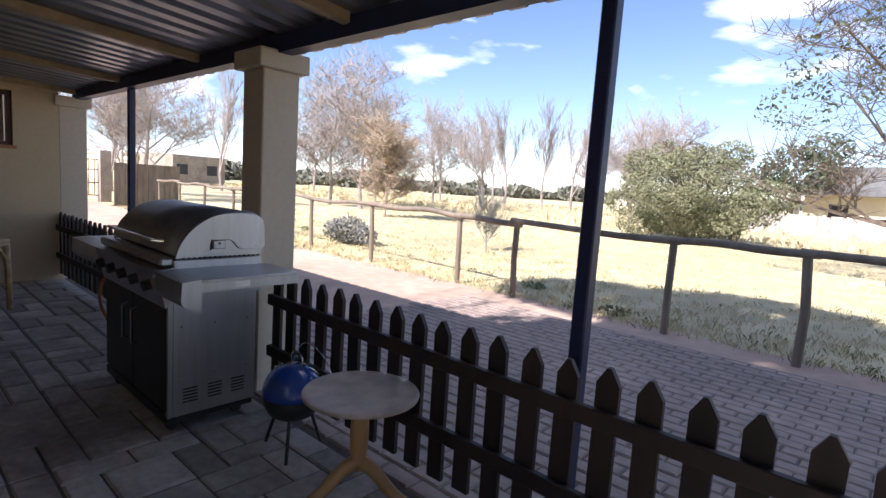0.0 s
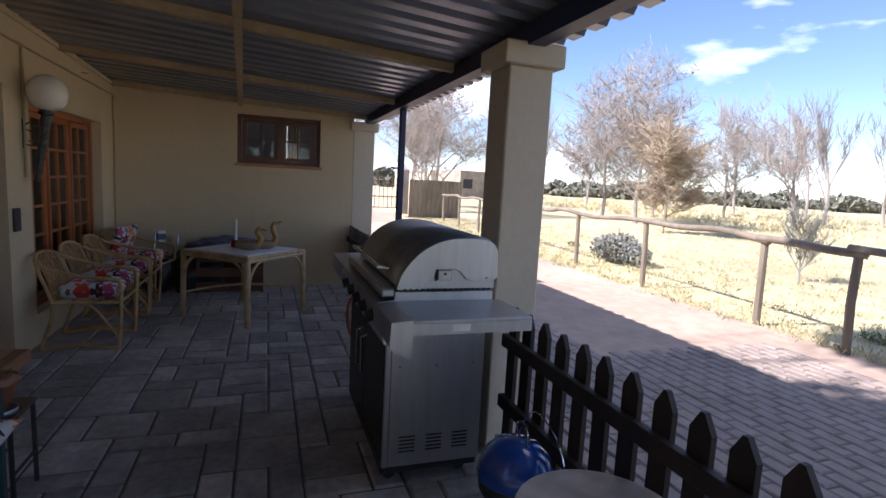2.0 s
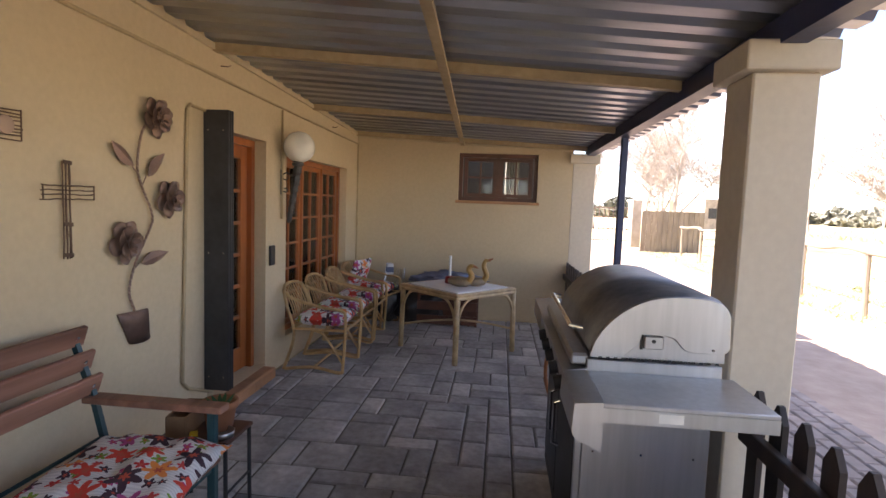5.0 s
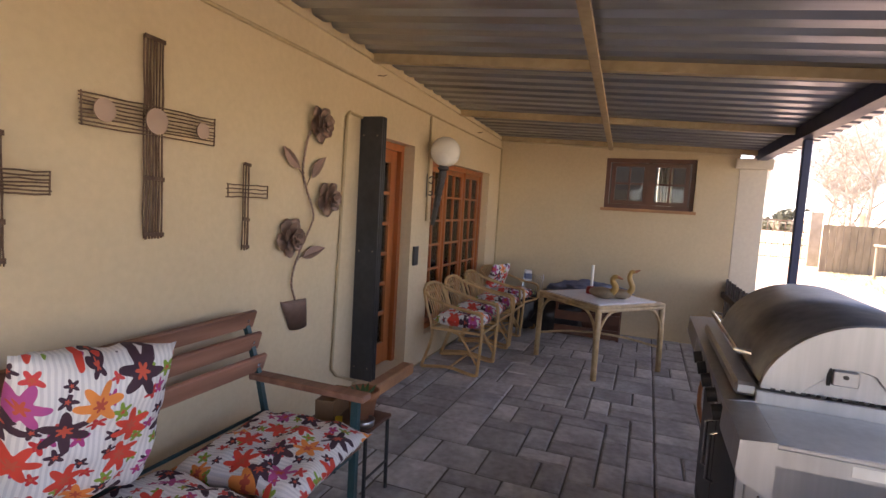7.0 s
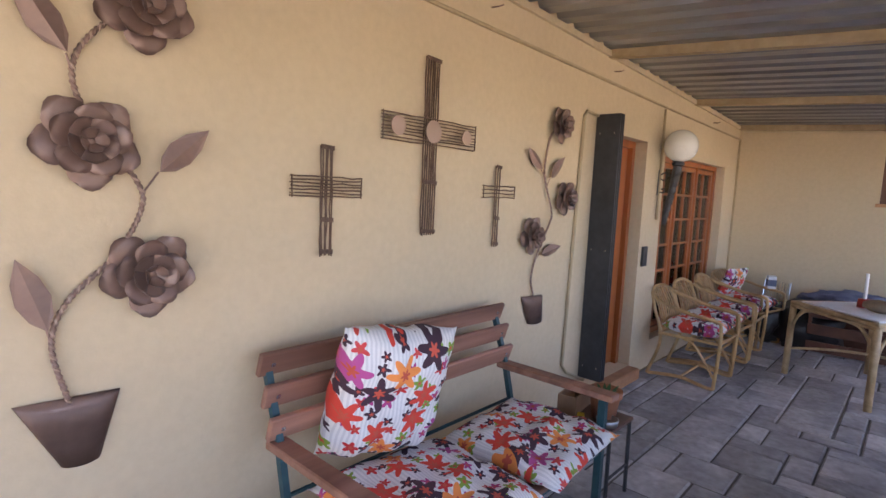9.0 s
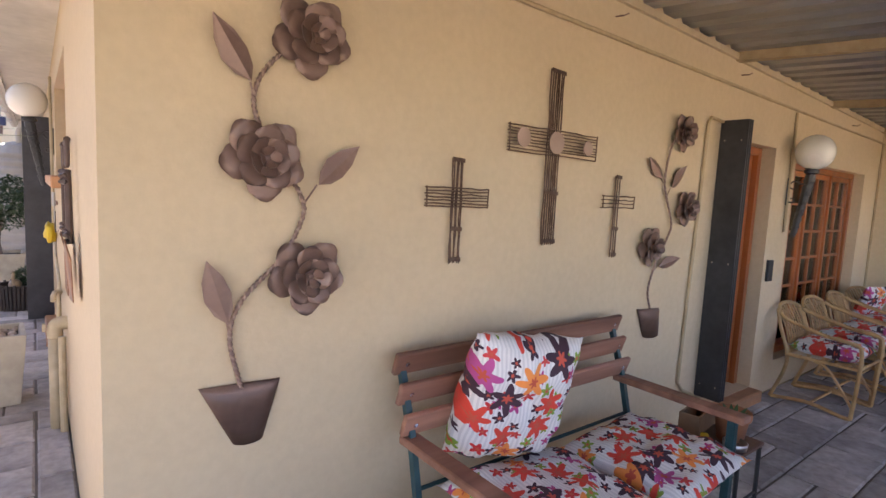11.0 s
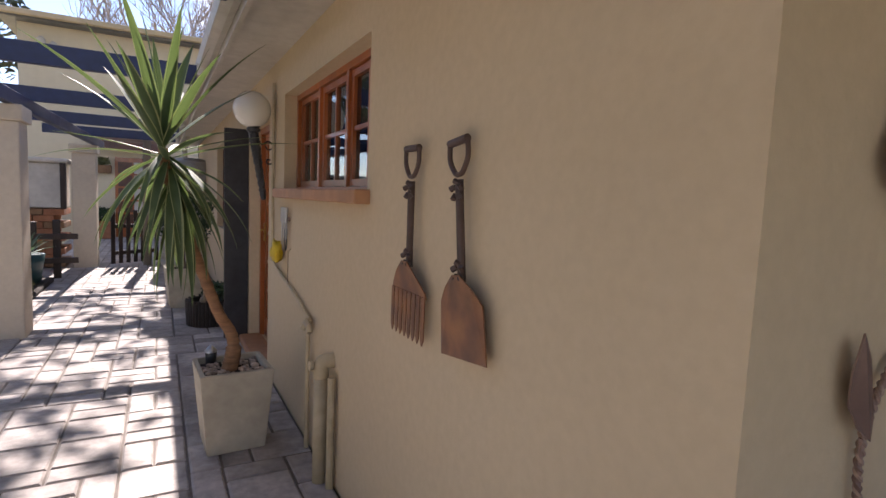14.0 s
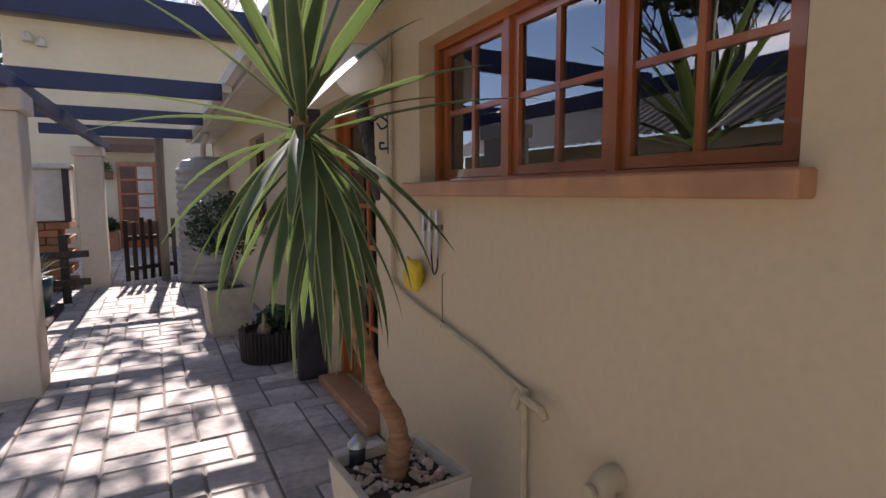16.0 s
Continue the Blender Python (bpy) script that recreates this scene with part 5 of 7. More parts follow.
# pipes on the side wall
PIPE = material("painted pipe", (0.52, 0.42, 0.27), (0.44, 0.35, 0.21), 0.55, 14, 0.2, 5, 0.1)
pw = SIDE_X + 0.02
structure("water_pipe", tube(smooth_path([(pw, -4.30, 2.3), (pw, -4.30, 1.1), (pw, -4.26, 0.98), (pw, -3.9, 0.90), (pw, -3.5, 0.84), (pw, -3.13, 0.76)], 4), 0.011, 8), PIPE, "thin painted water pipe", "pipe")
structure("water_pipe", tube([(pw + 0.01, -3.13, 0.78), (pw + 0.01, -3.13, -0.02)], 0.014, 8), PIPE, "thin painted water pipe", "pipe")
tp = thing("garden_tap", "painted garden tap on the pipe", "tap", (pw, -3.13, 0.76))
part("spout", tube([(0.0, 0, 0), (0.03, 0.02, 0.0), (0.04, 0.13, -0.005), (0.04, 0.15, -0.03)], 0.016, 10), PIPE, tp)
part("valve", tube([(0.0, -0.04, 0.0), (0.03, -0.04, -0.06)], 0.02, 10), PIPE, tp)
dr = thing("drain_pipe", "fat painted waste pipe with an elbow", "pipe", (SIDE_X + 0.06, -2.73, -0.02))
part("pipe", tube([(0, 0, -0.02), (0, 0, 0.60)], 0.036, 16), PIPE, dr, smooth=True)
part("elbow", tube(smooth_path([(0, 0, 0.58), (0, 0, 0.64), (-0.02, 0, 0.662), (-0.07, 0, 0.662)]), 0.040, 16), PIPE, dr, smooth=True)
part("cap", tube([(0.045, 0, 0.645), (0.062, 0, 0.645)], 0.026, 14), PIPE, dr)
part("pipe_small", tube([(-0.03, 0.085, -0.02), (-0.03, 0.085, 0.60)], 0.02, 10), PIPE, dr)


# ---- yucca in a square pot ----
POTMAT = material("cast stone pot", (0.47, 0.42, 0.32), (0.39, 0.34, 0.26), 0.75, 14, 0.2, 4, 0.2)
SOIL = material("potting soil", (0.045, 0.03, 0.02), (0.025, 0.017, 0.012), 0.95, 25, 0.3, 6, 0.6)
PEBBLE = material("pale pebble", (0.48, 0.38, 0.30), (0.32, 0.24, 0.19), 0.7, 20, 0.3, 6, 0.1, vary=0.3)
TRUNK = material("yucca trunk", (0.33, 0.175, 0.085), (0.20, 0.10, 0.05), 0.8, 12, 0.3, 5, 0.6, stretch=(1, 1, 6), dist=0.01)


def square_pot(at, rz, top, base, h, label):
    p = thing("square_planter", label, "planter", at, rz)
    bm = bmesh.new()
    rings = []
    for s, z in ((base / 2, 0.0), (top / 2, h), (top / 2 - 0.028, h), (top / 2 - 0.035, h - 0.05), (0.02, h - 0.05)):
        rings.append([bm.verts.new((s * a, s * b, z)) for a, b in ((-1, -1), (1, -1), (1, 1), (-1, 1))])
    for a, b in zip(rings, rings[1:]):
        for i in range(4):
            bm.faces.new((a[i], a[(i + 1) % 4], b[(i + 1) % 4], b[i]))
    bm.faces.new(rings[0][::-1])
    bm.faces.new(rings[-1])
    bmesh.ops.bevel(bm, geom=[e for e in bm.edges], offset=0.005, segments=2, affect="EDGES")
    part("pot_body", bm, POTMAT, p)
    s = top / 2 - 0.036
    part("soil", B(-s, -s, h - 0.049, s, s, h - 0.035), SOIL, p)
    return p


sp = square_pot((-0.52, -3.385, 0.001), 3, 0.395, 0.315, 0.475, "pale square stone planter beside the path")
peb = bpy.data.meshes.new("pebble")
bm = bmesh.new()
bmesh.ops.create_icosphere(bm, subdivisions=1, radius=0.013)
for v in bm.verts:
    v.co = Vector((v.co.x * 1.3, v.co.y, v.co.z * 0.6)) * (1 + 0.25 * noise.noise(v.co * 90))
bm.to_mesh(peb)
bm.free()
peb.materials.append(PEBBLE)
rnd = random.Random(5)
for i in range(150):
    x, y = rnd.uniform(-0.155, 0.155), rnd.uniform(-0.155, 0.155)
    if math.hypot(x, y) < 0.05:
        continue
    q = new("pebble", peb)
    q.parent = sp
    q.matrix_basis = pose(x, y, 0.447, rnd.uniform(-30, 30), rnd.uniform(-30, 30), rnd.uniform(0, 360)) @ Matrix.Scale(rnd.uniform(0.6, 1.4), 4)
lt = thing("solar_light", "small black garden light with a silver cap stuck in the pot", "garden light", (-0.415, -3.53, 0.44))
part("lamp_body", lathe([(0, 0), (0.03, 0), (0.032, 0.07), (0.028, 0.075), (0, 0.075)], 18), BLACK_STEEL, lt, smooth=True)
part("cap", lathe([(0.036, 0.075), (0.036, 0.085), (0.02, 0.105), (0.01, 0.11), (0.01, 0.118), (0, 0.12)], 18), STEEL, lt, "silver domed cap", True)


def leaf_material(name, mid, edge, back):
    """A long leaf: green middle, paler yellow rim, by the leaf's own width."""
    m = material(name, mid, tuple(0.7 * v for v in mid), 0.52, 12, 0.25, 4, 0.05, vary=0.0, spec=0.3)
    n, l = m.node_tree.nodes, m.node_tree.links
    b = n["Principled BSDF"]
    at = n.new("ShaderNodeUVMap")
    sx = n.new("ShaderNodeSeparateXYZ")
    l.new(at.outputs[0], sx.inputs[0])
    ab = n.new("ShaderNodeMath")
    ab.operation = "GREATER_THAN"
    ab.inputs[1].default_value = 0.78
    l.new(sx.outputs[0], ab.inputs[0])
    mx = n.new("ShaderNodeMix")
    mx.data_type = "RGBA"
    mx.inputs[7].default_value = (*edge, 1)
    l.new(ab.outputs[0], mx.inputs[0])
    l.new(b.inputs["Base Color"].links[0].from_socket, mx.inputs[6])
    l.new(mx.outputs[2], b.inputs["Base Color"])
    tr = n.new("ShaderNodeBsdfTranslucent")
    tr.inputs["Color"].default_value = (*back, 1)
    ms = n.new("ShaderNodeMixShader")
    ms.inputs[0].default_value = 0.22
    l.new(b.outputs[0], ms.inputs[1])
    l.new(tr.outputs[0], ms.inputs[2])
    l.new(ms.outputs[0], n["Material Output"].inputs["Surface"])
    return m


YUCCA = leaf_material("yucca leaf", (0.07, 0.11, 0.055), (0.33, 0.35, 0.17), (0.15, 0.22, 0.06))


def strap_leaf(name, L, w, rise, droop, mat, parent, m):
    """A sword leaf that rises and then bows down; two-sided V section."""
    n = 12
    bm = bmesh.new()
    uv = bm.loops.layers.uv.new("UVMap")
    rows, tang, p = [], rise, Vector((0, 0, 0))
    for i in range(n + 1):
        s = i / n
        half = w / 2 * (0.35 + 1.9 * s if s < 0.3 else 0.92) * (1 - max(0, (s - 0.35) / 0.65) ** 1.6) + 0.0008
        nrm = Vector((-math.sin(tang), 0, math.cos(tang)))
        rows.append([(bm.verts.new(p + Vector((0, k * half, 0)) + nrm * abs(k) * half * 0.28), abs(k)) for k in (-1, -0.5, 0, 0.5, 1)])
        p = p + Vector((math.cos(tang), 0, math.sin(tang))) * L / n
        tang -= droop * (0.3 + 1.4 * s) / n
    for a, b in zip(rows, rows[1:]):
        for k in range(4):
            f = bm.faces.new((a[k][0], a[k + 1][0], b[k + 1][0], b[k][0]))
            for lp, u in zip(f.loops, (a[k][1], a[k + 1][1], b[k + 1][1], b[k][1])):
                lp[uv].uv = (u, 0.5)
    ob = part(name, bm, mat, parent, smooth=True)
    ob.matrix_basis = m
    return ob


def yucca():
    y = thing("yucca", "yucca with bent trunk and long green sword leaves in the planter", "plant", (-0.495, -3.385, 0.44))
    path = smooth_path([(0.0, 0, -0.03), (-0.03, 0.0, 0.11), (-0.015, 0.0, 0.22), (0.05, 0.01, 0.34), (0.13, 0.05, 0.56), (0.22, 0.09, 0.82), (0.31, 0.14, 1.12), (0.33, 0.15, 1.25)], 6)
    n = len(path)
    part("trunk", tube(path, [(0.045 if i < 8 else 0.036) - 0.014 * i / n + 0.003 * (i % 2) for i in range(n)], 12), TRUNK, y, smooth=True)
    top = path[-1]
    rnd = random.Random(11)
    def put(i, el, L, w, droop, drop):
        base = top + Vector((-0.10 * drop / 0.3, 0, -drop))
        strap_leaf("leaf", L, w, radians(el), droop, YUCCA, y, pose(*base, 0, 0, i * 137.5 + rnd.uniform(-14, 14)))
    for i in range(17):
        put(i, 86 - 3.2 * i + rnd.uniform(-6, 6), rnd.uniform(0.58, 0.80), rnd.uniform(0.058, 0.074), rnd.uniform(0.05, 0.4), 0.0)
    for i in range(24, 34):
        put(i, 28 - 3.4 * (i - 24) + rnd.uniform(-8, 8), rnd.uniform(0.55, 0.74), rnd.uniform(0.034, 0.05), rnd.uniform(0.1, 0.7), 0.03 + 0.004 * (i - 24))
    for i in range(44, 84):
        k = (i - 44) / 40
        put(i, -30 - 45 * k + rnd.uniform(-10, 10), rnd.uniform(0.44, 0.66), rnd.uniform(0.040, 0.058), rnd.uniform(0.5, 1.1) * (1 - 0.6 * k), 0.01 + 0.20 * k)
    return y


yucca()


# ---- house eave, pergola and garden path ----
ROOFTILE = material("grey roof sheet", (0.20, 0.20, 0.205), (0.14, 0.14, 0.145), 0.6, 8, 0.25, 1, 0.1, metal=0.2)
WHITE_TRIM = material("off-white gutter", (0.62, 0.58, 0.52), (0.54, 0.50, 0.44), 0.5, 14, 0.15, 3, 0.05)


def pitched(name, pts, thick, mat, label, cat="roof"):
    """A roof plane from four corner points."""
    bm = bmesh.new()
    lo = [bm.verts.new(p) for p in pts]
    hi = [bm.verts.new(Vector(p) + Vector((0, 0, thick))) for p in pts]
    bm.faces.new(lo[::-1])
    bm.faces.new(hi)
    for i in range(4):
        j = (i + 1) % 4
        bm.faces.new((lo[i], lo[j], hi[j], hi[i]))
    bmesh.ops.recalc_face_normals(bm, faces=bm.faces)
    return structure(name, bm, mat, label, cat)


pitched("roof_wing", [(-0.52, -13.4, 2.52), (-0.52, -0.72, 2.52), (-2.6, -2.8, 3.25), (-2.6, -13.4, 3.25)], 0.06, ROOFTILE, "grey sheet roof over the side of the house")
pitched("roof_wing_back", [(-2.6, -13.4, 3.25), (-2.6, -2.8, 3.25), (-4.4, -4.4, 2.62), (-4.4, -13.4, 2.62)], 0.06, ROOFTILE, "grey sheet roof over the back of the wing")
pitched("roof_main", [(END_X - 3.3, -0.70, 2.90), (-0.95, -0.70, 2.90), (-2.6, -2.5, 3.5), (END_X - 3.3, -2.5, 3.5)], 0.05, ROOFTILE, "grey sheet roof above the veranda")
pitched("roof_main_back", [(END_X - 3.3, -2.5, 3.5), (-2.6, -2.5, 3.5), (-2.6, -4.3, 2.7), (END_X - 3.3, -4.3, 2.7)], 0.05, ROOFTILE, "grey sheet roof behind the ridge")
structure("soffit", B(SIDE_X, -13.3, 2.455, -0.56, -0.75, 2.475), WHITE_TRIM, "pale boarded soffit under the eave", "soffit")
structure("fascia", B(-0.56, -13.3, 2.42, -0.535, -0.75, 2.55), WHITE_TRIM, "off-white fascia board along the eave", "fascia")
gut = bmesh.new()
gp = [(-0.534, 2.545), (-0.53, 2.47), (-0.49, 2.455), (-0.435, 2.47), (-0.425, 2.55), (-0.432, 2.55), (-0.44, 2.478), (-0.49, 2.465), (-0.524, 2.477), (-0.528, 2.545)]
gut = slab(gp, 12.6, None, Matrix(((1, 0, 0, 0), (0, 1, 0, -13.3), (0, 0, 1, 0), (0, 0, 0, 1))))
bmesh.ops.triangulate(gut, faces=[f for f in gut.faces if len(f.verts) > 4])
bmesh.ops.recalc_face_normals(gut, faces=gut.faces)
structure("gutter", gut, WHITE_TRIM, "off-white half-round rain gutter", "gutter")

perg = thing("pergola", "black timber pergola over the garden path, tinted haze blue", "pergola")
for y in (-0.75, -2.75, -4.95, -7.1, -9.15, -11.1):
    part("cross_beam", B(-0.42, y - 0.03, 2.33, 1.55, y + 0.03, 2.48, bev=0.004), HAZE_BLUE, perg)
    part("bracket", B(-0.50, y - 0.05, 2.40, -0.42, y + 0.05, 2.49), WHITE_TRIM, perg)
lb = B(1.02, -12.4, 2.20, 1.10, -0.5, 2.328, bev=0.004)
for v in lb.verts:
    v.co.x += 0.04 * (v.co.y + 6.4)
part("long_beam", lb, HAZE_BLUE, perg)
for y, px_ in ((-6.37, 1.17), (-11.5, 1.03), (-0.7, 1.36)):
    p = thing("pergola_pillar", "white plastered square pillar of the pergola", "pillar", (px_, y - 0.18, 0), kind="structure")
    part("shaft", B(-0.18, -0.18, -0.02, 0.18, 0.18, 2.05, bev=0.008), PLASTER_PALE, p)
    part("cap", B(-0.215, -0.215, 2.05, 0.215, 0.215, 2.199, bev=0.01), PLASTER_PALE, p)

# second planter with a dark bush, basket with a goose
square_pot((-0.43, -7.6, 0.001), 4, 0.47, 0.36, 0.5, "pale square stone planter farther along the path")
BUSHLEAF = material("dark glossy leaf", (0.035, 0.075, 0.028), (0.02, 0.045, 0.017), 0.35, 6, 0.3, 3, 0.05)
OLIVE = material("olive foliage", (0.165, 0.18, 0.075), (0.11, 0.125, 0.05), 0.7, 5, 0.3, 0.6, 0.1)
GREYLEAF = material("grey green foliage", (0.10, 0.12, 0.07), (0.065, 0.08, 0.045), 0.7, 5, 0.3, 0.6, 0.1)
BARK = material("grey bark", (0.17, 0.13, 0.10), (0.10, 0.078, 0.06), 0.9, 10, 0.3, 3, 0.6, stretch=(1, 1, 0.3))
PALEBARK = material("pale winter twigs", (0.38, 0.33, 0.295), (0.28, 0.24, 0.215), 0.9, 8, 0.25, 2, 0.4)
GOLDTWIG = material("golden winter twigs", (0.42, 0.335, 0.25), (0.33, 0.26, 0.19), 0.9, 8, 0.25, 2, 0.4)


def leaf_cloud(name, blobs, count, size, mat, parent, seed, label=""):
    """A crown: many small leaves scattered through uneven clumps (x, y, z, rx, ry, rz)."""
    rs = np.random.RandomState(seed)
    v, f = [], []
    wts = np.array([b[3] * b[4] * b[5] for b in blobs]) ** 0.8
    pick = rs.choice(len(blobs), count, p=wts / wts.sum())
    for i in pick:
        b = blobs[i]
        d = rs.normal(size=3)
        d /= np.linalg.norm(d) + 1e-9
        r = rs.uniform(0.45, 1.0) ** 0.6
        c = np.array(b[:3]) + d * r * np.array(b[3:6])
        a = rs.normal(size=3)
        a /= np.linalg.norm(a) + 1e-9
        t = np.cross(a, rs.normal(size=3))
        t /= np.linalg.norm(t) + 1e-9
        s = size * rs.uniform(0.6, 1.4)
        k = len(v)
        v += [tuple(c - a * s), tuple(c + t * s * 0.42), tuple(c + a * s), tuple(c - t * s * 0.42)]
        f.append((k, k + 1, k + 2, k + 3))
    return raw(name, v, f, mat, parent, label)


def branches(name, height, seed, mat, parent, spread=0.55, levels=4, r0=None, kids=5, base=0.25, twig_r=0.012, lean=(0, 0), label="", up=0.35):
    """A bare tree: a tapered trunk forking into limbs and fine twigs, as one mesh."""
    rs = random.Random(seed)
    v, f = [], []

    def limb(p, d, L, r, lev):
        n = 4 if lev < 2 else 3
        sides = 6 if lev == 0 else (4 if lev == 1 else 3)
        ring_prev, q, dd = None, p.copy(), d.copy()
        pts = []
        for i in range(n + 1):
            rr = r * (1 - 0.65 * i / n)
            s = dd.orthogonal().normalized()
            t = dd.cross(s)
            k = len(v)
            for a in range(sides):
                an = 2 * math.pi * a / sides
                v.append(tuple(q + (s * math.cos(an) + t * math.sin(an)) * rr))
            if ring_prev is not None:
                for a in range(sides):
                    f.append((ring_prev + a, ring_prev + (a + 1) % sides, k + (a + 1) % sides, k + a))
            ring_prev = k
            pts.append((q.copy(), dd.copy(), rr))
            dd = (dd + Vector((rs.uniform(-1, 1), rs.uniform(-1, 1), rs.uniform(-0.4, 0.9))) * 0.16).normalized()
            q = q + dd * L / n
        if lev + 1 < levels:
            m = kids + (2 if lev > 0 else 1)
            for j in range(m):
                u = base + (1 - base) * (j + rs.random() * 0.8) / m if lev == 0 else 0.2 + 0.8 * (j + rs.random()) / m
                k = min(n, max(1, round(u * n)))
                o, od, orr = pts[k]
                side = Vector((rs.uniform(-1, 1), rs.uniform(-1, 1), rs.uniform(-0.3, 0.5))).normalized()
                nd = (od * (1 - spread) + side * spread + Vector((0, 0, up))).normalized()
                limb(o, nd, L * rs.uniform(0.45, 0.72), max(twig_r, orr * 0.6), lev + 1)

    limb(Vector((0, 0, -0.05)), Vector((lean[0], lean[1], 1)).normalized(), height * 0.62, r0 or height * 0.028, 0)
    return raw(name, v, f, mat, parent, label)


bsh = thing("potted_bush", "dark glossy rounded bush on a short stem", "bush", (-0.43, -7.6, 0.45))
part("stem", tube(smooth_path([(0, 0, 0), (0.02, 0, 0.2), (-0.01, 0.01, 0.45)]), 0.025, 8, r2=0.015), BARK, bsh)
leaf_cloud("crown", [(0, 0, 0.72, 0.36, 0.34, 0.30), (0.16, 0.1, 0.6, 0.22, 0.2, 0.2), (-0.15, -0.05, 0.85, 0.2, 0.2, 0.2), (-0.1, 0.15, 0.5, 0.2, 0.18, 0.15)], 2600, 0.028, BUSHLEAF, bsh, 3)
bk = thing("wicker_planter", "round dark stick planter with a stone goose", "planter", (-0.66, -6.5, 0))
part("rim", lathe([(0.24, 0.0), (0.25, 0.27), (0.22, 0.27), (0.215, 0.22), (0, 0.22)], 28), SOIL, bk)
for i in range(44):
    a = 2 * math.pi * i / 44
    part("stick", tube([(0.25 * math.cos(a), 0.25 * math.sin(a), 0), (0.262 * math.cos(a), 0.262 * math.sin(a), 0.27 + 0.02 * math.sin(i * 3))], 0.014, 5), PICKET, bk)
gs = thing("goose_statue", "small pale stone goose in the stick planter", "statue", (-0.59, -6.42, 0.22), 80)
gb = lathe([(0, -0.09), (0.03, -0.08), (0.055, -0.03), (0.06, 0.02), (0.04, 0.07), (0, 0.1)], 14)
bmesh.ops.transform(gb, verts=gb.verts, matrix=Matrix.Translation((0, 0, 0.055)) @ Matrix.Rotation(radians(90), 4, "Y"))
tube(smooth_path([(0.06, 0, 0.07), (0.085, 0, 0.13), (0.07, 0, 0.2), (0.10, 0, 0.215)]), 0.02, 8, gb, r2=0.01)
part("goose_body", gb, DUCKWOOD, gs, smooth=True)
sc = thing("low_plant", "low dark plant growing in the stick planter", "plant", (-0.72, -6.58, 0.2))
leaf_cloud("foliage", [(0, 0, 0.14, 0.16, 0.16, 0.12)], 500, 0.03, BUSHLEAF, sc, 8)

# rain tank, gate and fence at the end of the path
tank = thing("rain_tank", "pale ribbed plastic rain tank under the eave", "tank", (-0.68, -11.5, 0))
tp_ = [(0, 0)]
for i in range(14):
    tp_ += [(0.5, 0.02 + i * 0.135), (0.525, 0.06 + i * 0.135), (0.525, 0.10 + i * 0.135), (0.5, 0.14 + i * 0.135)]
TANK = material("grey tank plastic", (0.40, 0.385, 0.35), (0.33, 0.315, 0.285), 0.6, 6, 0.2, 1.5, 0.1)
part("shell", lathe(tp_ + [(0.45, 2.0), (0.2, 2.08), (0, 2.08)], 32), TANK, tank, smooth=False)
part("downpipe", tube(smooth_path([(0.1, 0.2, 2.05), (0.1, 0.25, 2.25), (0.06, 0.3, 2.35), (0.05, 0.35, 2.46)]), 0.045, 12), WHITE_TRIM, tank, smooth=True)


def garden_gate(at, rz, w, h):
    g = thing("garden_gate", "dark timber slatted garden gate standing half open", "gate", at, rz)
    for z in (0.22, h * 0.68):
        part("rail", B(0, -0.03, z, w, -0.005, z + 0.07, bev=0.003), PICKET, g)
    n = 7
    for i in range(n):
        x = i * w / (n - 0.6)
        part("slat", B(x, 0, 0.06, x + 0.075, 0.022, h + 0.04 * math.sin(i * 2.1), bev=0.005), PICKET, g)
    return g


garden_gate((-0.12, -12.0, 0.0), 34, 0.90, 1.05)
gp_ = thing("gate_post", "tall weathered timber gate post", "post", (0.06, -11.72, 0))
part("post", tube([(0, 0, -0.05), (0.0, 0, 1.2), (-0.01, 0, 2.5)], 0.07, 10), POLEWOOD, gp_)
lf_ = thing("garden_rail", "dark timber post-and-rail garden barrier", "fence", (1.30, -10.3, 0), 6)
for x in (-0.02, 0.28, 0.56):
    part("post", B(x - 0.05, -0.05, -0.02, x + 0.05, 0.05, 0.92 - 0.1 * x, bev=0.01), PICKET, lf_)
for z in (0.24, 0.62):
    part("rail", B(-0.3, 0.05, z, 0.65, 0.09, z + 0.09, bev=0.008), PICKET, lf_)
well = thing("stone_braai", "brick garden barbecue with a pale plastered hood", "barbecue", (1.95, -11.9, 0))
for k in range(9):
    for i in range(4):
        x = -0.62 + i * 0.31 + (0.15 if k % 2 else 0)
        part("brick", B(x, -0.4, 0.02 + k * 0.115, min(x + 0.295, 0.66), 0.42, 0.125 + k * 0.115, bev=0.006), TERRACOTTA if (k + i) % 3 else CARD, well)
part("hood", B(-0.62, -0.38, 1.06, 0.62, 0.40, 1.85, bev=0.02), WHITE_TRIM, well)
part("hood_roof", B(-0.7, -0.48, 1.85, 0.7, 0.48, 1.93, bev=0.02), WHITE_TRIM, well)
part("corner_post", B(-0.66, 0.40, 1.05, -0.58, 0.48, 1.85), PICKET, well)
structure("flower_bed", B(1.28, -10.0, -0.02, 3.4, -6.9, 0.06, bev=0.02), SOIL, "dark planted flower bed beside the path", "flower bed")
for i, (x, y, s) in enumerate(((1.45, -8.6, 0.16), (1.75, -9.1, 0.22), (1.45, -7.7, 0.15), (1.9, -8.1, 0.2), (2.2, -9.0, 0.25))):
    pl = thing("bedding_plant", "low yellow-green bedding plant in the border", "plant", (x, y, 0.05), 0, "bedding plants")
    leaf_cloud("foliage", [(0, 0, s * 0.6, s, s, s * 0.7)], 420, 0.035, OLIVE, pl, 20 + i)
al = thing("aloe_pot", "spiky grey-green aloe in a teal glazed pot", "plant", (1.52, -9.45, 0.06))
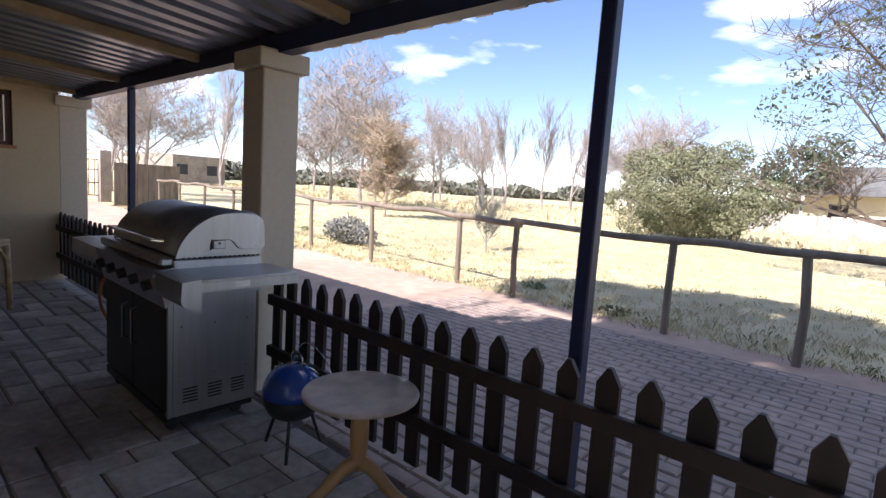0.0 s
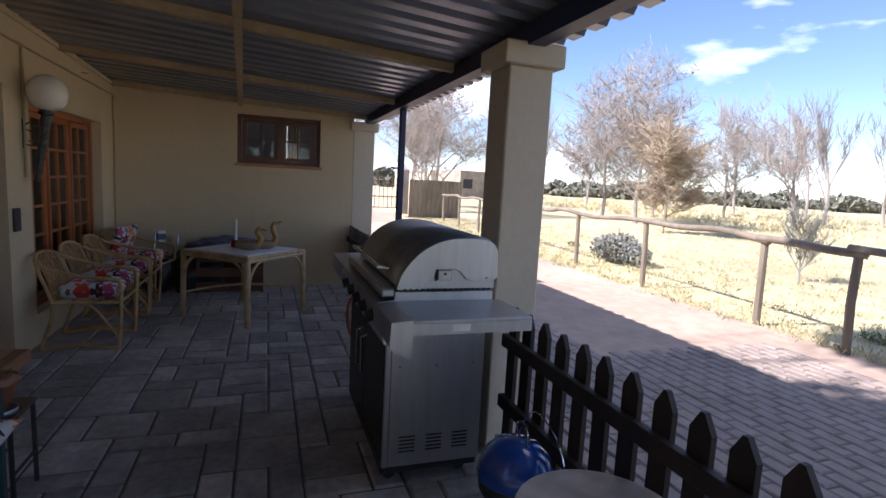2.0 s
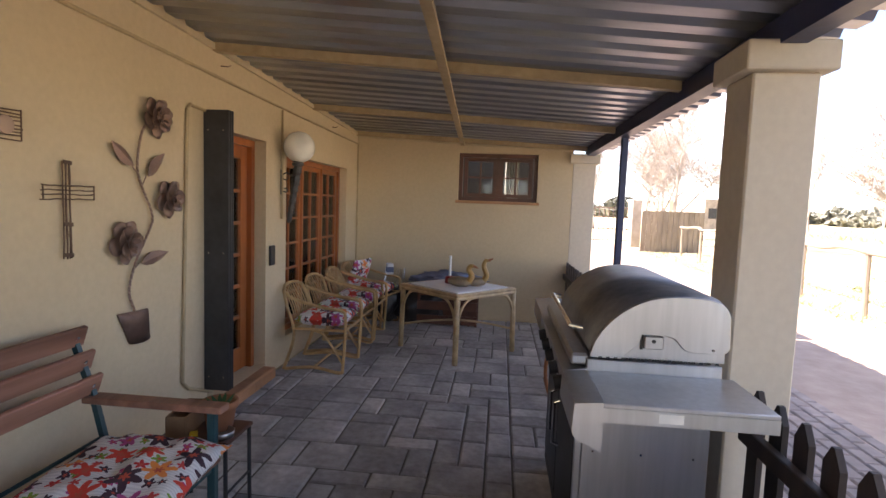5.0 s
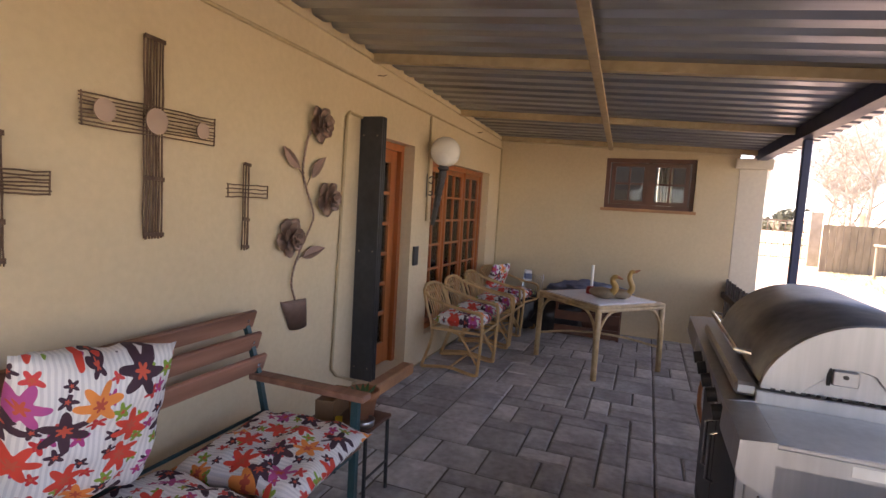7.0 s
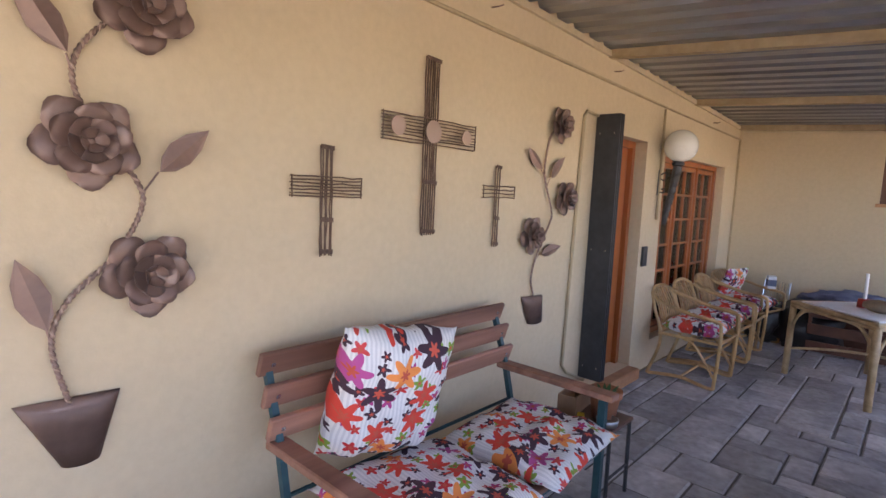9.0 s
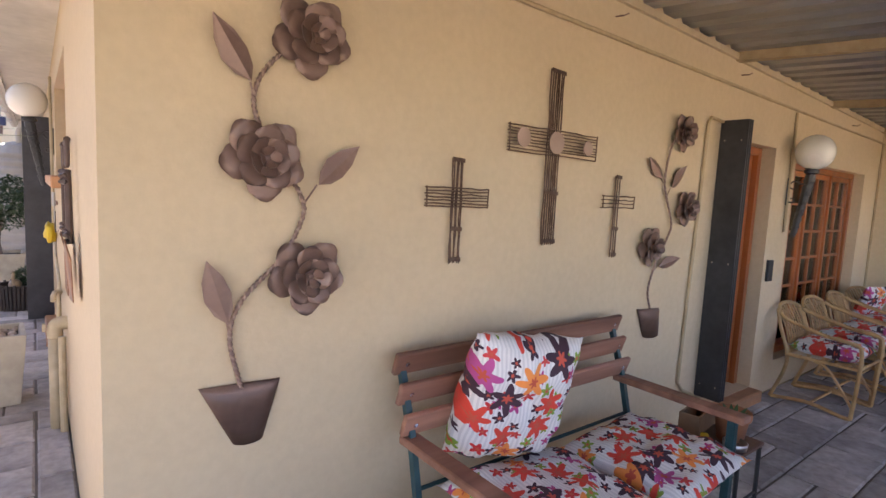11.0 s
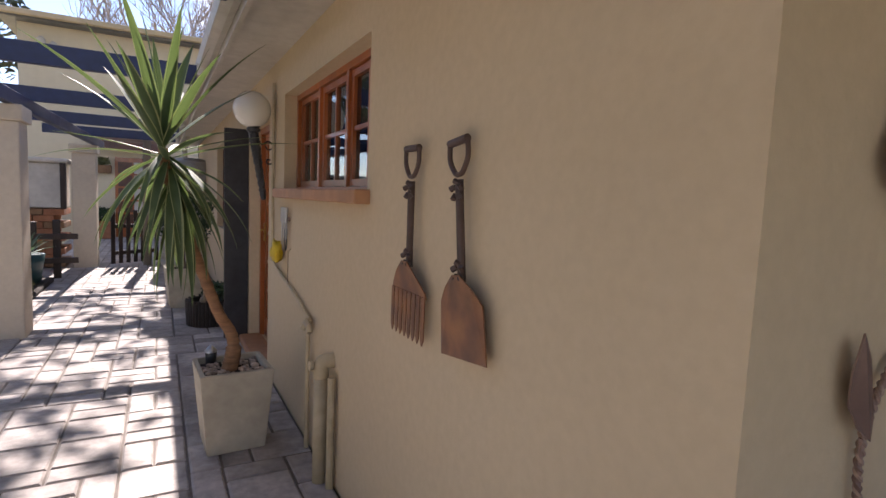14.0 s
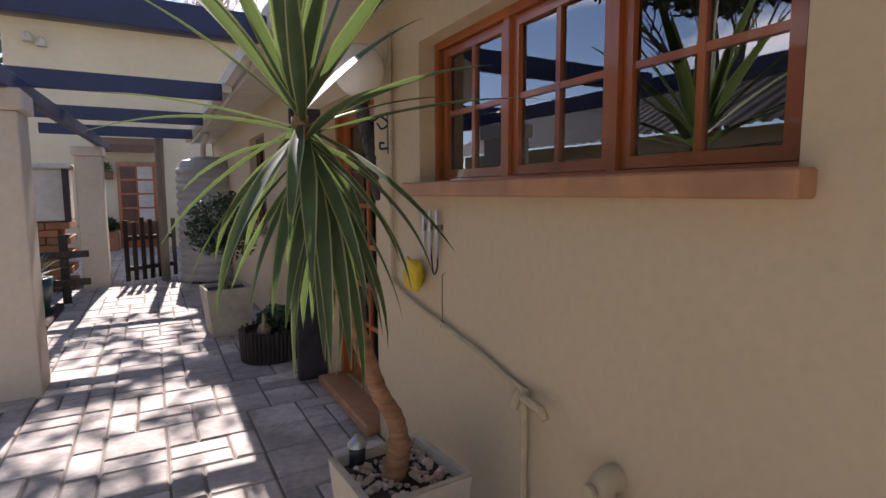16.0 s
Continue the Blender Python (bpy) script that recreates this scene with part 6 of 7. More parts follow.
part("pot_body", lathe([(0, 0), (0.16, 0), (0.21, 0.3), (0.22, 0.42), (0.19, 0.42), (0, 0.36)], 24), TEAL, al, smooth=True)
ALOE = leaf_material("aloe leaf", (0.12, 0.17, 0.12), (0.2, 0.24, 0.16), (0.12, 0.2, 0.08))
for i in range(22):
    strap_leaf("leaf", 0.42, 0.05, radians(75 - 2.6 * i), 0.5, ALOE, al, pose(0, 0, 0.38, 0, 0, i * 137.5))

# building across the end of the path
far = thing("end_building", "tall cream plastered building across the end of the path", "building", (0, -18.3, 0))
part("wall", B(-9, -0.3, -0.05, 3.15, 0, 5.75), FAR_WALL, far)
part("side_wall", B(2.9, -8, -0.05, 3.15, -0.3, 5.75), FAR_WALL, far)
part("roof", slab([(-9.2, 5.75), (3.5, 5.75), (3.5, 5.95), (-9.2, 5.95)], -9.0, None, Matrix.Translation((0, 0.45, 0))), ROOFTILE, far)
part("gutter", B(-9.2, 0.45, 5.80, 3.5, 0.58, 5.95, bev=0.02), CREAM_TRIM, far)
part("awning", slab([(0.0, 2.95), (0.85, 2.72), (0.85, 2.52), (0.80, 2.52), (0.80, 2.66), (0.0, 2.88)], 1.5, None, Matrix(((0, 1, 0, -0.15), (1, 0, 0, 0.0), (0, 0, 1, 0), (0, 0, 0, 1)))), DARKWOOD, far, "brown curved awning above the door")
fd = part("door", B(0.05, 0.0, 0.0, 0.98, 0.03, 2.33), REDWOOD, far, "orange varnished glazed door")
# opaque panes: brightness of the left column painted in off-white, the others dark
for i in range(2):
    for k in range(5):
        part("pane", B(0.14 + i * 0.4, 0.03, 0.35 + k * 0.38, 0.50 + i * 0.4, 0.04, 0.68 + k * 0.38), WHITE_TRIM if i == 0 and k > 0 else DARKWOOD, fd)
for x in (2.62, 2.35):
    part("wall_light", lathe([(0, -0.12), (0.12, -0.11), (0.10, 0.05), (0.04, 0.12), (0, 0.12)], 12, at=(x, 0.1, 5.3 - (0.1 if x < 2.5 else 0))), WHITE_TRIM, far, "white wall light")
part("wall_planter", B(1.05, 0.0, 1.85, 1.7, 0.16, 2.08, bev=0.01), CARD, far)
wp = thing("wall_plants", "small plants in the planter on the far wall", "plant", (1.38, -18.2, 2.08))
leaf_cloud("foliage", [(0, 0, 0.1, 0.3, 0.08, 0.12)], 300, 0.06, OLIVE, wp, 31)
pb = thing("patio_planter", "long terracotta planter with dark foliage by the far wall", "planter", (1.45, -17.8, 0))
part("trough", B(-0.45, -0.2, 0.0, 0.35, 0.2, 0.5, bev=0.02), TERRACOTTA, pb)
leaf_cloud("foliage", [(-0.05, 0, 0.65, 0.45, 0.25, 0.25)], 900, 0.06, BUSHLEAF, pb, 33)

# neighbouring outbuilding to the east, seen mirrored in the kitchen window
ob_ = thing("outbuilding", "long cream outbuilding with a dark sheet roof", "building", (5.8, -6.0, 0))
part("wall", B(0, -9, -0.05, 0.22, 6.5, 2.45), FAR_WALL, ob_)
part("end_wall", B(0.22, 6.28, -0.05, 5, 6.5, 2.45), FAR_WALL, ob_)
rib = rib_sheet(-9.5, 7.0, 0.25, 0.03)
v, f, n = [], [], len(rib)
for x, z in ((-0.7, 2.4), (2.6, 4.0)):
    v += [(x, y, z + h) for y, h in rib]
for i in range(n - 1):
    f.append((i, n + i, n + i + 1, i + 1))
raw("roof", v, f, DARKMETAL, ob_, "dark ribbed sheet roof")
part("gable_roof", B(2.6, -9.5, 3.9, 5.5, 7.0, 4.0), ROOFTILE, ob_)
for i in range(4):
    part("window", B(-0.01, -6 + i * 3, 1.0, 0.0, -4.9 + i * 3, 1.9), DARKMETAL, ob_)


# ---- shade trees behind the house, and trees added as east sky blockers ----
def leafy_tree(at, h, crowns, count, leaf, seed, mat, label, spread=0.5, lean=(0, 0)):
    t = thing("shade_tree", label, "tree", at)
    branches("trunk", h, seed, BARK, t, spread, 4, h * 0.022, 4, 0.35, 0.015, lean)
    leaf_cloud("crown", crowns, count, leaf, mat, t, seed)
    return t


leafy_tree((-6.4, -6.2, 0), 11, [(2.2, 3.9, 9.6, 1.8, 1.2, 1.0), (3.8, 4.3, 10.0, 1.8, 1.4, 0.9), (5.2, 3.7, 9.6, 1.6, 1.3, 0.9), (6.6, 4.3, 9.8, 1.6, 1.3, 0.8), (8.0, 3.9, 9.6, 1.5, 1.3, 0.8), (4.6, 2.4, 9.3, 1.9, 1.3, 0.9), (6.6, 2.3, 9.4, 1.8, 1.3, 0.9), (8.6, 2.5, 9.4, 1.7, 1.3, 0.9), (3.4, 1.4, 9.2, 1.6, 1.2, 0.9), (5.4, 1.0, 9.3, 1.9, 1.3, 0.9), (7.6, 1.0, 9.3, 1.9, 1.3, 0.9)], 24000, 0.15, 61, GREYLEAF, "tall leafy tree behind the house", 0.5, (0.35, 0.35))
leafy_tree((-6.0, -16.1, 0), 10, [(5.2, 3.0, 7.0, 1.5, 1.6, 0.9), (6.2, 0.5, 7.6, 1.6, 1.6, 0.9), (6.6, 5.2, 7.2, 1.2, 1.5, 0.8), (3.6, 1.0, 8.0, 2.0, 2.0, 1.0), (7.0, 2.6, 7.9, 1.1, 1.3, 0.7)], 1300, 0.14, 62, GREYLEAF, "tall leafy tree beyond the garden path", 0.5, (0.2, 0.1))
leafy_tree((12.0, -1.5, 0), 12, [(0, 0, 8.5, 3.0, 3.0, 2.0), (-1.5, 2, 10, 2.0, 2.0, 1.5), (1.0, -2.5, 9.0, 2.2, 2.0, 1.5)], 8000, 0.17, 63, GREYLEAF, "large leafy tree beyond the outbuilding")
# next four trees are added only to keep east sky off the side wall
leafy_tree((9.5, -9.5, 0), 11, [(0, 0, 7.5, 2.8, 3.0, 1.9), (-1.8, 1.5, 6.6, 1.8, 2.0, 1.4), (0.5, -2.8, 8.2, 2.2, 2.2, 1.5)], 9000, 0.17, 65, GREYLEAF, "broad leafy tree added beyond the outbuilding to block east sky")
leafy_tree((8.5, 6.5, 0), 10, [(0, 0, 6.8, 2.6, 2.8, 1.9), (-1.6, -1.5, 6.0, 1.8, 1.8, 1.4), (0.8, 2.2, 7.4, 2.0, 2.0, 1.4)], 8000, 0.17, 66, GREYLEAF, "broad unseen leafy tree added at the garden corner to block sky")
leafy_tree((7.2, 0.8, 0), 10, [(0, 0, 6.4, 2.2, 2.6, 1.9), (-1.2, -1.8, 5.6, 1.7, 1.8, 1.5), (-0.8, 2.2, 7.0, 1.8, 2.0, 1.5), (0.4, 0.4, 8.6, 1.9, 2.0, 1.2)], 10000, 0.17, 67, GREYLEAF, "dense unseen leafy tree added by the lawn to dim the side wall")
leafy_tree((7.6, -4.2, 0), 11, [(0, 0, 7.4, 2.2, 2.6, 1.7), (-1.3, 1.4, 6.8, 1.6, 1.8, 1.3), (0.2, -1.6, 8.8, 2.0, 2.2, 1.3)], 9000, 0.17, 68, GREYLEAF, "tall unseen leafy tree added behind the outbuilding to block sky")
leafy_tree((7.5, -25.0, 0), 13, [(0, 0, 8.5, 3.2, 3.2, 2.6), (-2, 1, 6.5, 2.2, 2.0, 1.8), (2, -1, 7, 2.4, 2.4, 2.0)], 4200, 0.2, 64, GREYLEAF, "grey-green tree beyond the end building")
for i, (x, y, h) in enumerate(((-3.0, -30.0, 11.0), (1.0, -33.0, 12.0), (-9.0, -28.0, 10.5))):
    bt = thing("bare_tree", "tall bare winter tree behind the buildings", "tree", (x, y, 0), 0, "bare winter trees")
    branches("trunk", h * 1.2, 70 + i, PALEBARK, bt, 0.5, 5, None, 4, 0.3, 0.02)


# ---- the field in front: pole fence, shrubs, trees, distance ----
pf = thing("pole_fence", "weathered round-pole fence with one wavy top rail", "fence", (0, 0, 0))
posts = [5.2, 3.2, 1.1, -0.96, -2.22, -4.36, -5.47, -7.72, -9.88, -11.9, -14.0, -16.1, -18.3, -20.5]
rnd = random.Random(9)


def fence_y(x):
    return 6.42 - 0.066 * x


for x in posts:
    part("post", tube([(x, fence_y(x), -0.1), (x + rnd.uniform(-0.02, 0.02), fence_y(x) - 0.02, 0.5), (x + rnd.uniform(-0.03, 0.03), fence_y(x) - 0.02, 1.02)], 0.042, 8), POLEWOOD, pf)
px = sorted(posts)
for a, b in zip(px, px[1:]):
    pts = smooth_path([(q, fence_y(q) - 0.05 + rnd.uniform(-0.02, 0.02), 1.03 + rnd.uniform(-0.035, 0.035)) for q in (a - 0.08, a + (b - a) * 0.35, a + (b - a) * 0.7, b + 0.08)], 4)
    part("rail", tube(pts, rnd.uniform(0.036, 0.045), 8), POLEWOOD, pf, smooth=True)
# first sheet stands in for the drive's pavers, tinted to their sunlit tan
structure("earth_track", B(-60, 3.9, -0.0295, -4.6, 6.14, -0.0085), TAN_GROUND, "plain pinkish-tan sheet in place of sunlit drive pavers", "track")
structure("earth_verge", B(-60, 6.15, -0.0296, 16, 6.75, -0.020), TAN_GROUND, "reddish bare earth under the pole fence", "track")

# dry grass tufts, more of them near the fence
TUFT = material("dry grass blades", (0.62, 0.53, 0.32), (0.50, 0.42, 0.24), 0.9, 3, 0.25, 0.4, 0.0)
GREENTUFT = material("grey-green weeds", (0.24, 0.25, 0.12), (0.17, 0.19, 0.09), 0.9, 3, 0.25, 0.4, 0.0)


def tufts(name, n, x0, x1, y0, y1, h, mat, seed, label):
    rs = np.random.RandomState(seed)
    v, f = [], []
    for _ in range(n):
        c = np.array((rs.uniform(x0, x1), y0 + (y1 - y0) * rs.uniform() ** 1.8, -0.03))
        hh = h * rs.uniform(0.4, 1.3)
        for b in range(6):
            a = rs.uniform(0, 6.28)
            d = np.array((math.cos(a), math.sin(a), 0)) * hh * rs.uniform(0.2, 0.8)
            s = np.array((-math.sin(a), math.cos(a), 0)) * 0.0022 * (1 + hh * 6)
            o = c + np.array((rs.normal() * 0.06, rs.normal() * 0.06, 0))
            k = len(v)
            v += [tuple(o - s), tuple(o + s), tuple(o + d * 0.5 + np.array((0, 0, hh * 0.75))), tuple(o + d + np.array((0, 0, hh * rs.uniform(0.7, 1.0))))]
            f += [(k, k + 1, k + 2), (k + 1, k + 3, k + 2)]
    return tagged(raw(name, v, f, mat), label, "grass", kind="stuff")


tufts("dry_grass", 9000, -22, 6, 6.7, 24, 0.08, TUFT, 1, "short dry winter grass beyond the fence")
tufts("weed_patch", 800, -22, 6, 6.55, 11, 0.07, GREENTUFT, 2, "grey-green weeds among the dry grass")
tufts("tall_grass", 3500, -70, 25, 24, 60, 0.35, TUFT, 3, "taller dry grass across the field")


def shrub(at, s, n, leaf, mat, label, seed, cat="shrub"):
    t = thing("shrub", label, cat, at)
    bl = [(0, 0, s * 0.35, s * 0.55, s * 0.5, s * 0.35), (s * 0.45, 0.1, s * 0.25, s * 0.4, s * 0.35, s * 0.25), (-s * 0.45, -0.05, s * 0.3, s * 0.35, s * 0.35, s * 0.3)]
    branches("twig_crown", s * 0.9, seed, BARK, t, 0.7, 3, s * 0.03, 6, 0.05, 0.006)
    leaf_cloud("foliage", bl, n, leaf, mat, t, seed)
    return t


GREYSHRUB = material("silver grey foliage", (0.30, 0.30, 0.27), (0.20, 0.20, 0.18), 0.8, 5, 0.3, 0.6, 0.1)
shrub((-10.2, 8.3, -0.03), 0.95, 2600, 0.04, GREYSHRUB, "low silver-grey shrub in the dry grass", 41)
sh2 = thing("twiggy_shrub", "pale leafless shrub of fine twigs", "shrub", (-8.0, 10.8, -0.03))
branches("twig_crown", 1.5, 43, GREYSHRUB, sh2, 0.6, 4, 0.02, 9, 0.0, 0.004, up=0.5)
for i, (x, y) in enumerate(((-3.0, 7.0), (-4.6, 7.6), (-13.0, 9.0), (0.6, 6.9))):
    sg = thing("grass_clump", "small grey-green grass clump by the fence", "grass", (x, y, -0.03), 0, "grass clumps")
    leaf_cloud("foliage", [(0, 0, 0.05, 0.22, 0.15, 0.06)], 160, 0.03, GREENTUFT, sg, 90 + i)

FIELDOLIVE = material("dusty olive foliage", (0.22, 0.225, 0.13), (0.16, 0.165, 0.09), 0.8, 5, 0.3, 0.6, 0.1)
# round evergreen in the field
rt = thing("evergreen_tree", "dense round olive-green evergreen in the dry field", "tree", (-6.9, 22.0, -0.2))
branches("trunk", 4.0, 51, BARK, rt, 0.75, 4, 0.14, 7, 0.05, 0.02, up=0.2)
rs = random.Random(4)
blobs = [(0, 0, 2.0, 2.5, 2.5, 1.7), (0, 0, 1.0, 2.0, 2.0, 0.7)]
for i in range(26):
    a, e = i * 2.4, rs.uniform(-0.75, 1.0)
    c = math.sqrt(max(0, 1 - e * e))
    blobs.append((2.7 * c * math.cos(a), 2.7 * c * math.sin(a), 2.0 + 1.75 * e, rs.uniform(0.5, 0.85), rs.uniform(0.5, 0.85), rs.uniform(0.45, 0.7)))
leaf_cloud("crown", blobs, 44000, 0.055, FIELDOLIVE, rt, 52)

# thin tree at the right of the field, and its neighbours
pn = thing("feathery_tree", "thin grey-leaved tree with drooping sprays", "tree", (-0.5, 15.0, 0))
branches("trunk", 8.0, 53, BARK, pn, 0.7, 5, 0.16, 5, 0.25, 0.010, up=0.1)
leaf_cloud("foliage", [(-1.2, -0.8, 4.6, 1.3, 1.2, 0.9), (0.4, 0, 5.8, 1.6, 1.5, 1.2), (-0.6, 0.8, 6.8, 1.3, 1.2, 0.9), (1.2, 0.5, 4.2, 1.4, 1.2, 0.8), (-2.2, 0.2, 3.8, 0.9, 0.9, 0.6)], 2600, 0.06, GREYLEAF, pn, 54)
for i, (x, y, h) in enumerate(((-6.6, 42.0, 6.6), (-3.0, 52.0, 5.5))):
    et = thing("dark_evergreen", "dark evergreen tree in the distance", "tree", (x, y, 0), 0, "distant evergreens")
    branches("trunk", h, 55 + i, BARK, et, 0.6, 3, 0.15, 5, 0.2, 0.03)
    leaf_cloud("crown", [(0, 0, h * 0.62, h * 0.38, h * 0.38, h * 0.25), (h * 0.2, 0, h * 0.8, h * 0.25, h * 0.25, h * 0.18), (-h * 0.25, 0, h * 0.5, h * 0.25, h * 0.25, h * 0.16)], 2600, 0.16, GREYLEAF, et, 57 + i)

# bare trees: a few built, the rest share their meshes
protos = []
for i, (h, sp, kids, mt) in enumerate(((7.4, 0.66, 6, PALEBARK), (6.6, 0.56, 5, PALEBARK), (4.3, 0.74, 7, GOLDTWIG), (8.8, 0.38, 4, PALEBARK))):
    t = thing("bare_tree", ("spreading bare grey tree", "slender bare grey tree", "low golden-twigged bare tree", "tall upright bare poplar")[i] + " in the dry field", "tree", (0, 0, -0.03), 0, "bare winter trees")
    branches("trunk", h, 80 + i, mt, t, sp, 5, h * 0.016, kids, 0.14 if i != 2 else 0.05, 0.012, up=0.16 if i < 3 else 0.5)
    protos.append(t)
PLACES = ((0, -22.5, 18.5), (0, -26.0, 19.0), (2, -17.5, 15.8), (1, -29.0, 25.0), (0, -27.0, 9.5), (1, -34.0, 10.0), (3, -38.0, 12.0), (3, -42.0, 20.0), (3, -46.0, 9.0), (1, -24.0, 31.0),
          (3, -30.0, 42.0), (3, -27.0, 44.0), (3, -23.5, 43.0), (3, -33.0, 44.0), (1, -20.5, 40.0), (0, -17.0, 42.0), (3, -36.5, 40.0), (3, -40.0, 36.0), (0, -14.0, 44.0), (1, -15.5, 37.0), (3, -19.0, 47.0), (0, -31.0, 33.0), (1, -44.0, 30.0), (3, -52.0, 16.0), (3, -50.0, 28.0))
rnd = random.Random(21)
used = set()
for k, x, y in PLACES:
    m = pose(x, y, -0.03, 0, 0, rnd.uniform(0, 360))
    if k not in used:
        used.add(k)
        protos[k].matrix_basis = m
    else:
        copy_thing(protos[k], m @ Matrix.Scale(1, 4))

# far belt of trees and low hills of bush
belt = []
rs = random.Random(77)
for i in range(90):
    a = -1.75 + 2.3 * i / 90
    d = rs.uniform(110, 150)
    h = rs.uniform(1.6, 3.6)
    belt.append((d * math.sin(a), d * math.cos(a), h * 0.55, rs.uniform(2.5, 5.5), rs.uniform(2.5, 5.0), h * 0.6))
BELT = material("distant bush", (0.20, 0.195, 0.15), (0.14, 0.14, 0.105), 0.95, 0.4, 0.3, 0.05, 0.0)
tagged(leaf_cloud("tree_belt", belt, 26000, 0.8, BELT, None, 78), "far belt of dark bush along the horizon", "tree belt", kind="stuff")

# farm buildings far left, plank wall far right
fb = thing("farm_building", "flat-roofed white farm building across the field", "building", (-62.0, 21.5, 0), 14)
part("wall", B(-7, -3, -0.05, 2, 3, 2.6), FAR_WALL, fb)
part("parapet", B(-7.15, -3.15, 2.6, 2.15, 3.15, 2.85), WHITE_TRIM, fb)
STONE = material("grey brickwork", (0.40, 0.34, 0.28), (0.30, 0.25, 0.20), 0.9, 4, 0.3, 0.8, 0.3)
part("brick_wing", B(2.0, -2.6, -0.05, 7.5, 3.4, 2.9), STONE, fb)
part("door_opening", B(2.002, -1.2, 0.0, 2.03, 0.2, 2.0), DARKMETAL, fb)
for y in (-2.2, 1.2):
    part("window", B(2.001 if y > 9 else 7.5, y, 1.0, 7.52, y + 1.2, 2.0), DARKMETAL, fb)
ds = thing("timber_screen", "brown timber screen beside the gate", "screen", (-21.5, 6.6, 0), 8)
for i in range(12):
    part("board", B(-0.02, i * 0.2, 0.0, 0.02, i * 0.2 + 0.185, 1.55, bev=0.004), POLEWOOD, ds)
gt = thing("farm_gate", "rusty steel lattice driveway gate", "gate", (-24.5, 3.0, 0), 0)
for z in (0.2, 0.7, 1.2, 1.6):
    part("bar", B(-0.02, 0, z, 0.02, 4.0, z + 0.04), BRONZE, gt)
for i in range(21):
    part("upright", B(-0.015, i * 0.198, 0.2, 0.015, i * 0.198 + 0.025, 1.64), BRONZE, gt)
for y in (-0.2, 4.1):
    part("pier", B(-0.25, y - 0.2, -0.05, 0.25, y + 0.2, 2.0, bev=0.02), STONE, gt)
PLANK = material("weathered pale planks", (0.50, 0.45, 0.40), (0.38, 0.34, 0.30), 0.9, 4, 0.3, 0.8, 0.2, vary=0.15)
pw_ = thing("plank_fence", "tall weathered pale plank fence across the field", "fence", (-12, 38, 0), -4)
pm = bpy.data.meshes.new("plank")
bm = B(-0.14, -0.015, -0.05, 0.14, 0.015, 1.2)
bm.to_mesh(pm)
bm.free()
pm.materials.append(PLANK)
for i in range(100):
    q = new("plank", pm)
    q.parent = pw_
    q.matrix_basis = pose(i * 0.3, 0, rnd.uniform(-0.06, 0.04))
for z in (0.3, 0.9):
    part("rail", B(-0.2, 0.02, z, 30, 0.08, z + 0.1), PLANK, pw_)
wh = thing("far_house", "pale far farmhouse behind the plank fence", "house", (-2.0, 47, 0), -10)
part("wall", B(-4, -3, -0.05, 6, 3, 2.7), FAR_WALL, wh)
part("porch_post", B(-4.2, -4.2, 0, -3.9, -3.9, 2.5), WHITE_TRIM, wh)
part("roof", slab([(-4.8, 2.6), (6.8, 2.6), (5.0, 4.4), (-3.0, 4.4)], 8, None, Matrix.Translation((0, -4.3, 0))), ROOFTILE, wh)
for x in (-2.5, 1.0, 3.8):
    part("window", B(x, -3.02, 0.9, x + 1.1, -3.0, 2.0), DARKMETAL, wh)
ww = thing("white_wall", "low white boundary wall in the distance", "wall", (-28, 62, 0), -3)
part("wall", B(0, 0, -0.05, 22, 0.3, 1.3), FAR_WALL, ww)
part("coping", B(-0.05, -0.05, 1.3, 22.05, 0.35, 1.4), WHITE_TRIM, ww)


# ---- paving ----
PAVER_CACHE = {}


def paver_mesh(w, d, mat, h=0.05, bev=0.010):
    key = (w, d, mat.name)
    if key not in PAVER_CACHE:
        bm = B(-w / 2, -d / 2, -h, w / 2, d / 2, 0)
        top = [e for e in bm.edges if all(v.co.z > -0.001 for v in e.verts)]
        bmesh.ops.bevel(bm, geom=top, offset=bev, segments=1, affect="EDGES")
        me = bpy.data.meshes.new("paver")
        bm.to_mesh(me)
        bm.free()
        me.materials.append(mat)
        PAVER_CACHE[key] = me
    return PAVER_CACHE[key]


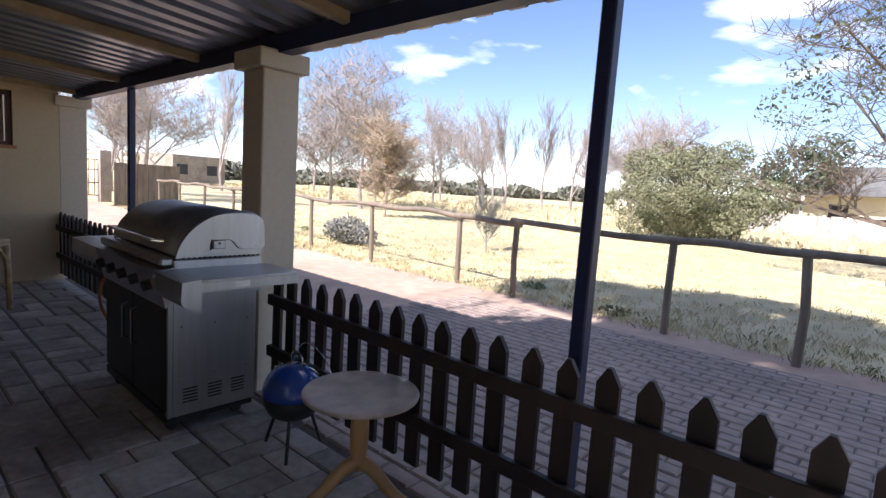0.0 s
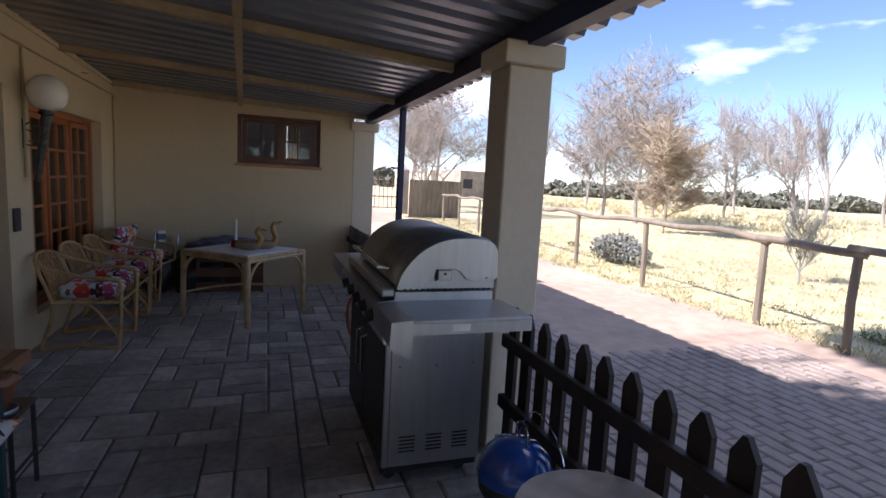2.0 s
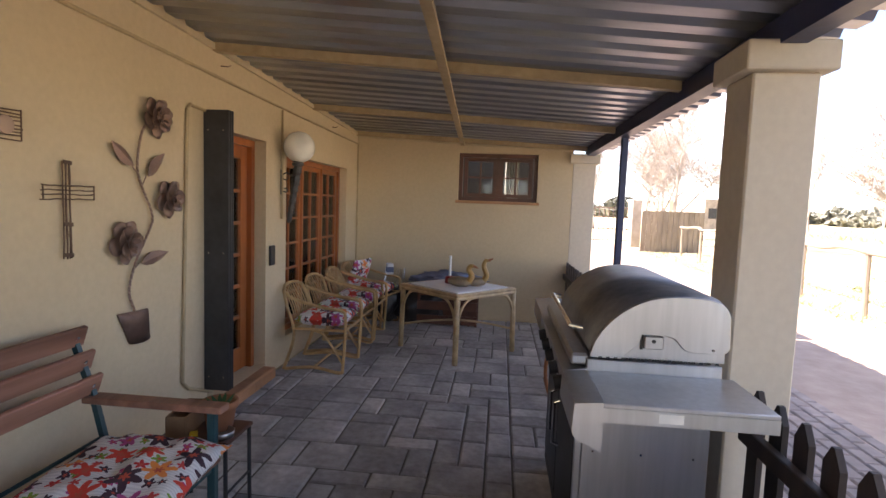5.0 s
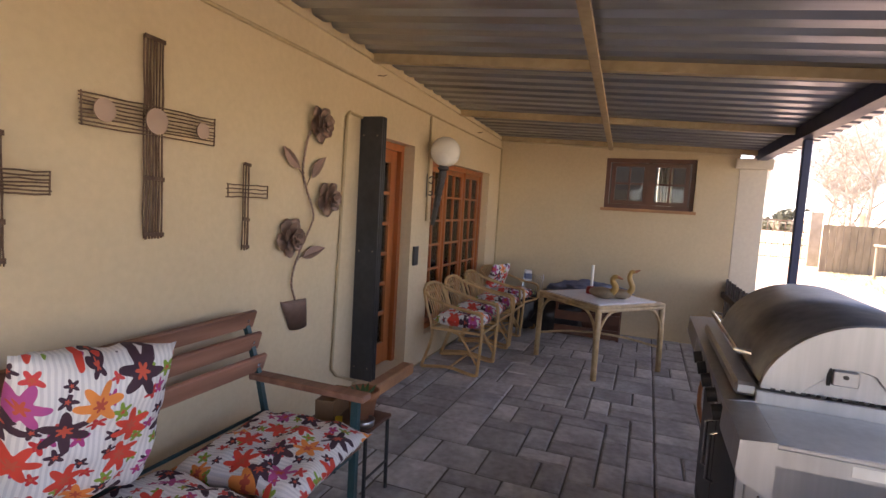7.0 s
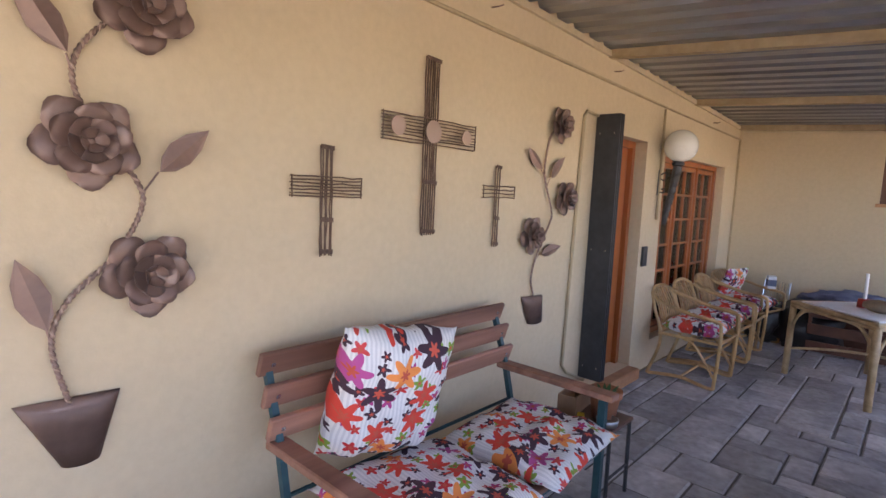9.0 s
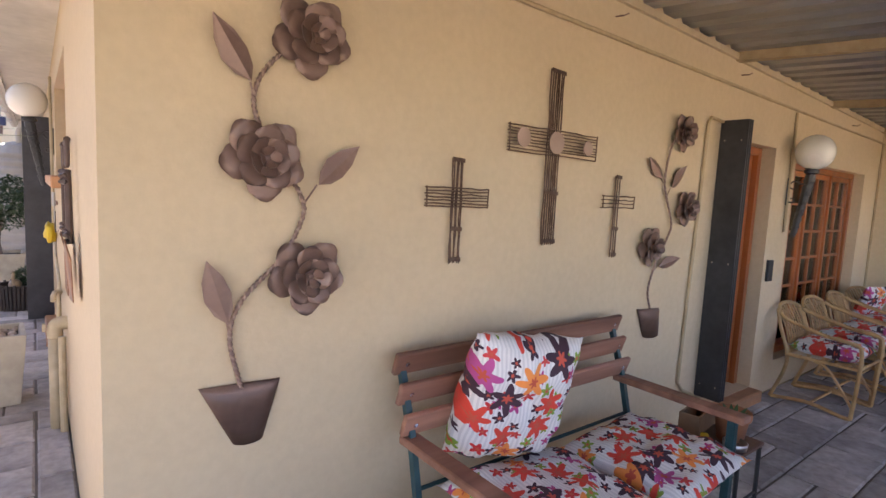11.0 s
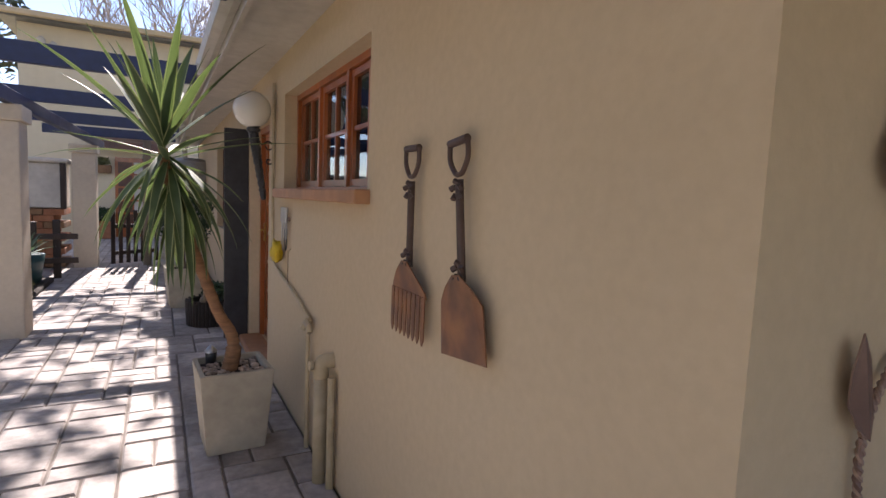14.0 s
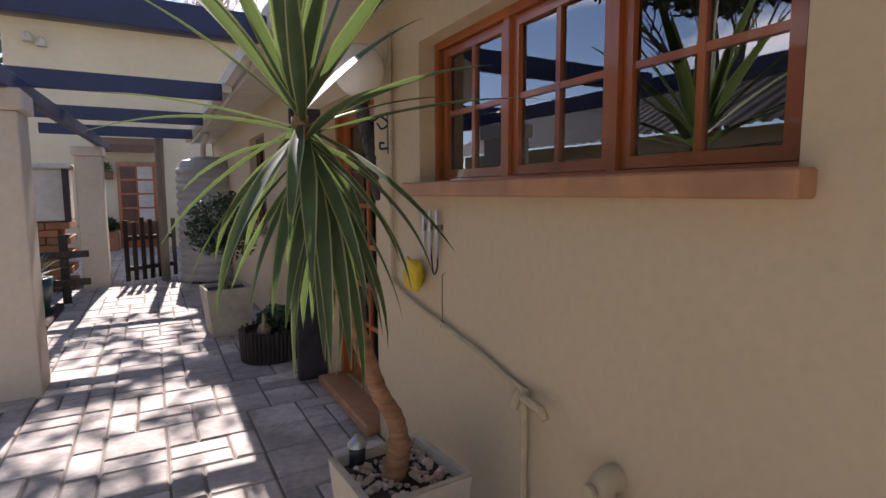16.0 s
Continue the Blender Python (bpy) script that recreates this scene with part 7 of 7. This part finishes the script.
def ashlar(x0, y0, nx, ny, cell, seed):
    """Random rectangles of one to two cells that fill a grid: (x, y, w, d)."""
    rs, used, out = random.Random(seed), set(), []
    for j in range(ny):
        for i in range(nx):
            if (i, j) in used:
                continue
            for w, d in rs.sample([(2, 2), (2, 1), (1, 2), (2, 1), (2, 2), (1, 2), (2, 1)], 7) + [(1, 1)]:
                spots = [(i + a, j + b) for a in range(w) for b in range(d)]
                if all(s not in used and s[0] < nx and s[1] < ny for s in spots):
                    used.update(spots)
                    out.append((x0 + (i + w / 2) * cell, y0 + (j + d / 2) * cell, w * cell, d * cell))
                    break
    return out


def lay(parent, stones, mat, gap, seed, limit=300, key=None):
    """Pavers as parts; those past the limit, farthest from the walk, stay one joined part."""
    rs = random.Random(seed)
    stones = sorted(stones, key=key) if key else stones
    v, f = [], []
    for i, (x, y, w, d) in enumerate(stones):
        m = pose(x, y, rs.uniform(-0.004, 0.003), rs.uniform(-0.35, 0.35), rs.uniform(-0.35, 0.35), rs.uniform(-0.5, 0.5))
        if i < limit:
            q = new("paver", paver_mesh(round(w - gap, 4), round(d - gap, 4), mat))
            q.parent = parent
            q.matrix_basis = m
        else:
            me = paver_mesh(round(w - gap, 4), round(d - gap, 4), mat)
            k = len(v)
            v += [tuple(m @ p.co) for p in me.vertices]
            f += [tuple(k + a for a in p.vertices) for p in me.polygons]
    if v:
        tagged(raw("joined_pavers", v, f, mat, parent), kind="stuff")


vp = tagged(new("veranda_paving"), "rectangular grey concrete pavers of mixed sizes under the veranda", "paving", kind="structure")
lay(vp, ashlar(END_X + 0.0, HOUSE_Y + 0.003, 60, 18, 0.16, 5), PAVER, 0.011, 6, 300, key=lambda s: abs(s[0] + 3.5))
gpth = tagged(new("path_paving"), "rectangular warm grey pavers of the garden path", "paving", kind="structure")
lay(gpth, ashlar(SIDE_X + 0.003, -18.2, 18, 108, 0.1625, 9), PAVER_WARM, 0.012, 10, 300, key=lambda s: abs(s[1] + 4.0))
dp = tagged(new("drive_paving"), "small reddish-grey drive pavers between fence and field", "paving", kind="structure")
stones, j, y = [], 0, 2.31
while y < 6.1:
    x = -16.0 + (0.11 if j % 2 else 0)
    while x < 5.0:
        if not (y > 4.0 and x < -4.8):
            stones.append((x + 0.11, y + 0.0575, 0.22, 0.115))
        x += 0.22
    y += 0.115
    j += 1
rs = random.Random(31)
lay(dp, stones, COBBLE, 0.010, 12, 300, key=lambda s: math.hypot(s[0] + 1.6, s[1] - 2.6))
